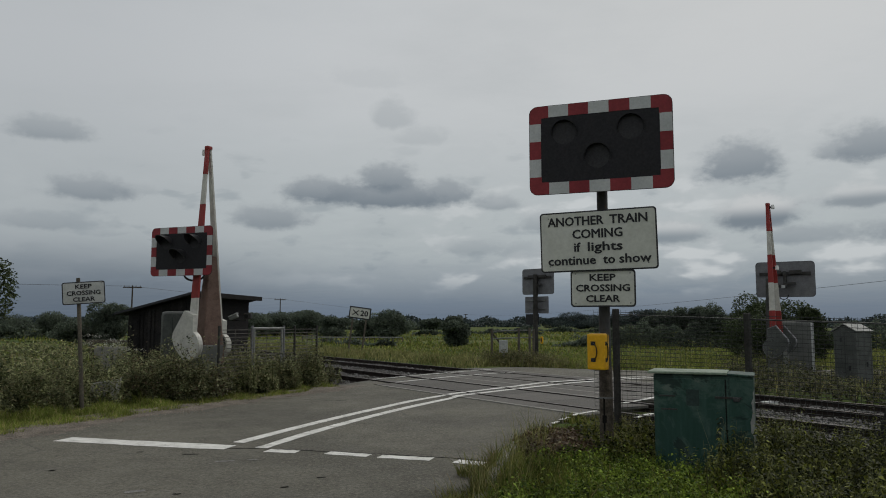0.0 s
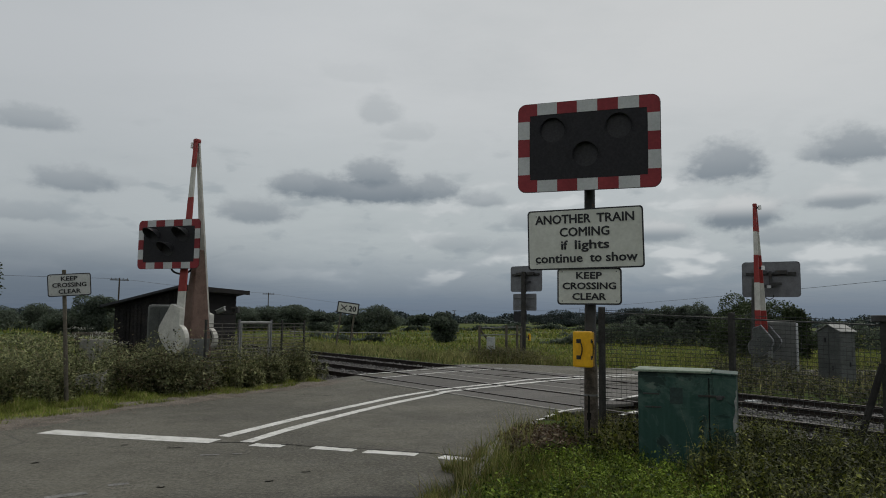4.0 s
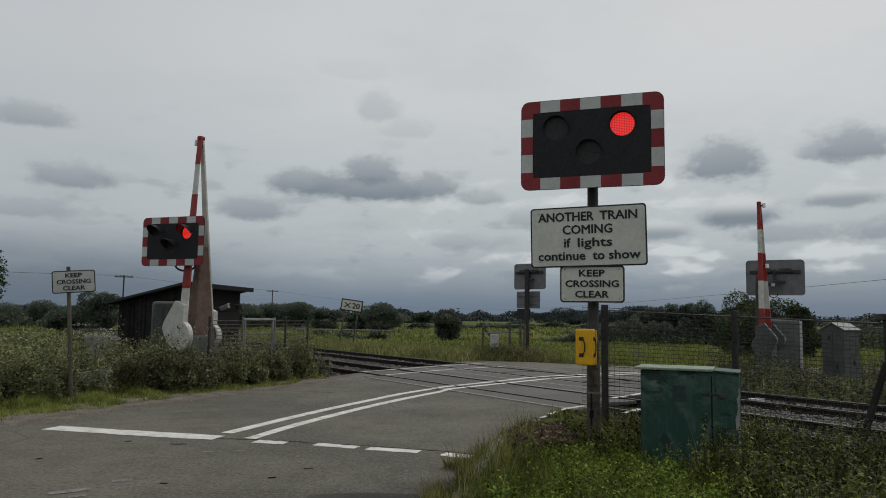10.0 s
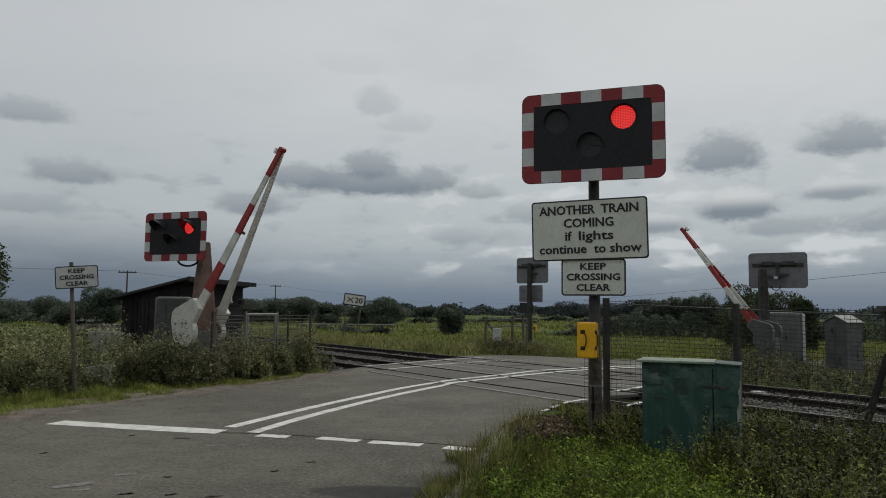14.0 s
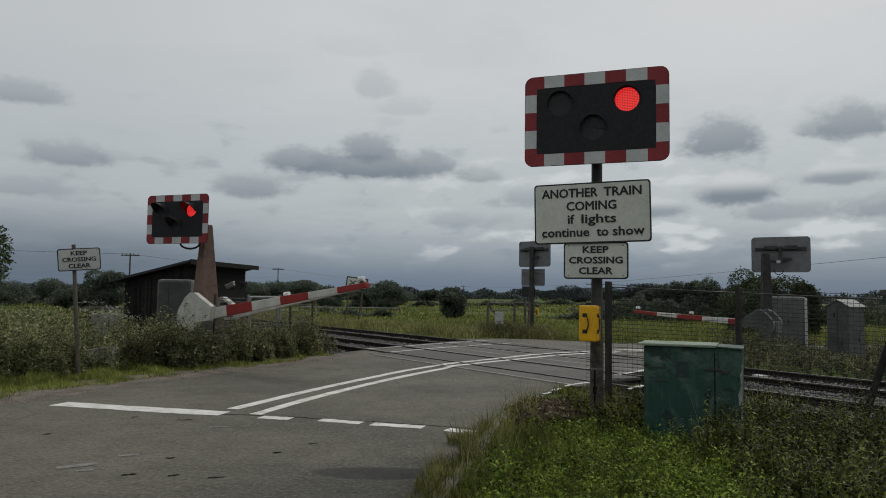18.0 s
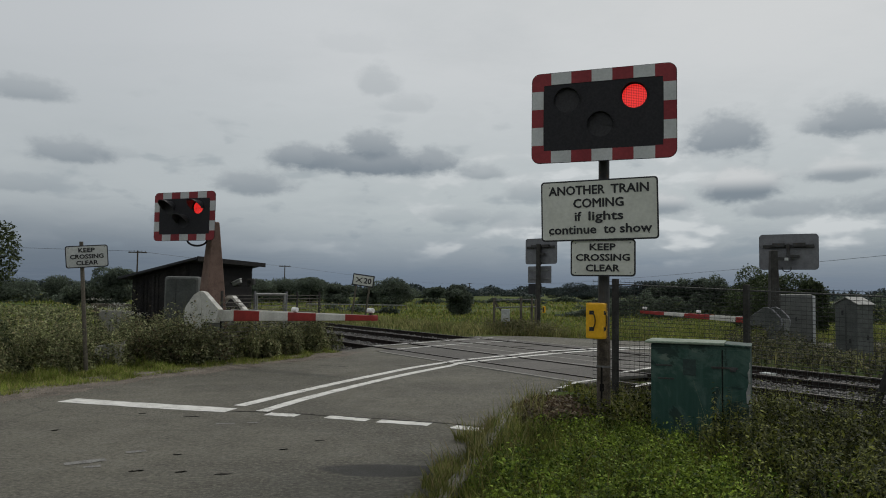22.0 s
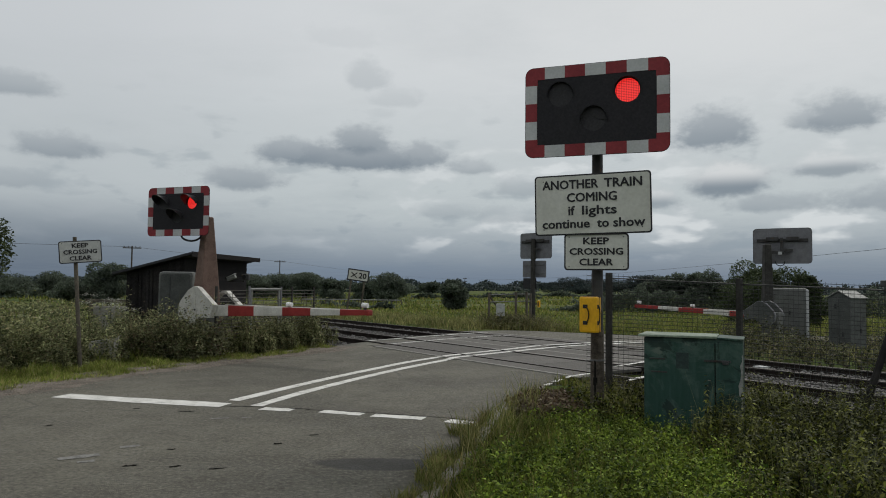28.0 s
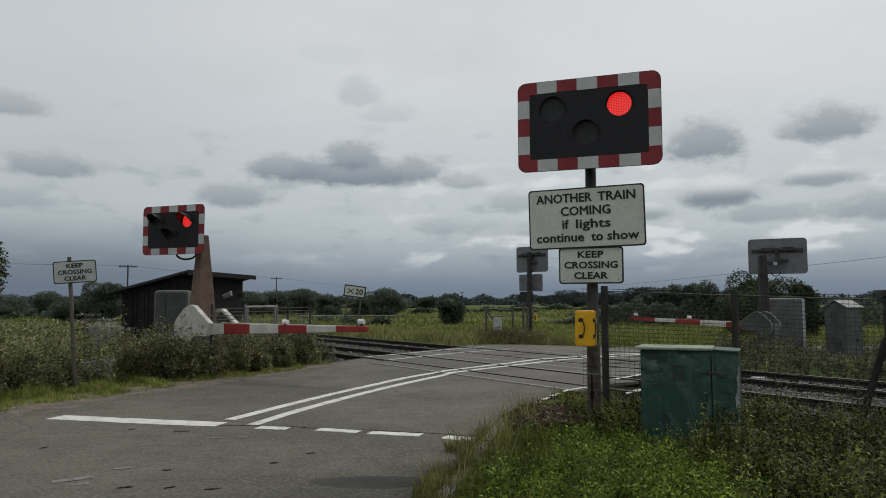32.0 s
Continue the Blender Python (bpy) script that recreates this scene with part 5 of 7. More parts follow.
    # greyer white face: the sign's turn from the light is in its colour
    sign_plate("keep_clear_sign", pose(-6.69, 13.28, 2.10, 0, -5.0, 24), 0.70, 0.40,
                    [("KEEP", 0.075, 0.27, 0, 0.078), ("CROSSING", 0.075, 0.55, 0, -0.036), ("CLEAR", 0.075, 0.36, 0, -0.15)], "dull white keep clear sign on its own post in weeds", face=surf("shaded_sign_white", (0.47, 0.48, 0.46), (0.38, 0.39, 0.37), 0.5, scale=2.2, fine=25, grime=0.1, bump=0.02))
    kp = thing("sign_post", pose(-6.72, 13.33, -0.05, 0, -2.6, 0), "weathered grey timber sign post among weeds", "post")
    part("shaft", rod_bm((0.08, 0, 0), (0, 0, 2.42), 0.037, 0.034, 10), WOOD, kp)


def build_speed_sign():
    sg = thing("railway_speed_sign", pose(-5.12, 38.0, -0.27, 0, 7.5, -12), "leaning white rail sign with black cross and number", "railway sign")
    part("plate", prism_bm(outline(1.16, 0.6, 0.03), -0.01, 0.01), SIGN_BLACK, sg, "", pose(0, 0, 2.35))
    part("face", prism_bm(outline(1.04, 0.48, 0.02), -0.016, -0.0105), SIGN_WHITE, sg, "white face", pose(0, 0, 2.35))
    bm = bmesh.new()
    for a in (38, -38):
        box_bm(0.42, 0.006, 0.05, (0, 0, 0), m=pose(-0.22, -0.02, 2.35, 0, a, 0), bm=bm)
    part("cross", bm, SIGN_BLACK, sg, "black cross")
    share("number", text_mesh("20", 0.27, 0.42, 0.24, -0.13, bold=0.015), sg, "black number", pose(0, -0.0165, 2.35))
    for x in (-0.36, 0.36):
        part("leg", box_bm(0.08, 0.06, 2.3, (x, 0.04, 1.1), 0.006), WOOD, sg, "pale leg")


def build_lines():
    spots = [(-48.3, 111.0, 7.1), (-40.0, 171.0, 7.1), (8.0, 500.0, 7.4)]
    for x, y, h in spots:
        pl = thing("telegraph_pole", pose(x, y, -0.4, 0, 0, 20), "dark timber telegraph pole with a cross arm", "telegraph pole", "telegraph poles")
        k = 1.0 if y < 300 else 2.2
        part("shaft", rod_bm((0, 0, 0), (0, 0, h + 0.4), 0.13 * k, 0.10 * k, 8), BARK, pl)
        part("cross_arm", box_bm(2.6, 0.14 * k, 0.14 * k, (0, 0, h + 0.1)), BARK, pl)
        for q in (-1.1, -0.5, 0.5, 1.1):
            part("insulator", rod_bm((q, 0, h + 0.16), (q, 0, h + 0.4), 0.06 * k, seg=6), SIGN_BACK, pl)
    wires = thing("overhead_wires", Matrix(), "thin dark overhead wires slung between poles", "wires")
    runs = [((-95, 70, 7.0), (-48.3, 111, 7.0)), ((-48.3, 111, 7.0), (-40, 171, 7.0)), ((-40, 171, 7.0), (8, 500, 7.2)), ((8, 500, 7.3), (46, 60, 6.2))]
    for a, b in runs:
        a, b = Vector(a), Vector(b)
        sag = 0.012 * (b - a).length
        pts = [a.lerp(b, i / 16) - Vector((0, 0, 4 * sag * (i / 16) * (1 - i / 16) * 0.4)) for i in range(17)]
        part("wire", tube_bm(pts, 0.02, 4), CABLE, wires, "thin dark wire")

# ---------------------------------------------------------------- plants
def along_left(rng, count, y0, y1, o0, o1):
    """Points beside the left edge of the road, o metres out from it."""
    e = EDGE_L
    y = rng.uniform(y0, y1, count)
    x = np.interp(y, e[:, 1], e[:, 0])
    dx = np.interp(y + 0.3, e[:, 1], e[:, 0]) - np.interp(y - 0.3, e[:, 1], e[:, 0])
    ln = np.hypot(dx, 0.6)
    o = rng.uniform(o0, o1, count)
    return np.stack([x - o * 0.6 / ln, y + o * dx / ln], 1), o


def edge_right(y):
    return np.interp(y, EDGE_R[:, 1], EDGE_R[:, 0])


def on_ground(xy):
    return np.concatenate([xy, ground_z(xy[:, 0], xy[:, 1])[:, None]], 1)


def blade_mesh(rng, base, h, w, lean=0.35):
    """Grass blades, each bent outwards over three levels."""
    k = len(base)
    a, b = rng.uniform(0, 6.283, k), rng.uniform(0, 6.283, k)
    out = np.stack([np.cos(a), np.sin(a), 0 * a], 1)
    side = np.stack([np.cos(b), np.sin(b), 0 * b], 1)
    bend = rng.uniform(0.1, 1.0, k) * lean
    V = np.zeros((k, 6, 3))
    for i, (t, ww) in enumerate(((0.0, 1.0), (0.55, 0.75), (1.0, 0.12))):
        c = base + out * (bend * h * t ** 1.8)[:, None] + np.array([0, 0, 1.0]) * (h * t * (1 - 0.25 * bend * t))[:, None]
        V[:, 2 * i], V[:, 2 * i + 1] = c - side * (w * ww / 2)[:, None], c + side * (w * ww / 2)[:, None]
    q = np.arange(k)[:, None] * 6
    F = np.concatenate([q + np.array([0, 1, 3, 2]), q + np.array([2, 3, 5, 4])])
    return V.reshape(-1, 3), F


def leaf_mesh(rng, c, size, spread=0.7, droop=0.2, long=1.0):
    """Small folded leaves: a kite of four corners each."""
    k = len(c)
    a = rng.uniform(0, 6.283, k)
    el = rng.normal(-droop, spread * 0.6, k)
    d = np.stack([np.cos(a) * np.cos(el), np.sin(a) * np.cos(el), np.sin(el)], 1)
    up = rng.normal(0, spread, (k, 3)) + np.array([0, 0, 1.0])
    s = np.cross(d, up)
    s /= np.linalg.norm(s, axis=1)[:, None] + 1e-9
    n = np.cross(s, d)
    z = size[:, None]
    V = np.stack([c, c + d * z * 0.45 * long + s * z * 0.33 + n * z * 0.08, c + d * z * long - n * z * 0.1, c + d * z * 0.45 * long - s * z * 0.33 + n * z * 0.08], 1)
    F = np.arange(k)[:, None] * 4 + np.array([0, 1, 2, 3])
    return V.reshape(-1, 3), F


def clumped(rng, g, per, spread, lo=0.5, hi=1.15):
    """Draws plants together into clumps; also gives each plant the vigour of its clump."""
    k = max(1, len(g) // per)
    pick = rng.integers(0, k, len(g))
    mid = g[rng.choice(len(g), k, replace=False)]
    out = mid[pick] + rng.normal(0, spread, (len(g), 3)) * np.array([1, 1, 0])
    off = np.hypot(out[:, 0] - mid[pick, 0], out[:, 1] - mid[pick, 1])
    out[:, 2] = ground_z(out[:, 0], out[:, 1])
    return out, rng.uniform(lo, hi, k)[pick] * (1.05 - 0.35 * np.clip(off / (2 * spread), 0, 1))


def join(parts):
    Vs, Fs, n = [], [], 0
    for V, F in parts:
        Vs.append(V)
        Fs.append(F + n)
        n += len(V)
    return np.concatenate(Vs), np.concatenate(Fs)


def stuff(name, VF, material, label, category):
    return tagged(new(name, np_mesh(name, VF[0], VF[1], material)), label, category, kind="stuff")


def weeds(rng, base, h, per, size, spread=0.16, long=1.0):
    """Leafy upright stems: the leaves grow thicker towards the top."""
    k = len(base)
    a = rng.uniform(0, 6.283, k)
    tip = np.stack([np.cos(a), np.sin(a), 0 * a], 1) * (rng.uniform(0, 0.3, k) * h)[:, None]
    t = rng.uniform(0.15, 1.0, (k, per)) ** 0.8
    c = base[:, None, :] + tip[:, None, :] * (t ** 2)[..., None]
    c[..., 2] += h[:, None] * t
    c += rng.normal(0, 1, c.shape) * np.array([1, 1, 0.4]) * spread * h[:, None, None] * 0.6
    c = c.reshape(-1, 3)
    c[:, 2] = np.maximum(c[:, 2], np.repeat(base[:, 2], per) + 0.01)
    s = size * rng.uniform(0.55, 1.35, len(c))
    return leaf_mesh(rng, c, s, 0.7, 0.25, long)


def nettle_leaves(rng, base, h, per, size):
    """Pairs of long drooping leaves up straight stems."""
    k = len(base)
    a = rng.uniform(0, 6.283, k)
    tip = np.stack([np.cos(a), np.sin(a), 0 * a], 1) * (rng.uniform(0, 0.18, k) * h)[:, None]
    t = (0.12 + 0.88 * (np.arange(per) // 2 + 0.5) / (per // 2))[None, :] * np.ones((k, 1))
    turn = rng.uniform(0, 6.283, k)[:, None] + np.arange(per)[None, :] * 3.1416 + (np.arange(per) // 2)[None, :] * 1.57 + rng.normal(0, 0.25, (k, per))
    c = base[:, None, :] + tip[:, None, :] * (t ** 2)[..., None]
    c[..., 2] += h[:, None] * t
    c, turn, t = c.reshape(-1, 3), turn.ravel(), t.ravel()
    z = (size * rng.uniform(0.7, 1.3, len(c)) * (1.25 - 0.6 * t))[:, None]
    el = rng.normal(-0.35, 0.3, len(c)) + 0.5 * smooth01(t, 0.85, 1.0)
    d = np.stack([np.cos(turn) * np.cos(el), np.sin(turn) * np.cos(el), np.sin(el)], 1)
    s = np.stack([-np.sin(turn), np.cos(turn), rng.normal(0, 0.3, len(c))], 1)
    V = np.stack([c, c + d * z * 0.5 + s * z * 0.27, c + d * z * 1.3 + np.array([0, 0, -0.25]) * z, c + d * z * 0.5 - s * z * 0.27], 1)
    return V.reshape(-1, 3), np.arange(len(c))[:, None] * 4 + np.array([0, 1, 2, 3])


def build_left_bank():
    rng = np.random.default_rng(11)
    xy, o = along_left(rng, 62000, 5.0, 18.8, -0.65, 1.45)
    ragged = -0.08 - 0.34 * smooth01(xy[:, 1], 7.0, 10.0) * (1 - 0.3 * smooth01(xy[:, 1], 16.0, 18.5)) + 0.14 * np.sin(xy[:, 1] * 2.9) * np.sin(xy[:, 1] * 1.1 + 1)
    xy, o = xy[o > ragged], o[o > ragged]
    h = rng.uniform(0.04, 0.19, len(xy)) * (0.75 + 0.6 * np.maximum(o, 0)) * (0.8 + 0.5 * np.sin(xy[:, 1] * 4.1) * np.sin(xy[:, 0] * 5.3))
    stuff("verge_grass", blade_mesh(rng, on_ground(xy), h, np.full(len(xy), 0.012), 0.8), L_VERGE, "short tufted grass strip along the asphalt edge", "grass")
    xy, o = along_left(rng, 7600, 5.5, 18.8, 1.05, 4.8)
    near, o2 = along_left(rng, 2400, 12.5, 18.9, 0.8, 2.1)
    xy, o = np.concatenate([xy, near]), np.concatenate([o, o2])
    tall = 0.42 + 0.83 * smooth01(o, 0.75, 1.9)
    tall *= 1 - 0.18 * smooth01(xy[:, 1], 13.6, 16.0) - 0.2 * smooth01(xy[:, 1], 16.5, 18.5)
    lumpy = np.sin(xy[:, 0] * 1.7 + 0.6 * xy[:, 1]) * np.sin(xy[:, 1] * 1.3 - 0.4 * xy[:, 0])
    h = tall * rng.uniform(0.5, 1.08, len(xy)) * (0.86 + 0.26 * lumpy)
    gap = np.abs(xy[:, 0] / xy[:, 1] + 0.462) < 0.015
    h = np.where(gap, np.minimum(h, 1.42 - 0.043 * xy[:, 1]), h)
    front, o3 = along_left(rng, 1700, 14.6, 19.2, 0.14, 1.0)
    xy, h = np.concatenate([xy, front]), np.concatenate([h, rng.uniform(0.25, 0.62, len(front)) * (0.75 + 0.5 * np.sin(front[:, 1] * 2.4) ** 2)])
    h = np.where(rng.uniform(0, 1, len(xy)) > 0.965, h * 1.35, h)
    g = on_ground(xy)
    keep = (n_of(xy[:, 0], xy[:, 1]) < 9.0) & ~((np.abs(xy[:, 0] + 0.466 * xy[:, 1]) < 0.17) & (xy[:, 1] < 14.4) & (rng.uniform(0, 1, len(xy)) < 0.5)) & (rng.uniform(0, 1, len(xy)) < 0.55 + 0.45 * np.sin(xy[:, 0] * 2.3) * np.sin(xy[:, 1] * 1.9))
    g, h = g[keep], h[keep]
    g, vig = clumped(rng, g, 12, 0.10, 0.62, 1.12)
    h = h * vig
    stuff("roadside_weeds", weeds(rng, g, h, 54, 0.038, 0.10, 1.5), L_WEED, "dense dull green weeds and brambles on the bank", "weeds")
    stuff("weed_stems", blade_mesh(rng, g, h * 1.05, np.full(len(g), 0.012), 0.3), L_STEM, "thin upright weed stems on the bank", "weeds")
    pick = rng.choice(len(g), 130, replace=False)
    dock = np.stack([rng.normal(-5.95, 0.4, 40), rng.normal(15.0, 0.45, 40)], 1)
    gd, hd = np.concatenate([g[pick], on_ground(dock)]), np.concatenate([h[pick] * 1.12, rng.uniform(0.6, 1.25, 40)])
    stuff("dead_stalks", weeds(rng, gd, hd, 18, 0.04, 0.12), L_DEAD, "brown dead flower stalks among the weeds", "weeds")
    dock = np.stack([rng.normal(-5.35, 0.4, 80), rng.normal(15.35, 0.25, 80)], 1)
    stuff("dock_plants", weeds(rng, on_ground(dock), rng.uniform(0.35, 0.95, 80), 40, 0.055, 0.16, 1.3), leaf("dock_leaves", (0.05, 0.056, 0.03), (0.29, 0.295, 0.16), (0.15, 0.115, 0.075), 0.3), "dark leafy docks before the concrete column", "weeds")
    xy, o = along_left(rng, 2600, 14.8, 19.4, 0.35, 2.2)
    g = on_ground(xy)
    g = g[n_of(g[:, 0], g[:, 1]) < 9.0]
    stuff("tall_grass", blade_mesh(rng, g, rng.uniform(0.25, 0.7, len(g)), np.full(len(g), 0.014), 0.55), L_GRASS, "rank grass around the mesh fence", "grass")
    # white umbels before the hut
    heads = np.array([(-7.9, 16.2, 1.28), (-7.55, 16.4, 1.18), (-7.3, 16.1, 1.12), (-7.75, 16.8, 1.05), (-6.9, 16.0, 0.98), (-8.2, 16.6, 1.1)])
    c = (heads[:, None, :] + rng.normal(0, 1, (6, 60, 3)) * np.array([0.13, 0.13, 0.02])).reshape(-1, 3)
    stuff("umbel_flowers", leaf_mesh(rng, c, np.full(len(c), 0.035), 0.4, 0.0), L_FLOWER, "flat white flower umbels above the weeds", "flowers")
    c = np.concatenate([np.linspace((x, y, 0), (x, y, z), 3)[:1] for x, y, z in heads])
    stuff("umbel_stems", blade_mesh(rng, c, heads[:, 2], np.full(6, 0.02), 0.02), L_STEM, "green stems of the white umbels", "flowers")
    # gravel washed along the road's edge
    xy, o = along_left(rng, 11000, 5.0, 18.4, -1.35, 0.1)
    z = np.where(o < 0, 0.004, -0.01)
    grit = surf("edge_grit", (0.30, 0.26, 0.21), (0.20, 0.17, 0.14), 0.95, scale=3, grime=0.3)
    keep = rng.uniform(0, 1, len(o)) < 0.05 + 0.95 * smooth01(o, -1.2, -0.3) ** 1.5
    stones(rng, np.concatenate([xy, z[:, None]], 1)[keep], 0.011, "edge_gravel", grit, "brown grit washed along the road edge")


def build_right_verge():
    rng = np.random.default_rng(23)

    def field(count, x0, x1, y0, y1, away=0.0):
        xy = np.stack([rng.uniform(x0, x1, count), rng.uniform(y0, y1, count)], 1)
        keep = (xy[:, 0] > edge_right(xy[:, 1]) + away) & (n_of(xy[:, 0], xy[:, 1]) < 8.75)
        keep &= ~((np.abs(xy[:, 0] - 2.66) < 0.55) & (np.abs(xy[:, 1] - 8.22) < 0.42))
        return on_ground(xy[keep])

    g = field(26000, -0.4, 2.4, 4.2, 11.0, 0.02)
    tuft = field(2600, 0.0, 1.6, 6.0, 10.5, 0.0)
    tuft = tuft[(tuft[:, 0] - edge_right(tuft[:, 1]) < 0.5) & (np.sin(tuft[:, 1] * 5.5) > -0.1)]
    stuff("tall_tufts", blade_mesh(rng, tuft, rng.uniform(0.18, 0.5, len(tuft)), np.full(len(tuft), 0.008), 0.75), L_STRAW, "seeding straw tufts leaning over the road edge", "grass")
    d = g[:, 0] - edge_right(g[:, 1])
    g = g[(d < 1.3) & ~((g[:, 1] > 8.4) & (g[:, 1] < 9.9) & (d > 0.25))]
    h = rng.uniform(0.06, 0.24, len(g)) * (0.75 + 0.7 * (rng.uniform(0, 1, len(g)) > 0.88))
    stuff("verge_grass", blade_mesh(rng, g, h, np.full(len(g), 0.010), 0.7), L_GRASS, "uneven seeding grass hanging over the kerb", "grass")
    y = rng.uniform(5.2, 8.7, 2500)
    u = rng.uniform(0, 1, len(y)) ** 0.8 * (0.14 + 0.13 * np.sin(y * 4.1 + 0.5) + 0.1 * np.sin(y * 9.7))
    k3 = np.stack([edge_right(y) - u + 0.02, y, np.full(len(y), 0.0)], 1)
    hk = rng.uniform(0.05, 0.17, len(y)) + 0.13 * (rng.uniform(0, 1, len(y)) > 0.9) * (y > 6.3)
    stuff("kerb_grass", blade_mesh(rng, k3, hk, np.full(len(y), 0.009), 0.9), L_KERB, "dull grass grown over the kerb onto the road", "grass")
    g = field(17000, 0.2, 3.2, 4.4, 8.4, 0.12)
    h = rng.uniform(0.05, 0.25, len(g)) * (0.75 + 0.5 * np.sin(g[:, 0] * 3.1) * np.sin(g[:, 1] * 2.7) + 0.35 * np.sin(g[:, 0] * 8.3 + 1) * np.sin(g[:, 1] * 6.9))
    far_right = smooth01(g[:, 0] + 0.3 * (g[:, 1] - 6.5), 2.2, 3.0)
    keep = rng.uniform(0, 1, len(g)) > far_right
    g, h = g[keep], np.maximum(h[keep], 0.03)
    d = g[:, 0] - edge_right(g[:, 1])
    keep = rng.uniform(0, 1, len(g)) < smooth01(d + 0.25 * np.sin(g[:, 1] * 2.3) + 0.15 * np.sin(g[:, 0] * 5.1), 0.3, 0.95)
    g, h = g[keep], h[keep]
    g, vig = clumped(rng, g, 14, 0.055, 0.45, 1.5)
    h = h * vig
    ok = (g[:, 0] > edge_right(g[:, 1]) + 0.1) & ~((np.abs(g[:, 0] - 2.66) < 0.55) & (np.abs(g[:, 1] - 8.22) < 0.42))
    g, h = g[ok], h[ok]
    stuff("ground_cover", weeds(rng, g, h, 26, 0.027, 0.32, 1.3), L_BRIGHT, "bright green low leafy ground cover on the verge", "weeds")
    g = field(6500, 0.1, 3.2, 4.4, 8.6, 0.15)
    stuff("verge_blades", blade_mesh(rng, g, rng.uniform(0.12, 0.32, len(g)), np.full(len(g), 0.009), 0.8), L_GRASS, "grass blades standing through the ground cover", "grass")
    g = field(6800, 1.7, 7.5, 4.6, 8.6, 0.3)
    keep = rng.uniform(0, 1, len(g)) < smooth01(g[:, 0] - 0.1 * (g[:, 1] - 6.5), 2.0, 2.6)
    g = g[keep]
    h = rng.uniform(0.26, 0.74, len(g)) * (1 - 0.3 * smooth01(g[:, 1], 6.8, 7.8)) * (1 - 0.65 * smooth01(g[:, 1], 6.2, 7.2) * (1 - smooth01(g[:, 0], 2.8, 3.4)))
    g, vig = clumped(rng, g, 11, 0.075, 0.6, 1.2)
    h = h * vig
    ok = ~((np.abs(g[:, 0] - 2.66) < 0.6) & (np.abs(g[:, 1] - 8.22) < 0.5))
    g, h = g[ok], h[ok]
    stuff("nettles", nettle_leaves(rng, g, h, 34, 0.044), L_NETTLE, "thick stand of olive green nettles by the cabinet", "nettles")
    stuff("nettle_stems", blade_mesh(rng, g, h * 1.06, np.full(len(g), 0.008), 0.25), L_STEM, "thin nettle stems by the cabinet", "nettles")
    g = field(2200, 1.7, 4.2, 8.4, 10.4, 0.1)
    stuff("tall_grass", blade_mesh(rng, g, rng.uniform(0.15, 0.55, len(g)), np.full(len(g), 0.009), 0.6), L_STRAW, "dry grass around the signal post and fence", "grass")
    g = field(1500, 1.55, 4.0, 8.2, 10.0, 0.1)
    stuff("post_weeds", weeds(rng, g, rng.uniform(0.12, 0.42, len(g)), 12, 0.045), L_NETTLE, "thin weeds at the foot of the post", "weeds")
    xy = np.stack([rng.uniform(0.9, 3.4, 9000), rng.uniform(9.5, 13.4, 9000)], 1)
    nn = n_of(xy[:, 0], xy[:, 1])
    xy = xy[(nn > 8.4) & (nn < 9.12) & (xy[:, 0] > edge_right(xy[:, 1]) + 0.05)]
    stuff("trackside_grass", blade_mesh(rng, on_ground(xy), rng.uniform(0.06, 0.22, len(xy)), np.full(len(xy), 0.011), 0.7), L_GRASS, "ragged grass between verge and crossing panels", "grass")
    g = field(5200, 0.85, 1.75, 8.9, 10.6, 0.12)
    stuff("dead_litter", weeds(rng, g, rng.uniform(0.03, 0.15, len(g)), 14, 0.055, 0.6), L_DEAD, "brown dead plant litter on the verge", "litter")


def noise_rows(xy):
    """How thick the far grass stands: long bands across the fields, broken up."""
    x, y = xy[:, 0], xy[:, 1]
    v = np.sin(y * 0.31 + 0.03 * x) + 0.7 * np.sin(y * 0.77 - 0.05 * x + 1.3) + 0.5 * np.sin(x * 0.21 + y * 0.12)
    return 0.1 + 0.9 * smooth01(v, -0.6, 1.2)


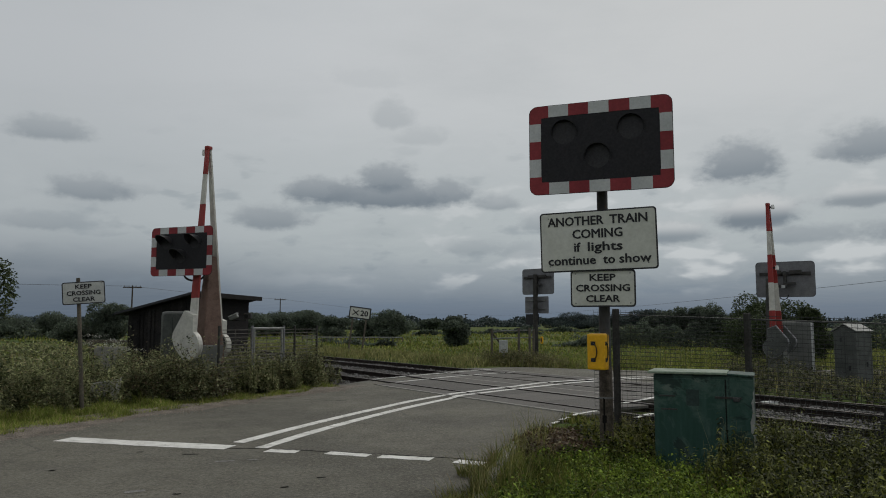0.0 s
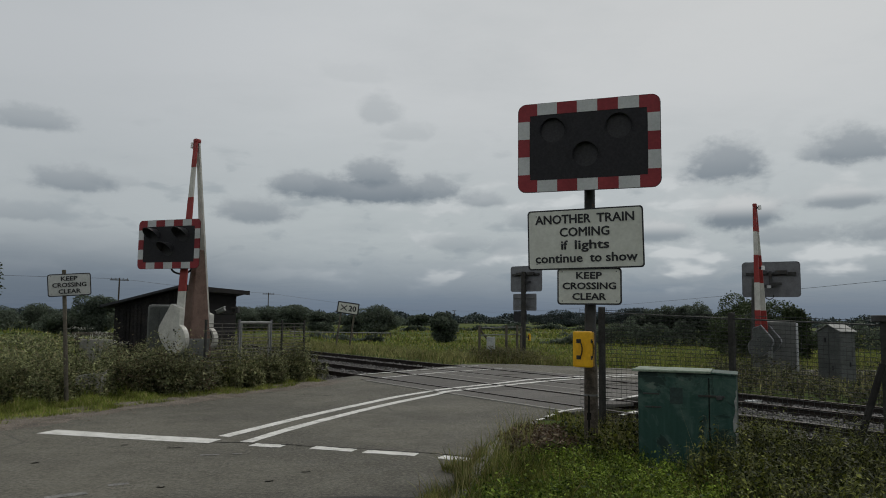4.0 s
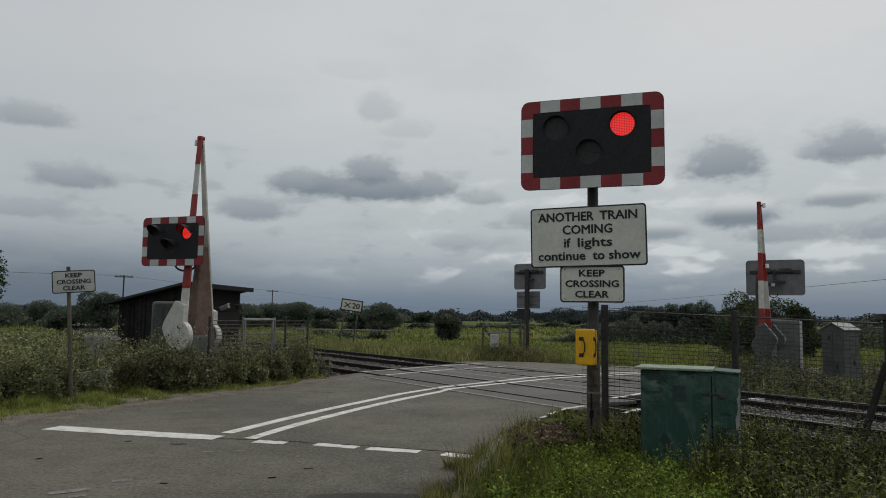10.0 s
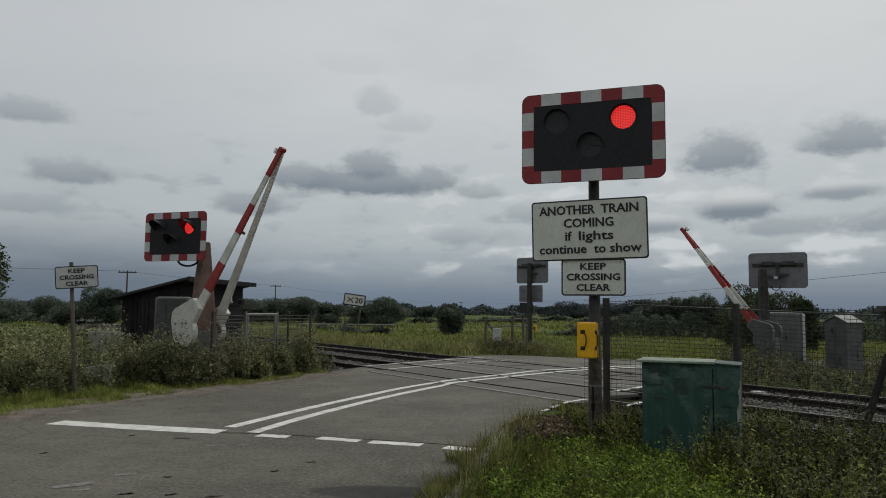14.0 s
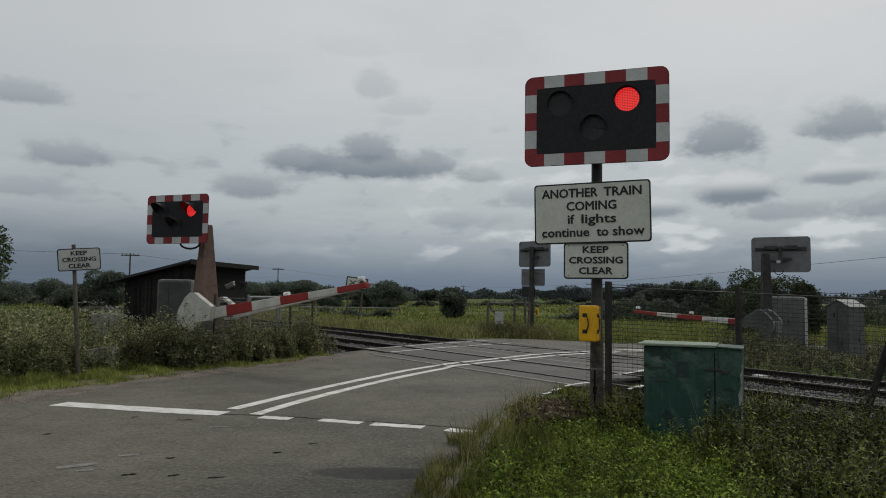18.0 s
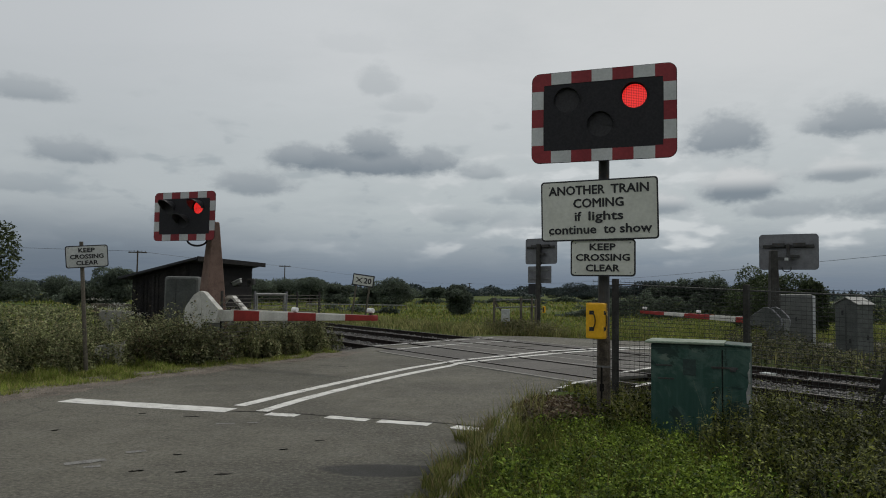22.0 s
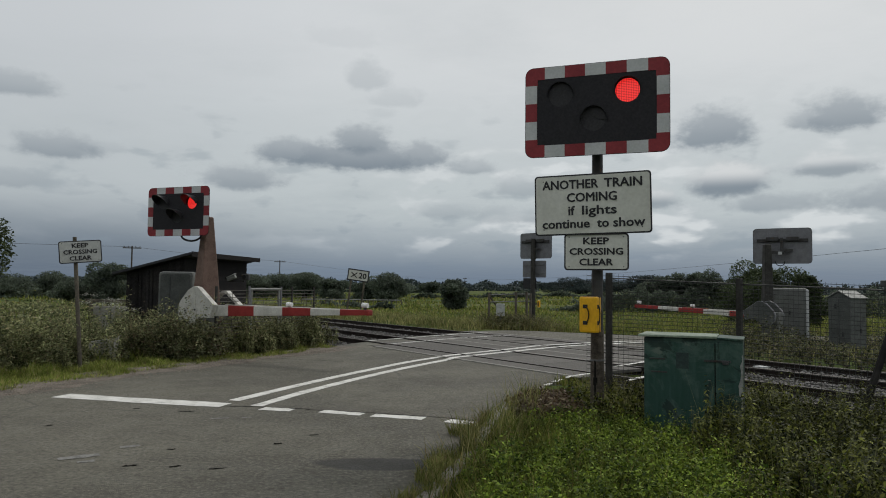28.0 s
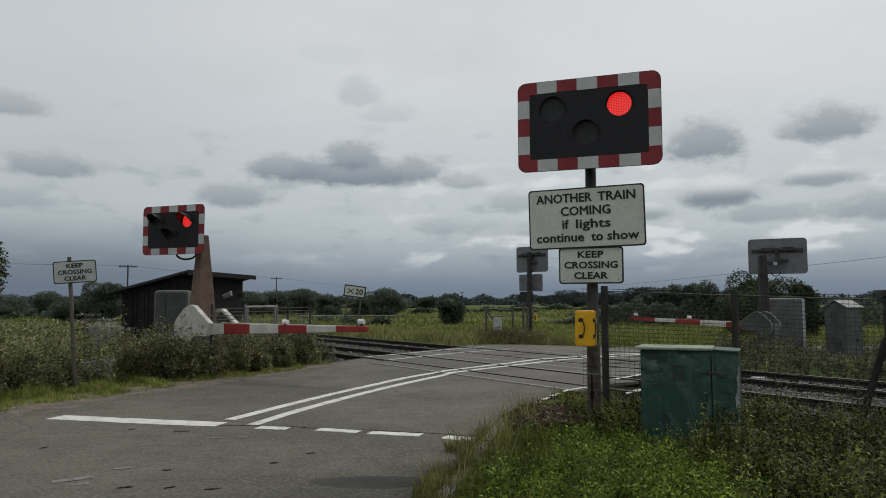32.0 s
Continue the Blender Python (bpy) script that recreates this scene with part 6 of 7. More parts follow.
def build_far_plants():
    rng = np.random.default_rng(31)
    n, s = rng.uniform(15.6, 20.0, 14000), rng.uniform(-62, -21.5, 14000)
    keep = s < -20.5 - (n - 15) * 0.9
    n, s = n[keep], s[keep]
    g = on_ground(np.stack([n * NX + s * NY, n * NY - s * NX], 1))
    stuff("lineside_grass", blade_mesh(rng, g, rng.uniform(0.12, 0.5, len(g)), np.full(len(g), 0.028), 0.8), L_STRAW, "long straw coloured grass beyond the far rail", "grass")
    # far bank on the other side of the road
    xy = np.stack([rng.uniform(3.2, 26, 9000), rng.uniform(29.5, 40, 9000)], 1)
    xy = xy[xy[:, 1] > np.interp(xy[:, 0], EDGE_L[:, 0], EDGE_L[:, 1]) + 0.3]
    g = on_ground(xy)
    stuff("lineside_grass", blade_mesh(rng, g, rng.uniform(0.12, 0.5, len(g)), np.full(len(g), 0.03), 0.9), L_MEADOW, "tall yellow green grass beside the far road", "grass")
    xy = np.stack([rng.normal(2.5, 0.8, 1000), rng.normal(29.7, 0.6, 1000)], 1)
    g = on_ground(xy[xy[:, 1] > np.interp(xy[:, 0], EDGE_L[:, 0], EDGE_L[:, 1]) + 0.2])
    stuff("dry_weeds", weeds(rng, g, rng.uniform(0.15, 0.7, len(g)), 14, 0.065), leaf("dry_weed_leaves", (0.20, 0.17, 0.09), (0.10, 0.115, 0.045)), "dry brown weeds round the far posts", "weeds")
    xy = np.stack([rng.normal(2.9, 1.3, 1500), rng.normal(29.5, 0.7, 1500)], 1)
    g = on_ground(xy[xy[:, 1] > np.interp(xy[:, 0], EDGE_L[:, 0], EDGE_L[:, 1]) + 0.15])
    stuff("straw_grass", blade_mesh(rng, g, rng.uniform(0.15, 0.55, len(g)), np.full(len(g), 0.02), 0.8), L_STRAW, "flopped straw grass round the far posts", "grass")
    # scrub under the far barrier
    xy = np.stack([rng.uniform(6.6, 20.0, 7600), rng.uniform(8.0, 25.2, 7600)], 1)
    keep = (n_of(xy[:, 0], xy[:, 1]) > 15.3) & (xy[:, 0] > np.interp(xy[:, 1], EDGE_R[:, 1], EDGE_R[:, 0]) + 0.4)
    g = on_ground(xy[keep])
    low = 1 - 0.55 * smooth01(np.degrees(np.arctan2(g[:, 0], g[:, 1])), 24.4, 25.4) * (1 - smooth01(g[:, 1], 21.6, 22.4))
    stuff("scrub", weeds(rng, g, low * rng.uniform(0.25, 0.85, len(g)) * (0.75 + 0.4 * np.sin(g[:, 0] * 2.1) * np.sin(g[:, 1] * 1.7) + 0.7 * np.exp(-((g[:, 0] - 8.75) ** 2 + (g[:, 1] - 20.9) ** 2) / 0.7)), 26, 0.06), leaf("scrub_leaves", (0.03, 0.038, 0.016), (0.125, 0.13, 0.06), (0.17, 0.145, 0.09), 0.3), "dull green scrub below the far signal", "weeds")
    pick = rng.choice(len(g), len(g) // 2, replace=False)
    g2 = g[pick]
    stuff("scrub_grass", blade_mesh(rng, g2, (0.3 + 0.7 * low[pick]) * rng.uniform(0.2, 0.7, len(g2)), np.full(len(g2), 0.03), 0.6), L_STRAW, "dry grass below the far signal", "grass")
    # meadow tufts
    a, r = rng.uniform(-0.62, 0.62, 42000), 24 + 42 * rng.uniform(0, 1, 42000) ** 1.3
    xy = np.stack([r * np.sin(a), r * np.cos(a)], 1)
    k2 = n_of(xy[:, 0], xy[:, 1]) > 19
    near_road = (xy[:, 0] > 0) & (xy[:, 1] < np.interp(xy[:, 0], EDGE_L[:, 0], EDGE_L[:, 1]) + 0.5)
    xy, r = xy[k2 & ~near_road], r[k2 & ~near_road]
    g = on_ground(xy)
    stuff("meadow_tufts", blade_mesh(rng, g, rng.uniform(0.06, 0.26, len(g)), 0.025 + 0.001 * r, 1.0), L_MEADOW, "yellow green tufts across the meadow", "grass")
    a, r = rng.uniform(-0.62, 0.62, 30000), rng.uniform(60, 165, 30000)
    xy = np.stack([r * np.sin(a), r * np.cos(a)], 1)
    thick = noise_rows(xy)
    keep = rng.uniform(0, 1, len(r)) < thick
    g, r = on_ground(xy[keep]), r[keep]
    stuff("field_tufts", blade_mesh(rng, g, rng.uniform(0.12, 0.42, len(g)), 0.0022 * r, 1.0), L_MEADOW, "rough tufts in rows over the far fields", "grass")
    # scrub on the left behind the bank
    xy = np.stack([rng.uniform(-26, -8, 5200), rng.uniform(14, 34, 5200)], 1)
    keep = (n_of(xy[:, 0], xy[:, 1]) < 8.4) & ~((np.abs(xy[:, 0] + 8.4) < 1.9) & (np.abs(xy[:, 1] - 23.3) < 2.9)) & ~((np.abs(xy[:, 0] / xy[:, 1] + 0.462) < 0.02) & (xy[:, 1] < 24.9))
    g = on_ground(xy[keep])
    stuff("rough_grass", blade_mesh(rng, g, rng.uniform(0.3, 0.8, len(g)), np.full(len(g), 0.035), 0.6), L_VERGE, "rough grass behind the weeds by the hut", "grass")
    g = g[rng.choice(len(g), len(g) // 3, replace=False)]
    stuff("rough_weeds", weeds(rng, g, rng.uniform(0.4, 0.9, len(g)), 18, 0.11), L_WEED, "rough weeds behind the bank by the hut", "weeds")


def crown(rng, blobs, count, size):
    """Leaves over and inside a union of lumps: (x, y, z, rx, ry, rz)."""
    b = np.array(blobs)
    wt = (b[:, 3] * b[:, 5]) ** 1.0
    pick = rng.choice(len(b), count, p=wt / wt.sum())
    d = rng.normal(0, 1, (count, 3))
    d /= np.linalg.norm(d, axis=1)[:, None]
    rad = rng.uniform(0.55, 1.08, count) ** 0.6
    c = b[pick, :3] + d * b[pick, 3:] * rad[:, None]
    c += rng.normal(0, 0.06, c.shape) * b[pick, 3:]
    keep = c[:, 2] > 0.05
    return leaf_mesh(rng, c[keep], size * rng.uniform(0.6, 1.4, keep.sum()), 1.0, 0.1)


def lumps(rng, w, h, count, low=0.25):
    out = []
    for _ in range(count):
        a, q, z = rng.uniform(0, 6.283), rng.uniform(0, 0.36) * w, rng.uniform(low, 0.82) * h
        k = 1 - 0.55 * abs(z / h - 0.45)
        out.append((q * math.cos(a), q * math.sin(a) * 0.7, z, w * 0.22 * k * rng.uniform(0.7, 1.3), w * 0.2 * k, h * 0.17 * rng.uniform(0.7, 1.3)))
    return out


def tree(rng, name, m, w, h, count, size, mat, label, low=0.25, category="tree", group="trees"):
    tr = thing(name, m, label, category, group)
    bl = lumps(rng, w, h, 16, low)
    bm = rod_bm((0, 0, -0.2), (0, 0, h * 0.45), w * 0.04, w * 0.025, 8)
    for x, y, z, *_ in bl[:8]:
        rod_bm((0, 0, h * rng.uniform(0.12, 0.4)), (x * 0.8, y * 0.8, z), w * 0.02, w * 0.006, 6, bm)
    part("trunk", bm, BARK, tr, "brown trunk and limbs")
    share("crown", np_mesh("crown", *crown(rng, bl, count, size), mat), tr, "dense dark green leaves")
    return tr


def build_trees():
    rng = np.random.default_rng(47)
    deg = lambda a, r: (r * math.sin(radians(a)), r * math.cos(radians(a)))
    # near shrub at the far left
    tree(rng, "elder_shrub", pose(-9.28, 13.6, 0), 2.2, 3.4, 34000, 0.06, L_ELDER, "leafy dull green elder shrub on the bank", 0.15, "shrub", "shrubs")
    tree(rng, "elder_shrub", pose(-9.6, 12.2, 0), 1.9, 1.5, 3000, 0.08, L_WEED, "low tangled shrub on the bank", 0.15, "shrub", "shrubs")
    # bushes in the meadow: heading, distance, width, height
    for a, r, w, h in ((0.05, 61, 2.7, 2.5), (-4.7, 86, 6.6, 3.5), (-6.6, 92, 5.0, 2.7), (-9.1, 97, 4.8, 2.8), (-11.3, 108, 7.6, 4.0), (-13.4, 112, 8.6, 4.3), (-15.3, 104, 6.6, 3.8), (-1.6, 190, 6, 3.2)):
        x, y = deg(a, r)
        tree(rng, "bush", pose(x, y, -0.4, 0, 0, rng.uniform(0, 360)), w * 1.2, h, 15000, 0.08 + 0.0011 * r, L_BUSH_HAZY, "rounded dark green bush in the meadow", 0.12, "bush", "bushes")
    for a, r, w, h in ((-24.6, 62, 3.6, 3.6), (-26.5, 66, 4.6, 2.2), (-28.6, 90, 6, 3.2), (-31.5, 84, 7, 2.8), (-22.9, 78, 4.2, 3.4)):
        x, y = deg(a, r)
        tree(rng, "field_tree", pose(x, y, -0.4, 0, 0, rng.uniform(0, 360)), w * 1.2, h, 13000, 0.15, L_BUSH_HAZY, "dark green field tree beyond the hut", 0.2)
    for a, r, w, h in ((23.6, 41, 4.0, 3.5), (21.9, 44, 4.2, 3.6), (25.0, 40, 2.4, 2.9), (20.8, 62, 4.6, 3.2)):
        x, y = deg(a, r)
        tree(rng, "hawthorn", pose(x, y, -0.4, 0, 0, rng.uniform(0, 360)), w * 1.15, h, 18000, 0.105, L_TREE, "dense dark hawthorn behind the far signal", 0.1)
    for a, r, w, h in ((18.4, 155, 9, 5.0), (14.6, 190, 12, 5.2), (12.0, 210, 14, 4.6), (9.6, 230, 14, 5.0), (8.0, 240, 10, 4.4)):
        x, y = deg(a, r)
        tree(rng, "field_tree", pose(x, y, -0.4, 0, 0, rng.uniform(0, 360)), w * 1.25, h, 12000, 0.32, L_FAR_HAZY, "broad dark tree along the field edge", 0.2)
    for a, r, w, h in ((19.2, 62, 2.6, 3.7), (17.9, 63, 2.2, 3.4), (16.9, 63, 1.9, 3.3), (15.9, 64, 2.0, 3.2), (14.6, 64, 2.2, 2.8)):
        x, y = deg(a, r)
        tree(rng, "hedge_tree", pose(x, y, -0.4, 0, 0, rng.uniform(0, 360)), w * 1.2, h, 6000, 0.13, L_BUSH_HAZY, "small round tree standing out of the hedge", 0.5, "tree", "hedge trees")
    # distant woods round the horizon, and hedges
    parts = []
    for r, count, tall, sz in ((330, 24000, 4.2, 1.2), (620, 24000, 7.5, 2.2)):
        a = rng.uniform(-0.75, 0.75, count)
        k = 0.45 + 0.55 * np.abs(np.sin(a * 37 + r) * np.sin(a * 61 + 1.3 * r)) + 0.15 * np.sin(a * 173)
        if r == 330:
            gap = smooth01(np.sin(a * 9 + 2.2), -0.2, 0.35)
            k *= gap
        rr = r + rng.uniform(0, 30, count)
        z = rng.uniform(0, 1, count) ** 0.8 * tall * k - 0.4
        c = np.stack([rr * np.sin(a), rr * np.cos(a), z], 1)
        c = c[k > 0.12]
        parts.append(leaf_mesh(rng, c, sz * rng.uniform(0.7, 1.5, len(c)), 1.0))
    stuff("distant_woods", join(parts), L_FAR_HAZY, "dark line of distant trees along the horizon", "woods")
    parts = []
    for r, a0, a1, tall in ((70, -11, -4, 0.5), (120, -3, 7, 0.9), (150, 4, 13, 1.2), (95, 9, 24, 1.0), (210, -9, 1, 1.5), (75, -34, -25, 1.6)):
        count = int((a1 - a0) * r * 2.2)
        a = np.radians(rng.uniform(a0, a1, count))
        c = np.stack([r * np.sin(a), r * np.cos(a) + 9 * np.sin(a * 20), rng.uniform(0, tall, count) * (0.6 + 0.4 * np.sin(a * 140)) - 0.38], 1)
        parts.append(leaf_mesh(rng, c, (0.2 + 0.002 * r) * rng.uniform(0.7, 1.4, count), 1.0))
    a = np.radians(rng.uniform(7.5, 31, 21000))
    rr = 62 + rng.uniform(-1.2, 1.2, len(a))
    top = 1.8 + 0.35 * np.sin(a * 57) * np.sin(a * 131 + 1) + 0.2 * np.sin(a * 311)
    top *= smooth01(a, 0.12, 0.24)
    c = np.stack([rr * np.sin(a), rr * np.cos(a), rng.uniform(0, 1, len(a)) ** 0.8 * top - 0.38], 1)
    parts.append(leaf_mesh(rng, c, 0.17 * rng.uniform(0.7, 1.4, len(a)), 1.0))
    stuff("hedgerows", join(parts), L_BUSH_HAZY, "low dark hedgerows between the fields", "hedge")
    # a line of fence stakes across the meadow
    fe = thing("field_fence", Matrix(), "line of weathered stakes with a rail in the meadow", "fence", "fences")
    stake = None
    for i in range(22):
        x, y = deg(-11.5 + i * 0.36, 72 - i * 0.1)
        if stake is None:
            stake = part("stake", box_bm(0.09, 0.08, 0.78, (0, 0, 0.3)), WOOD, fe, "", pose(x, y, -0.4)).data
        else:
            share("stake", stake, fe, "", pose(x, y, -0.4))
    x0, y0 = deg(-11.5, 72)
    x1, y1 = deg(-11.5 + 21 * 0.36, 69.9)
    part("rail", rod_bm((x0, y0, 0.2), (x1, y1, 0.2), 0.045, seg=5), PALE_BOX, fe)


# ---------------------------------------------------------------- clouds
# low clouds: heading, height over the horizon, half width and half height in degrees, density, lit top
CLOUDS = [(-6.6, 9.75, 7.1, 1.25, 1.0, 0), (-5.97, 11.1, 2.6, 1.2, 0.9, 0), (-2.0, 9.9, 2.9, 1.1, 0.9, 0), (-11.3, 10.1, 2.8, 1.0, 0.9, 0), (2.5, 9.3, 2.1, 0.7, 0.7, 0),
          (-5.84, 15.76, 1.7, 1.3, 0.45, 0), (-3.5, 14.3, 2.3, 0.8, 0.35, 0), (20.24, 11.3, 2.9, 1.75, 0.95, 0), (28.64, 11.9, 3.0, 1.4, 0.9, 0), (26.4, 11.8, 1.5, 0.75, 0.7, 0),
          (-30.3, 13.1, 2.8, 0.95, 0.75, 0), (-27.4, 9.3, 3.3, 1.1, 0.85, 0), (-31.0, 7.0, 3.5, 0.8, 0.6, 0), (6.2, 7.7, 2.4, 0.85, 0.6, 0), (9.5, 5.4, 3.0, 0.7, 0.6, 0), (-15.0, 7.9, 3.4, 1.1, 0.85, 0), (-24.5, 9.6, 2.0, 0.5, 0.4, 0), (21.3, 7.7, 3.2, 1.5, 0.95, 1), (15.0, 6.6, 3.4, 1.1, 0.8, 1), (28.0, 8.6, 3.4, 1.0, 0.8, 1), (24.5, 6.2, 3.4, 0.8, 0.7, 0),
          (31.5, 6.2, 4.0, 1.1, 0.8, 0), (0.6, 5.9, 3.0, 0.7, 0.5, 0), (5.5, 5.6, 3.2, 0.8, 0.5, 0), (-7.5, 18.6, 3.5, 0.9, 0.2, 0)]


def cloud_mat():
    mat = bpy.data.materials.new("low_cloud")
    mat.use_nodes = True
    nodes, links = mat.node_tree.nodes, mat.node_tree.links
    nodes.clear()
    m, ramp, mix, noise_tex = shader_kit(nodes, links)
    co = nodes.new("ShaderNodeTexCoord").outputs["Object"]
    nv = nodes.new("ShaderNodeVectorMath")
    nv.operation = "NORMALIZE"
    links.new(co, nv.inputs[0])
    sep = nodes.new("ShaderNodeSeparateXYZ")
    links.new(nv.outputs[0], sep.inputs[0])
    x, y, z = sep.outputs
    az = m("MULTIPLY", m("ARCTAN2", x, y), 57.2958)
    el = m("MULTIPLY", m("ARCSINE", z), 57.2958)

    def vec(a, b, c=0.0):
        n = nodes.new("ShaderNodeCombineXYZ")
        for i, v in enumerate((a, b, c)):
            if isinstance(v, bpy.types.NodeSocket):
                links.new(v, n.inputs[i])
            else:
                n.inputs[i].default_value = v
        return n.outputs[0]

    puff = noise_tex(vec(az, m("MULTIPLY", el, 1.5)), 0.42, 7, 0.6)
    fine = noise_tex(vec(az, m("MULTIPLY", el, 1.6)), 1.1, 5, 0.6)
    rough = m("ADD", m("MULTIPLY", m("SUBTRACT", puff, 0.5), 2.3), m("MULTIPLY", m("SUBTRACT", fine, 0.5), 1.0))
    # broad soft patches over the whole sky, drawn out as on a level sheet
    q = m("ADD", z, 0.10)
    sheet = noise_tex(vec(m("DIVIDE", x, q), m("MULTIPLY", m("DIVIDE", y, q), 1.5)), 0.55, 6, 0.55)
    sheet2 = noise_tex(vec(m("DIVIDE", x, q), m("DIVIDE", y, q), 4.0), 1.3, 6, 0.6)
    base = mix(ramp(az, -8.0, -24.0), (0.18, 0.24, 0.315), (0.12, 0.16, 0.225))
    col = mix(ramp(el, 1.0, 9.5), base, (0.47, 0.51, 0.53))
    a0 = m("MULTIPLY", ramp(m("ADD", m("MULTIPLY", sheet, 0.65), m("MULTIPLY", sheet2, 0.35)), 0.42, 0.72), ramp(el, 40.0, 8.0, 0.28, 0.5))
    # long bars of cloud low down, dark below and pale above
    band = noise_tex(vec(m("MULTIPLY", az, 0.2), m("MULTIPLY", el, 0.5), 3.0), 1.0, 4, 0.5, 0.15)
    low = m("MULTIPLY", ramp(el, 17.0, 9.0), ramp(el, 1.2, 3.6))
    pale = m("MULTIPLY", m("MULTIPLY", ramp(band, 0.44, 0.66), low), ramp(az, -22.0, 8.0, 0.3, 1.0))
    col = mix(pale, col, (0.70, 0.735, 0.75))
    alpha = m("MAXIMUM", a0, m("MULTIPLY", pale, 0.8))
    dark = m("MULTIPLY", ramp(band, 0.46, 0.3), m("MULTIPLY", low, 0.6))
    col = mix(dark, col, (0.28, 0.34, 0.385))
    alpha = m("MAXIMUM", alpha, dark)
    for a, e, w, h, dens, lit in CLOUDS:
        dx, dy = m("DIVIDE", m("SUBTRACT", az, a), w * 1.1), m("DIVIDE", m("SUBTRACT", el, e - 0.15), h * 1.15)
        # flat below, heaped above
        dyy = m("MULTIPLY", dy, ramp(dy, -0.5, 0.3, 1.5, 0.85))
        r = m("SQRT", m("ADD", m("MULTIPLY", dx, dx), m("MULTIPLY", dyy, dyy)))
        body = m("SUBTRACT", 1.0, m("ADD", r, m("MULTIPLY", rough, -0.5)))
        f = m("MULTIPLY", ramp(body, -0.25, 0.55), dens)
        shade = mix(ramp(dy, -0.7 if not lit else -0.15, 0.9 if not lit else 0.6), (0.205, 0.25, 0.295), (0.365, 0.405, 0.44) if not lit else (0.68, 0.70, 0.71))
        col = mix(f, col, shade)
        alpha = m("MAXIMUM", alpha, m("MULTIPLY", f, 0.97))
    em = nodes.new("ShaderNodeEmission")
    links.new(col, em.inputs[0])
    tp = nodes.new("ShaderNodeBsdfTransparent")
    mx = nodes.new("ShaderNodeMixShader")
    links.new(alpha, mx.inputs[0])
    links.new(tp.outputs[0], mx.inputs[1])
    links.new(em.outputs[0], mx.inputs[2])
    out = nodes.new("ShaderNodeOutputMaterial")
    links.new(mx.outputs[0], out.inputs[0])
    mat.cycles.emission_sampling = "NONE"
    return mat


def build_clouds():
    bm = bmesh.new()
    bmesh.ops.create_uvsphere(bm, u_segments=64, v_segments=32, radius=2000)
    bmesh.ops.delete(bm, geom=[v for v in bm.verts if v.co.z < -210], context="VERTS")
    for f in bm.faces:
        f.smooth = True
    ob = part("backdrop_clouds", bm, cloud_mat(), None)
    return tagged(ob, "grey drifting clouds over the whole sky", "clouds", kind="structure")


def build_moth():
    mo = thing("white_moth", pose(-2.0, 2.5, 4.2), "small pale moth flying past with spread wings", "moth")
    part("body", rod_bm((0, -0.012, 0), (0, 0.014, 0), 0.004, 0.003, 8), surf("moth_body", (0.35, 0.33, 0.3)), mo, "slender grey body")
    wm = leaf("moth_wing", (0.85, 0.85, 0.82), (0.8, 0.8, 0.78), glow=0.6)
    wings = []
    for sg in (-1, 1):
        bm = bmesh.new()
        pts = [(0.0, -0.008), (sg * 0.018, -0.016), (sg * 0.036, -0.012), (sg * 0.034, 0.004), (sg * 0.026, 0.020), (sg * 0.010, 0.022), (0.0, 0.01)]
        top = [bm.verts.new((x, y, 0.0005)) for x, y in pts]
        bot = [bm.verts.new((x, y, -0.0005)) for x, y in pts]
        bm.faces.new(top)
        bm.faces.new(bot[::-1])
        for i in range(7):
            bm.faces.new((top[i], top[(i + 1) % 7], bot[(i + 1) % 7], bot[i]))
        bmesh.ops.recalc_face_normals(bm, faces=bm.faces)
        wings.append((part("wing", bm, wm, mo, "pale wing"), sg))
    return mo, wings


build_ground()
build_road()
build_markings()
build_road_wear()
build_main_signal()
build_left_signal()
build_barriers()
build_far_signals()
build_cabinet()
build_fences()
build_hut()
build_speed_sign()
build_lines()
CLOUD_DOME = build_clouds()
MOTH, MOTH_WINGS = build_moth()
build_trees()
build_left_bank()
build_right_verge()
build_far_plants()
build_tracks()
build_ballast()
build_kerb()
build_deck()


# ---------------------------------------------------------------- what moves
def flashes():
    """When each lens is uncovered and looks lit: left red, right red, amber."""
    left, right = [(7.55, 8.15), (8.55, 8.95), (9.35, 9.755)], [(7.55, 8.15), (8.45, 8.75), (9.05, 9.35)]
    k = 0
    while 9.755 + 0.7925 * k < 32.1:
        a = 9.755 + 0.7925 * k
        right.append((a, a + 0.42))
        left.append((a + 0.42, a + 0.7925))
        k += 1
    return left, right, [(4.55, 7.55)]


MOTH_WAY = [(7.8, -1.67, 3.00, 2.83), (7.9, -1.63, 3.20, 3.01), (8.0, -1.54, 3.40, 2.97), (8.1, -1.39, 3.80, 2.92), (8.2, -1.30, 4.20, 2.76),
            (8.3, -1.22, 4.70, 2.94), (8.4, -1.01, 5.20, 3.10), (8.5, -0.76, 5.60, 3.34), (8.6, -0.72, 5.90, 3.73), (8.7, -1.30, 6.20, 4.25)]


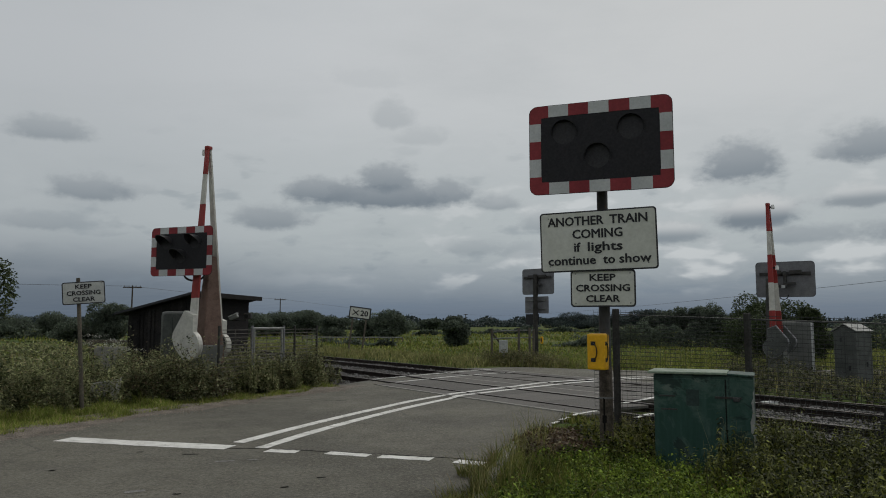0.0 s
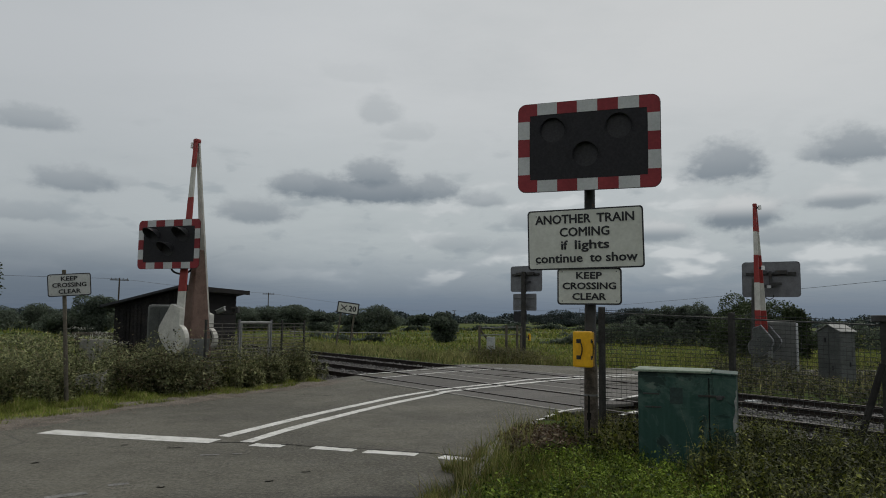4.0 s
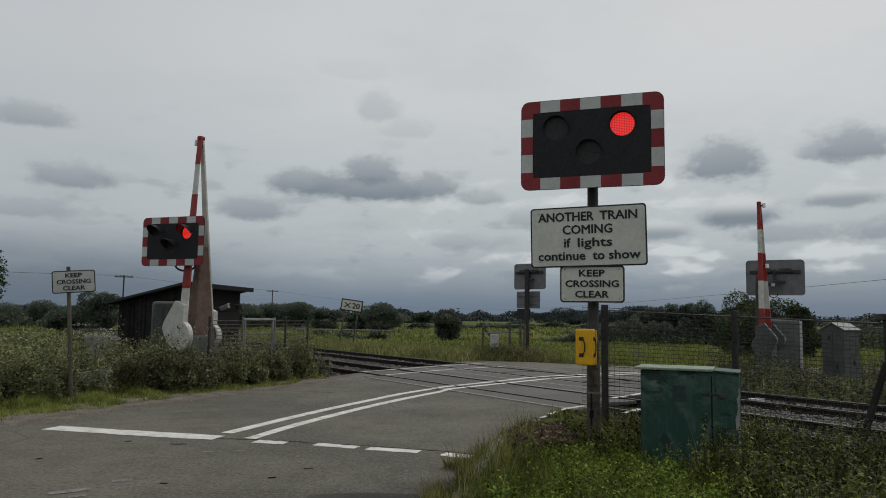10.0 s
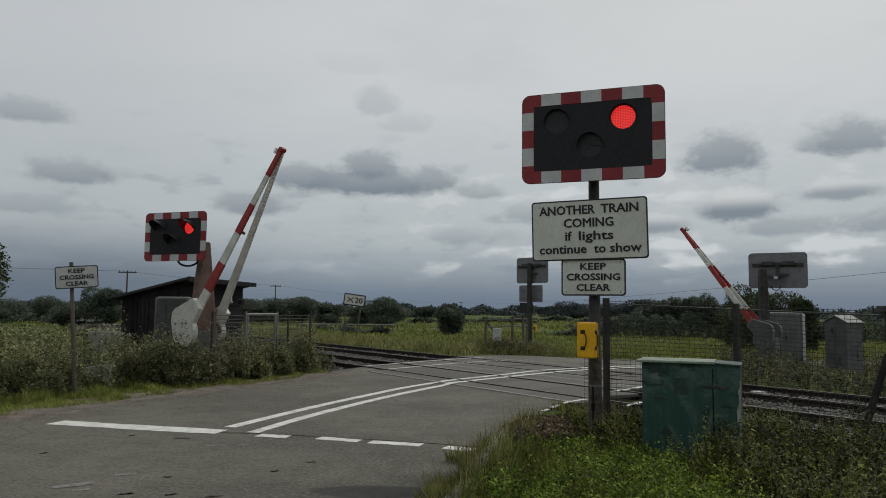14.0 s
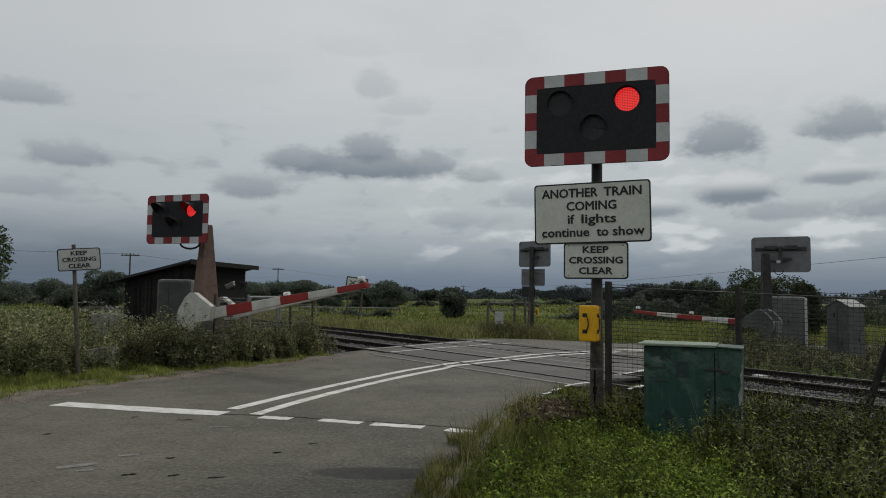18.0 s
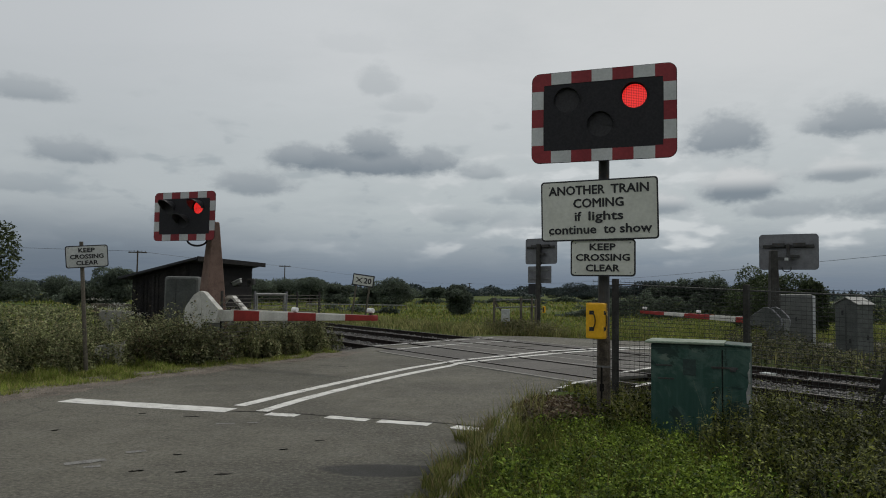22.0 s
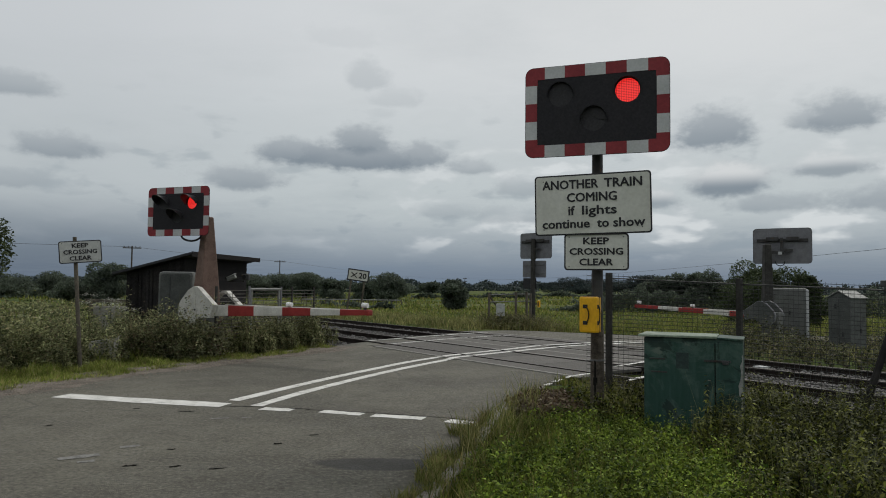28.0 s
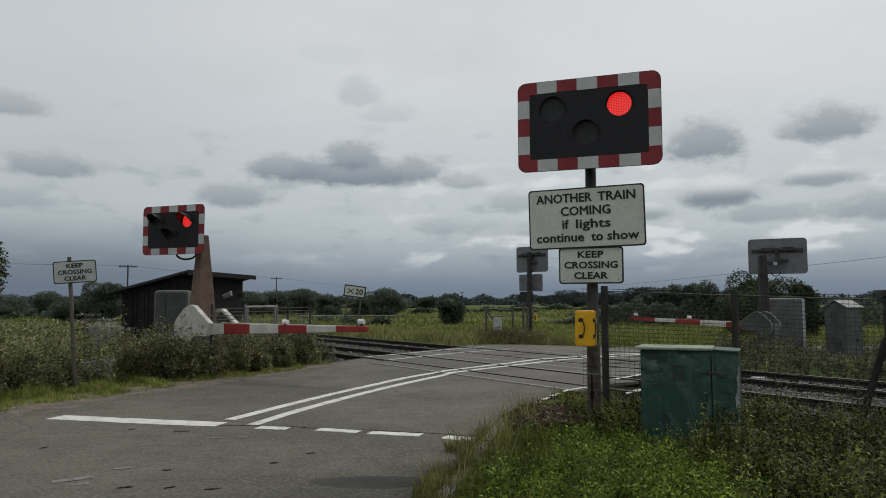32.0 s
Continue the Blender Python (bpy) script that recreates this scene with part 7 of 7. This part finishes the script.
def motions():
    for shutters in SHUTTERS:
        for (sh, at, swing), lit in zip(shutters, flashes()):
            shut, wide = pose(*at), pose(*at, 0, swing, 0)
            rows = [(0.0, shut)]
            for a, b in lit:
                a, b = round(a * FPS) / FPS, round(b * FPS) / FPS
                rows += [(a - 1 / FPS, shut), (a, wide), (b - 1 / FPS, wide), (b, shut)]
            rows = [r for r in rows if r[0] <= 32.0] + [(32.5, rows[-1][1])]
            walk(sh, rows)
    lift = [(0, 91.5), (11.75, 91.5), (12.0, 90.3), (12.3, 86.7), (12.6, 82), (12.9, 76.8), (13.2, 71.9), (13.5, 67.4), (13.8, 63), (14.1, 58), (14.5, 52.4), (15.2, 43.8), (15.9, 35.2),
            (16.5, 28.2), (16.9, 23.2), (17.3, 19), (17.7, 13.8), (17.9, 10.8), (18.1, 8), (18.3, 5.5), (18.5, 3), (18.7, 1.4), (19.0, 0.8), (32, 0.8)]
    near, far = BOOMS
    walk(near, [(t, pose(0, 0, 0.97, 0, -a, 0)) for t, a in lift])
    # the far barrier runs half a second ahead
    walk(far, [(t if t in (0, 32) else t - 0.44, pose(0, 0, 0.97, 0, -min(88.5, max(a, 2.5)), 0)) for t, a in lift])
    walk(CLOUD_DOME, [(0, pose(0, 0, 0, 0, 0, -0.93)), (13, pose(0, 0, 0, 0, 0, 0)), (32, pose(0, 0, 0, 0, 0, 1.36))])
    flight = [(0, -9, -6, 5.0), (6.5, -3.4, 1.0, 4.2), (7.6, -1.9, 2.8, 3.05)] + MOTH_WAY + [(9.0, -1.4, 6.8, 4.9), (10.5, -5, 10, 9), (32, -30, 30, 16)]
    walk(MOTH, [(t, pose(x, y, z, 25 * math.sin(t * 9), 20 * math.sin(t * 13), -50 + 25 * math.sin(t * 5))) for t, x, y, z in flight])
    for wing, sg in MOTH_WINGS:
        walk(wing, [(t, pose(0, 0, 0, 0, -sg * (18 + 38 * (i % 2)), 0)) for i, t in enumerate([0] + [7.5 + 0.0667 * j for j in range(20)] + [32])])


motions()
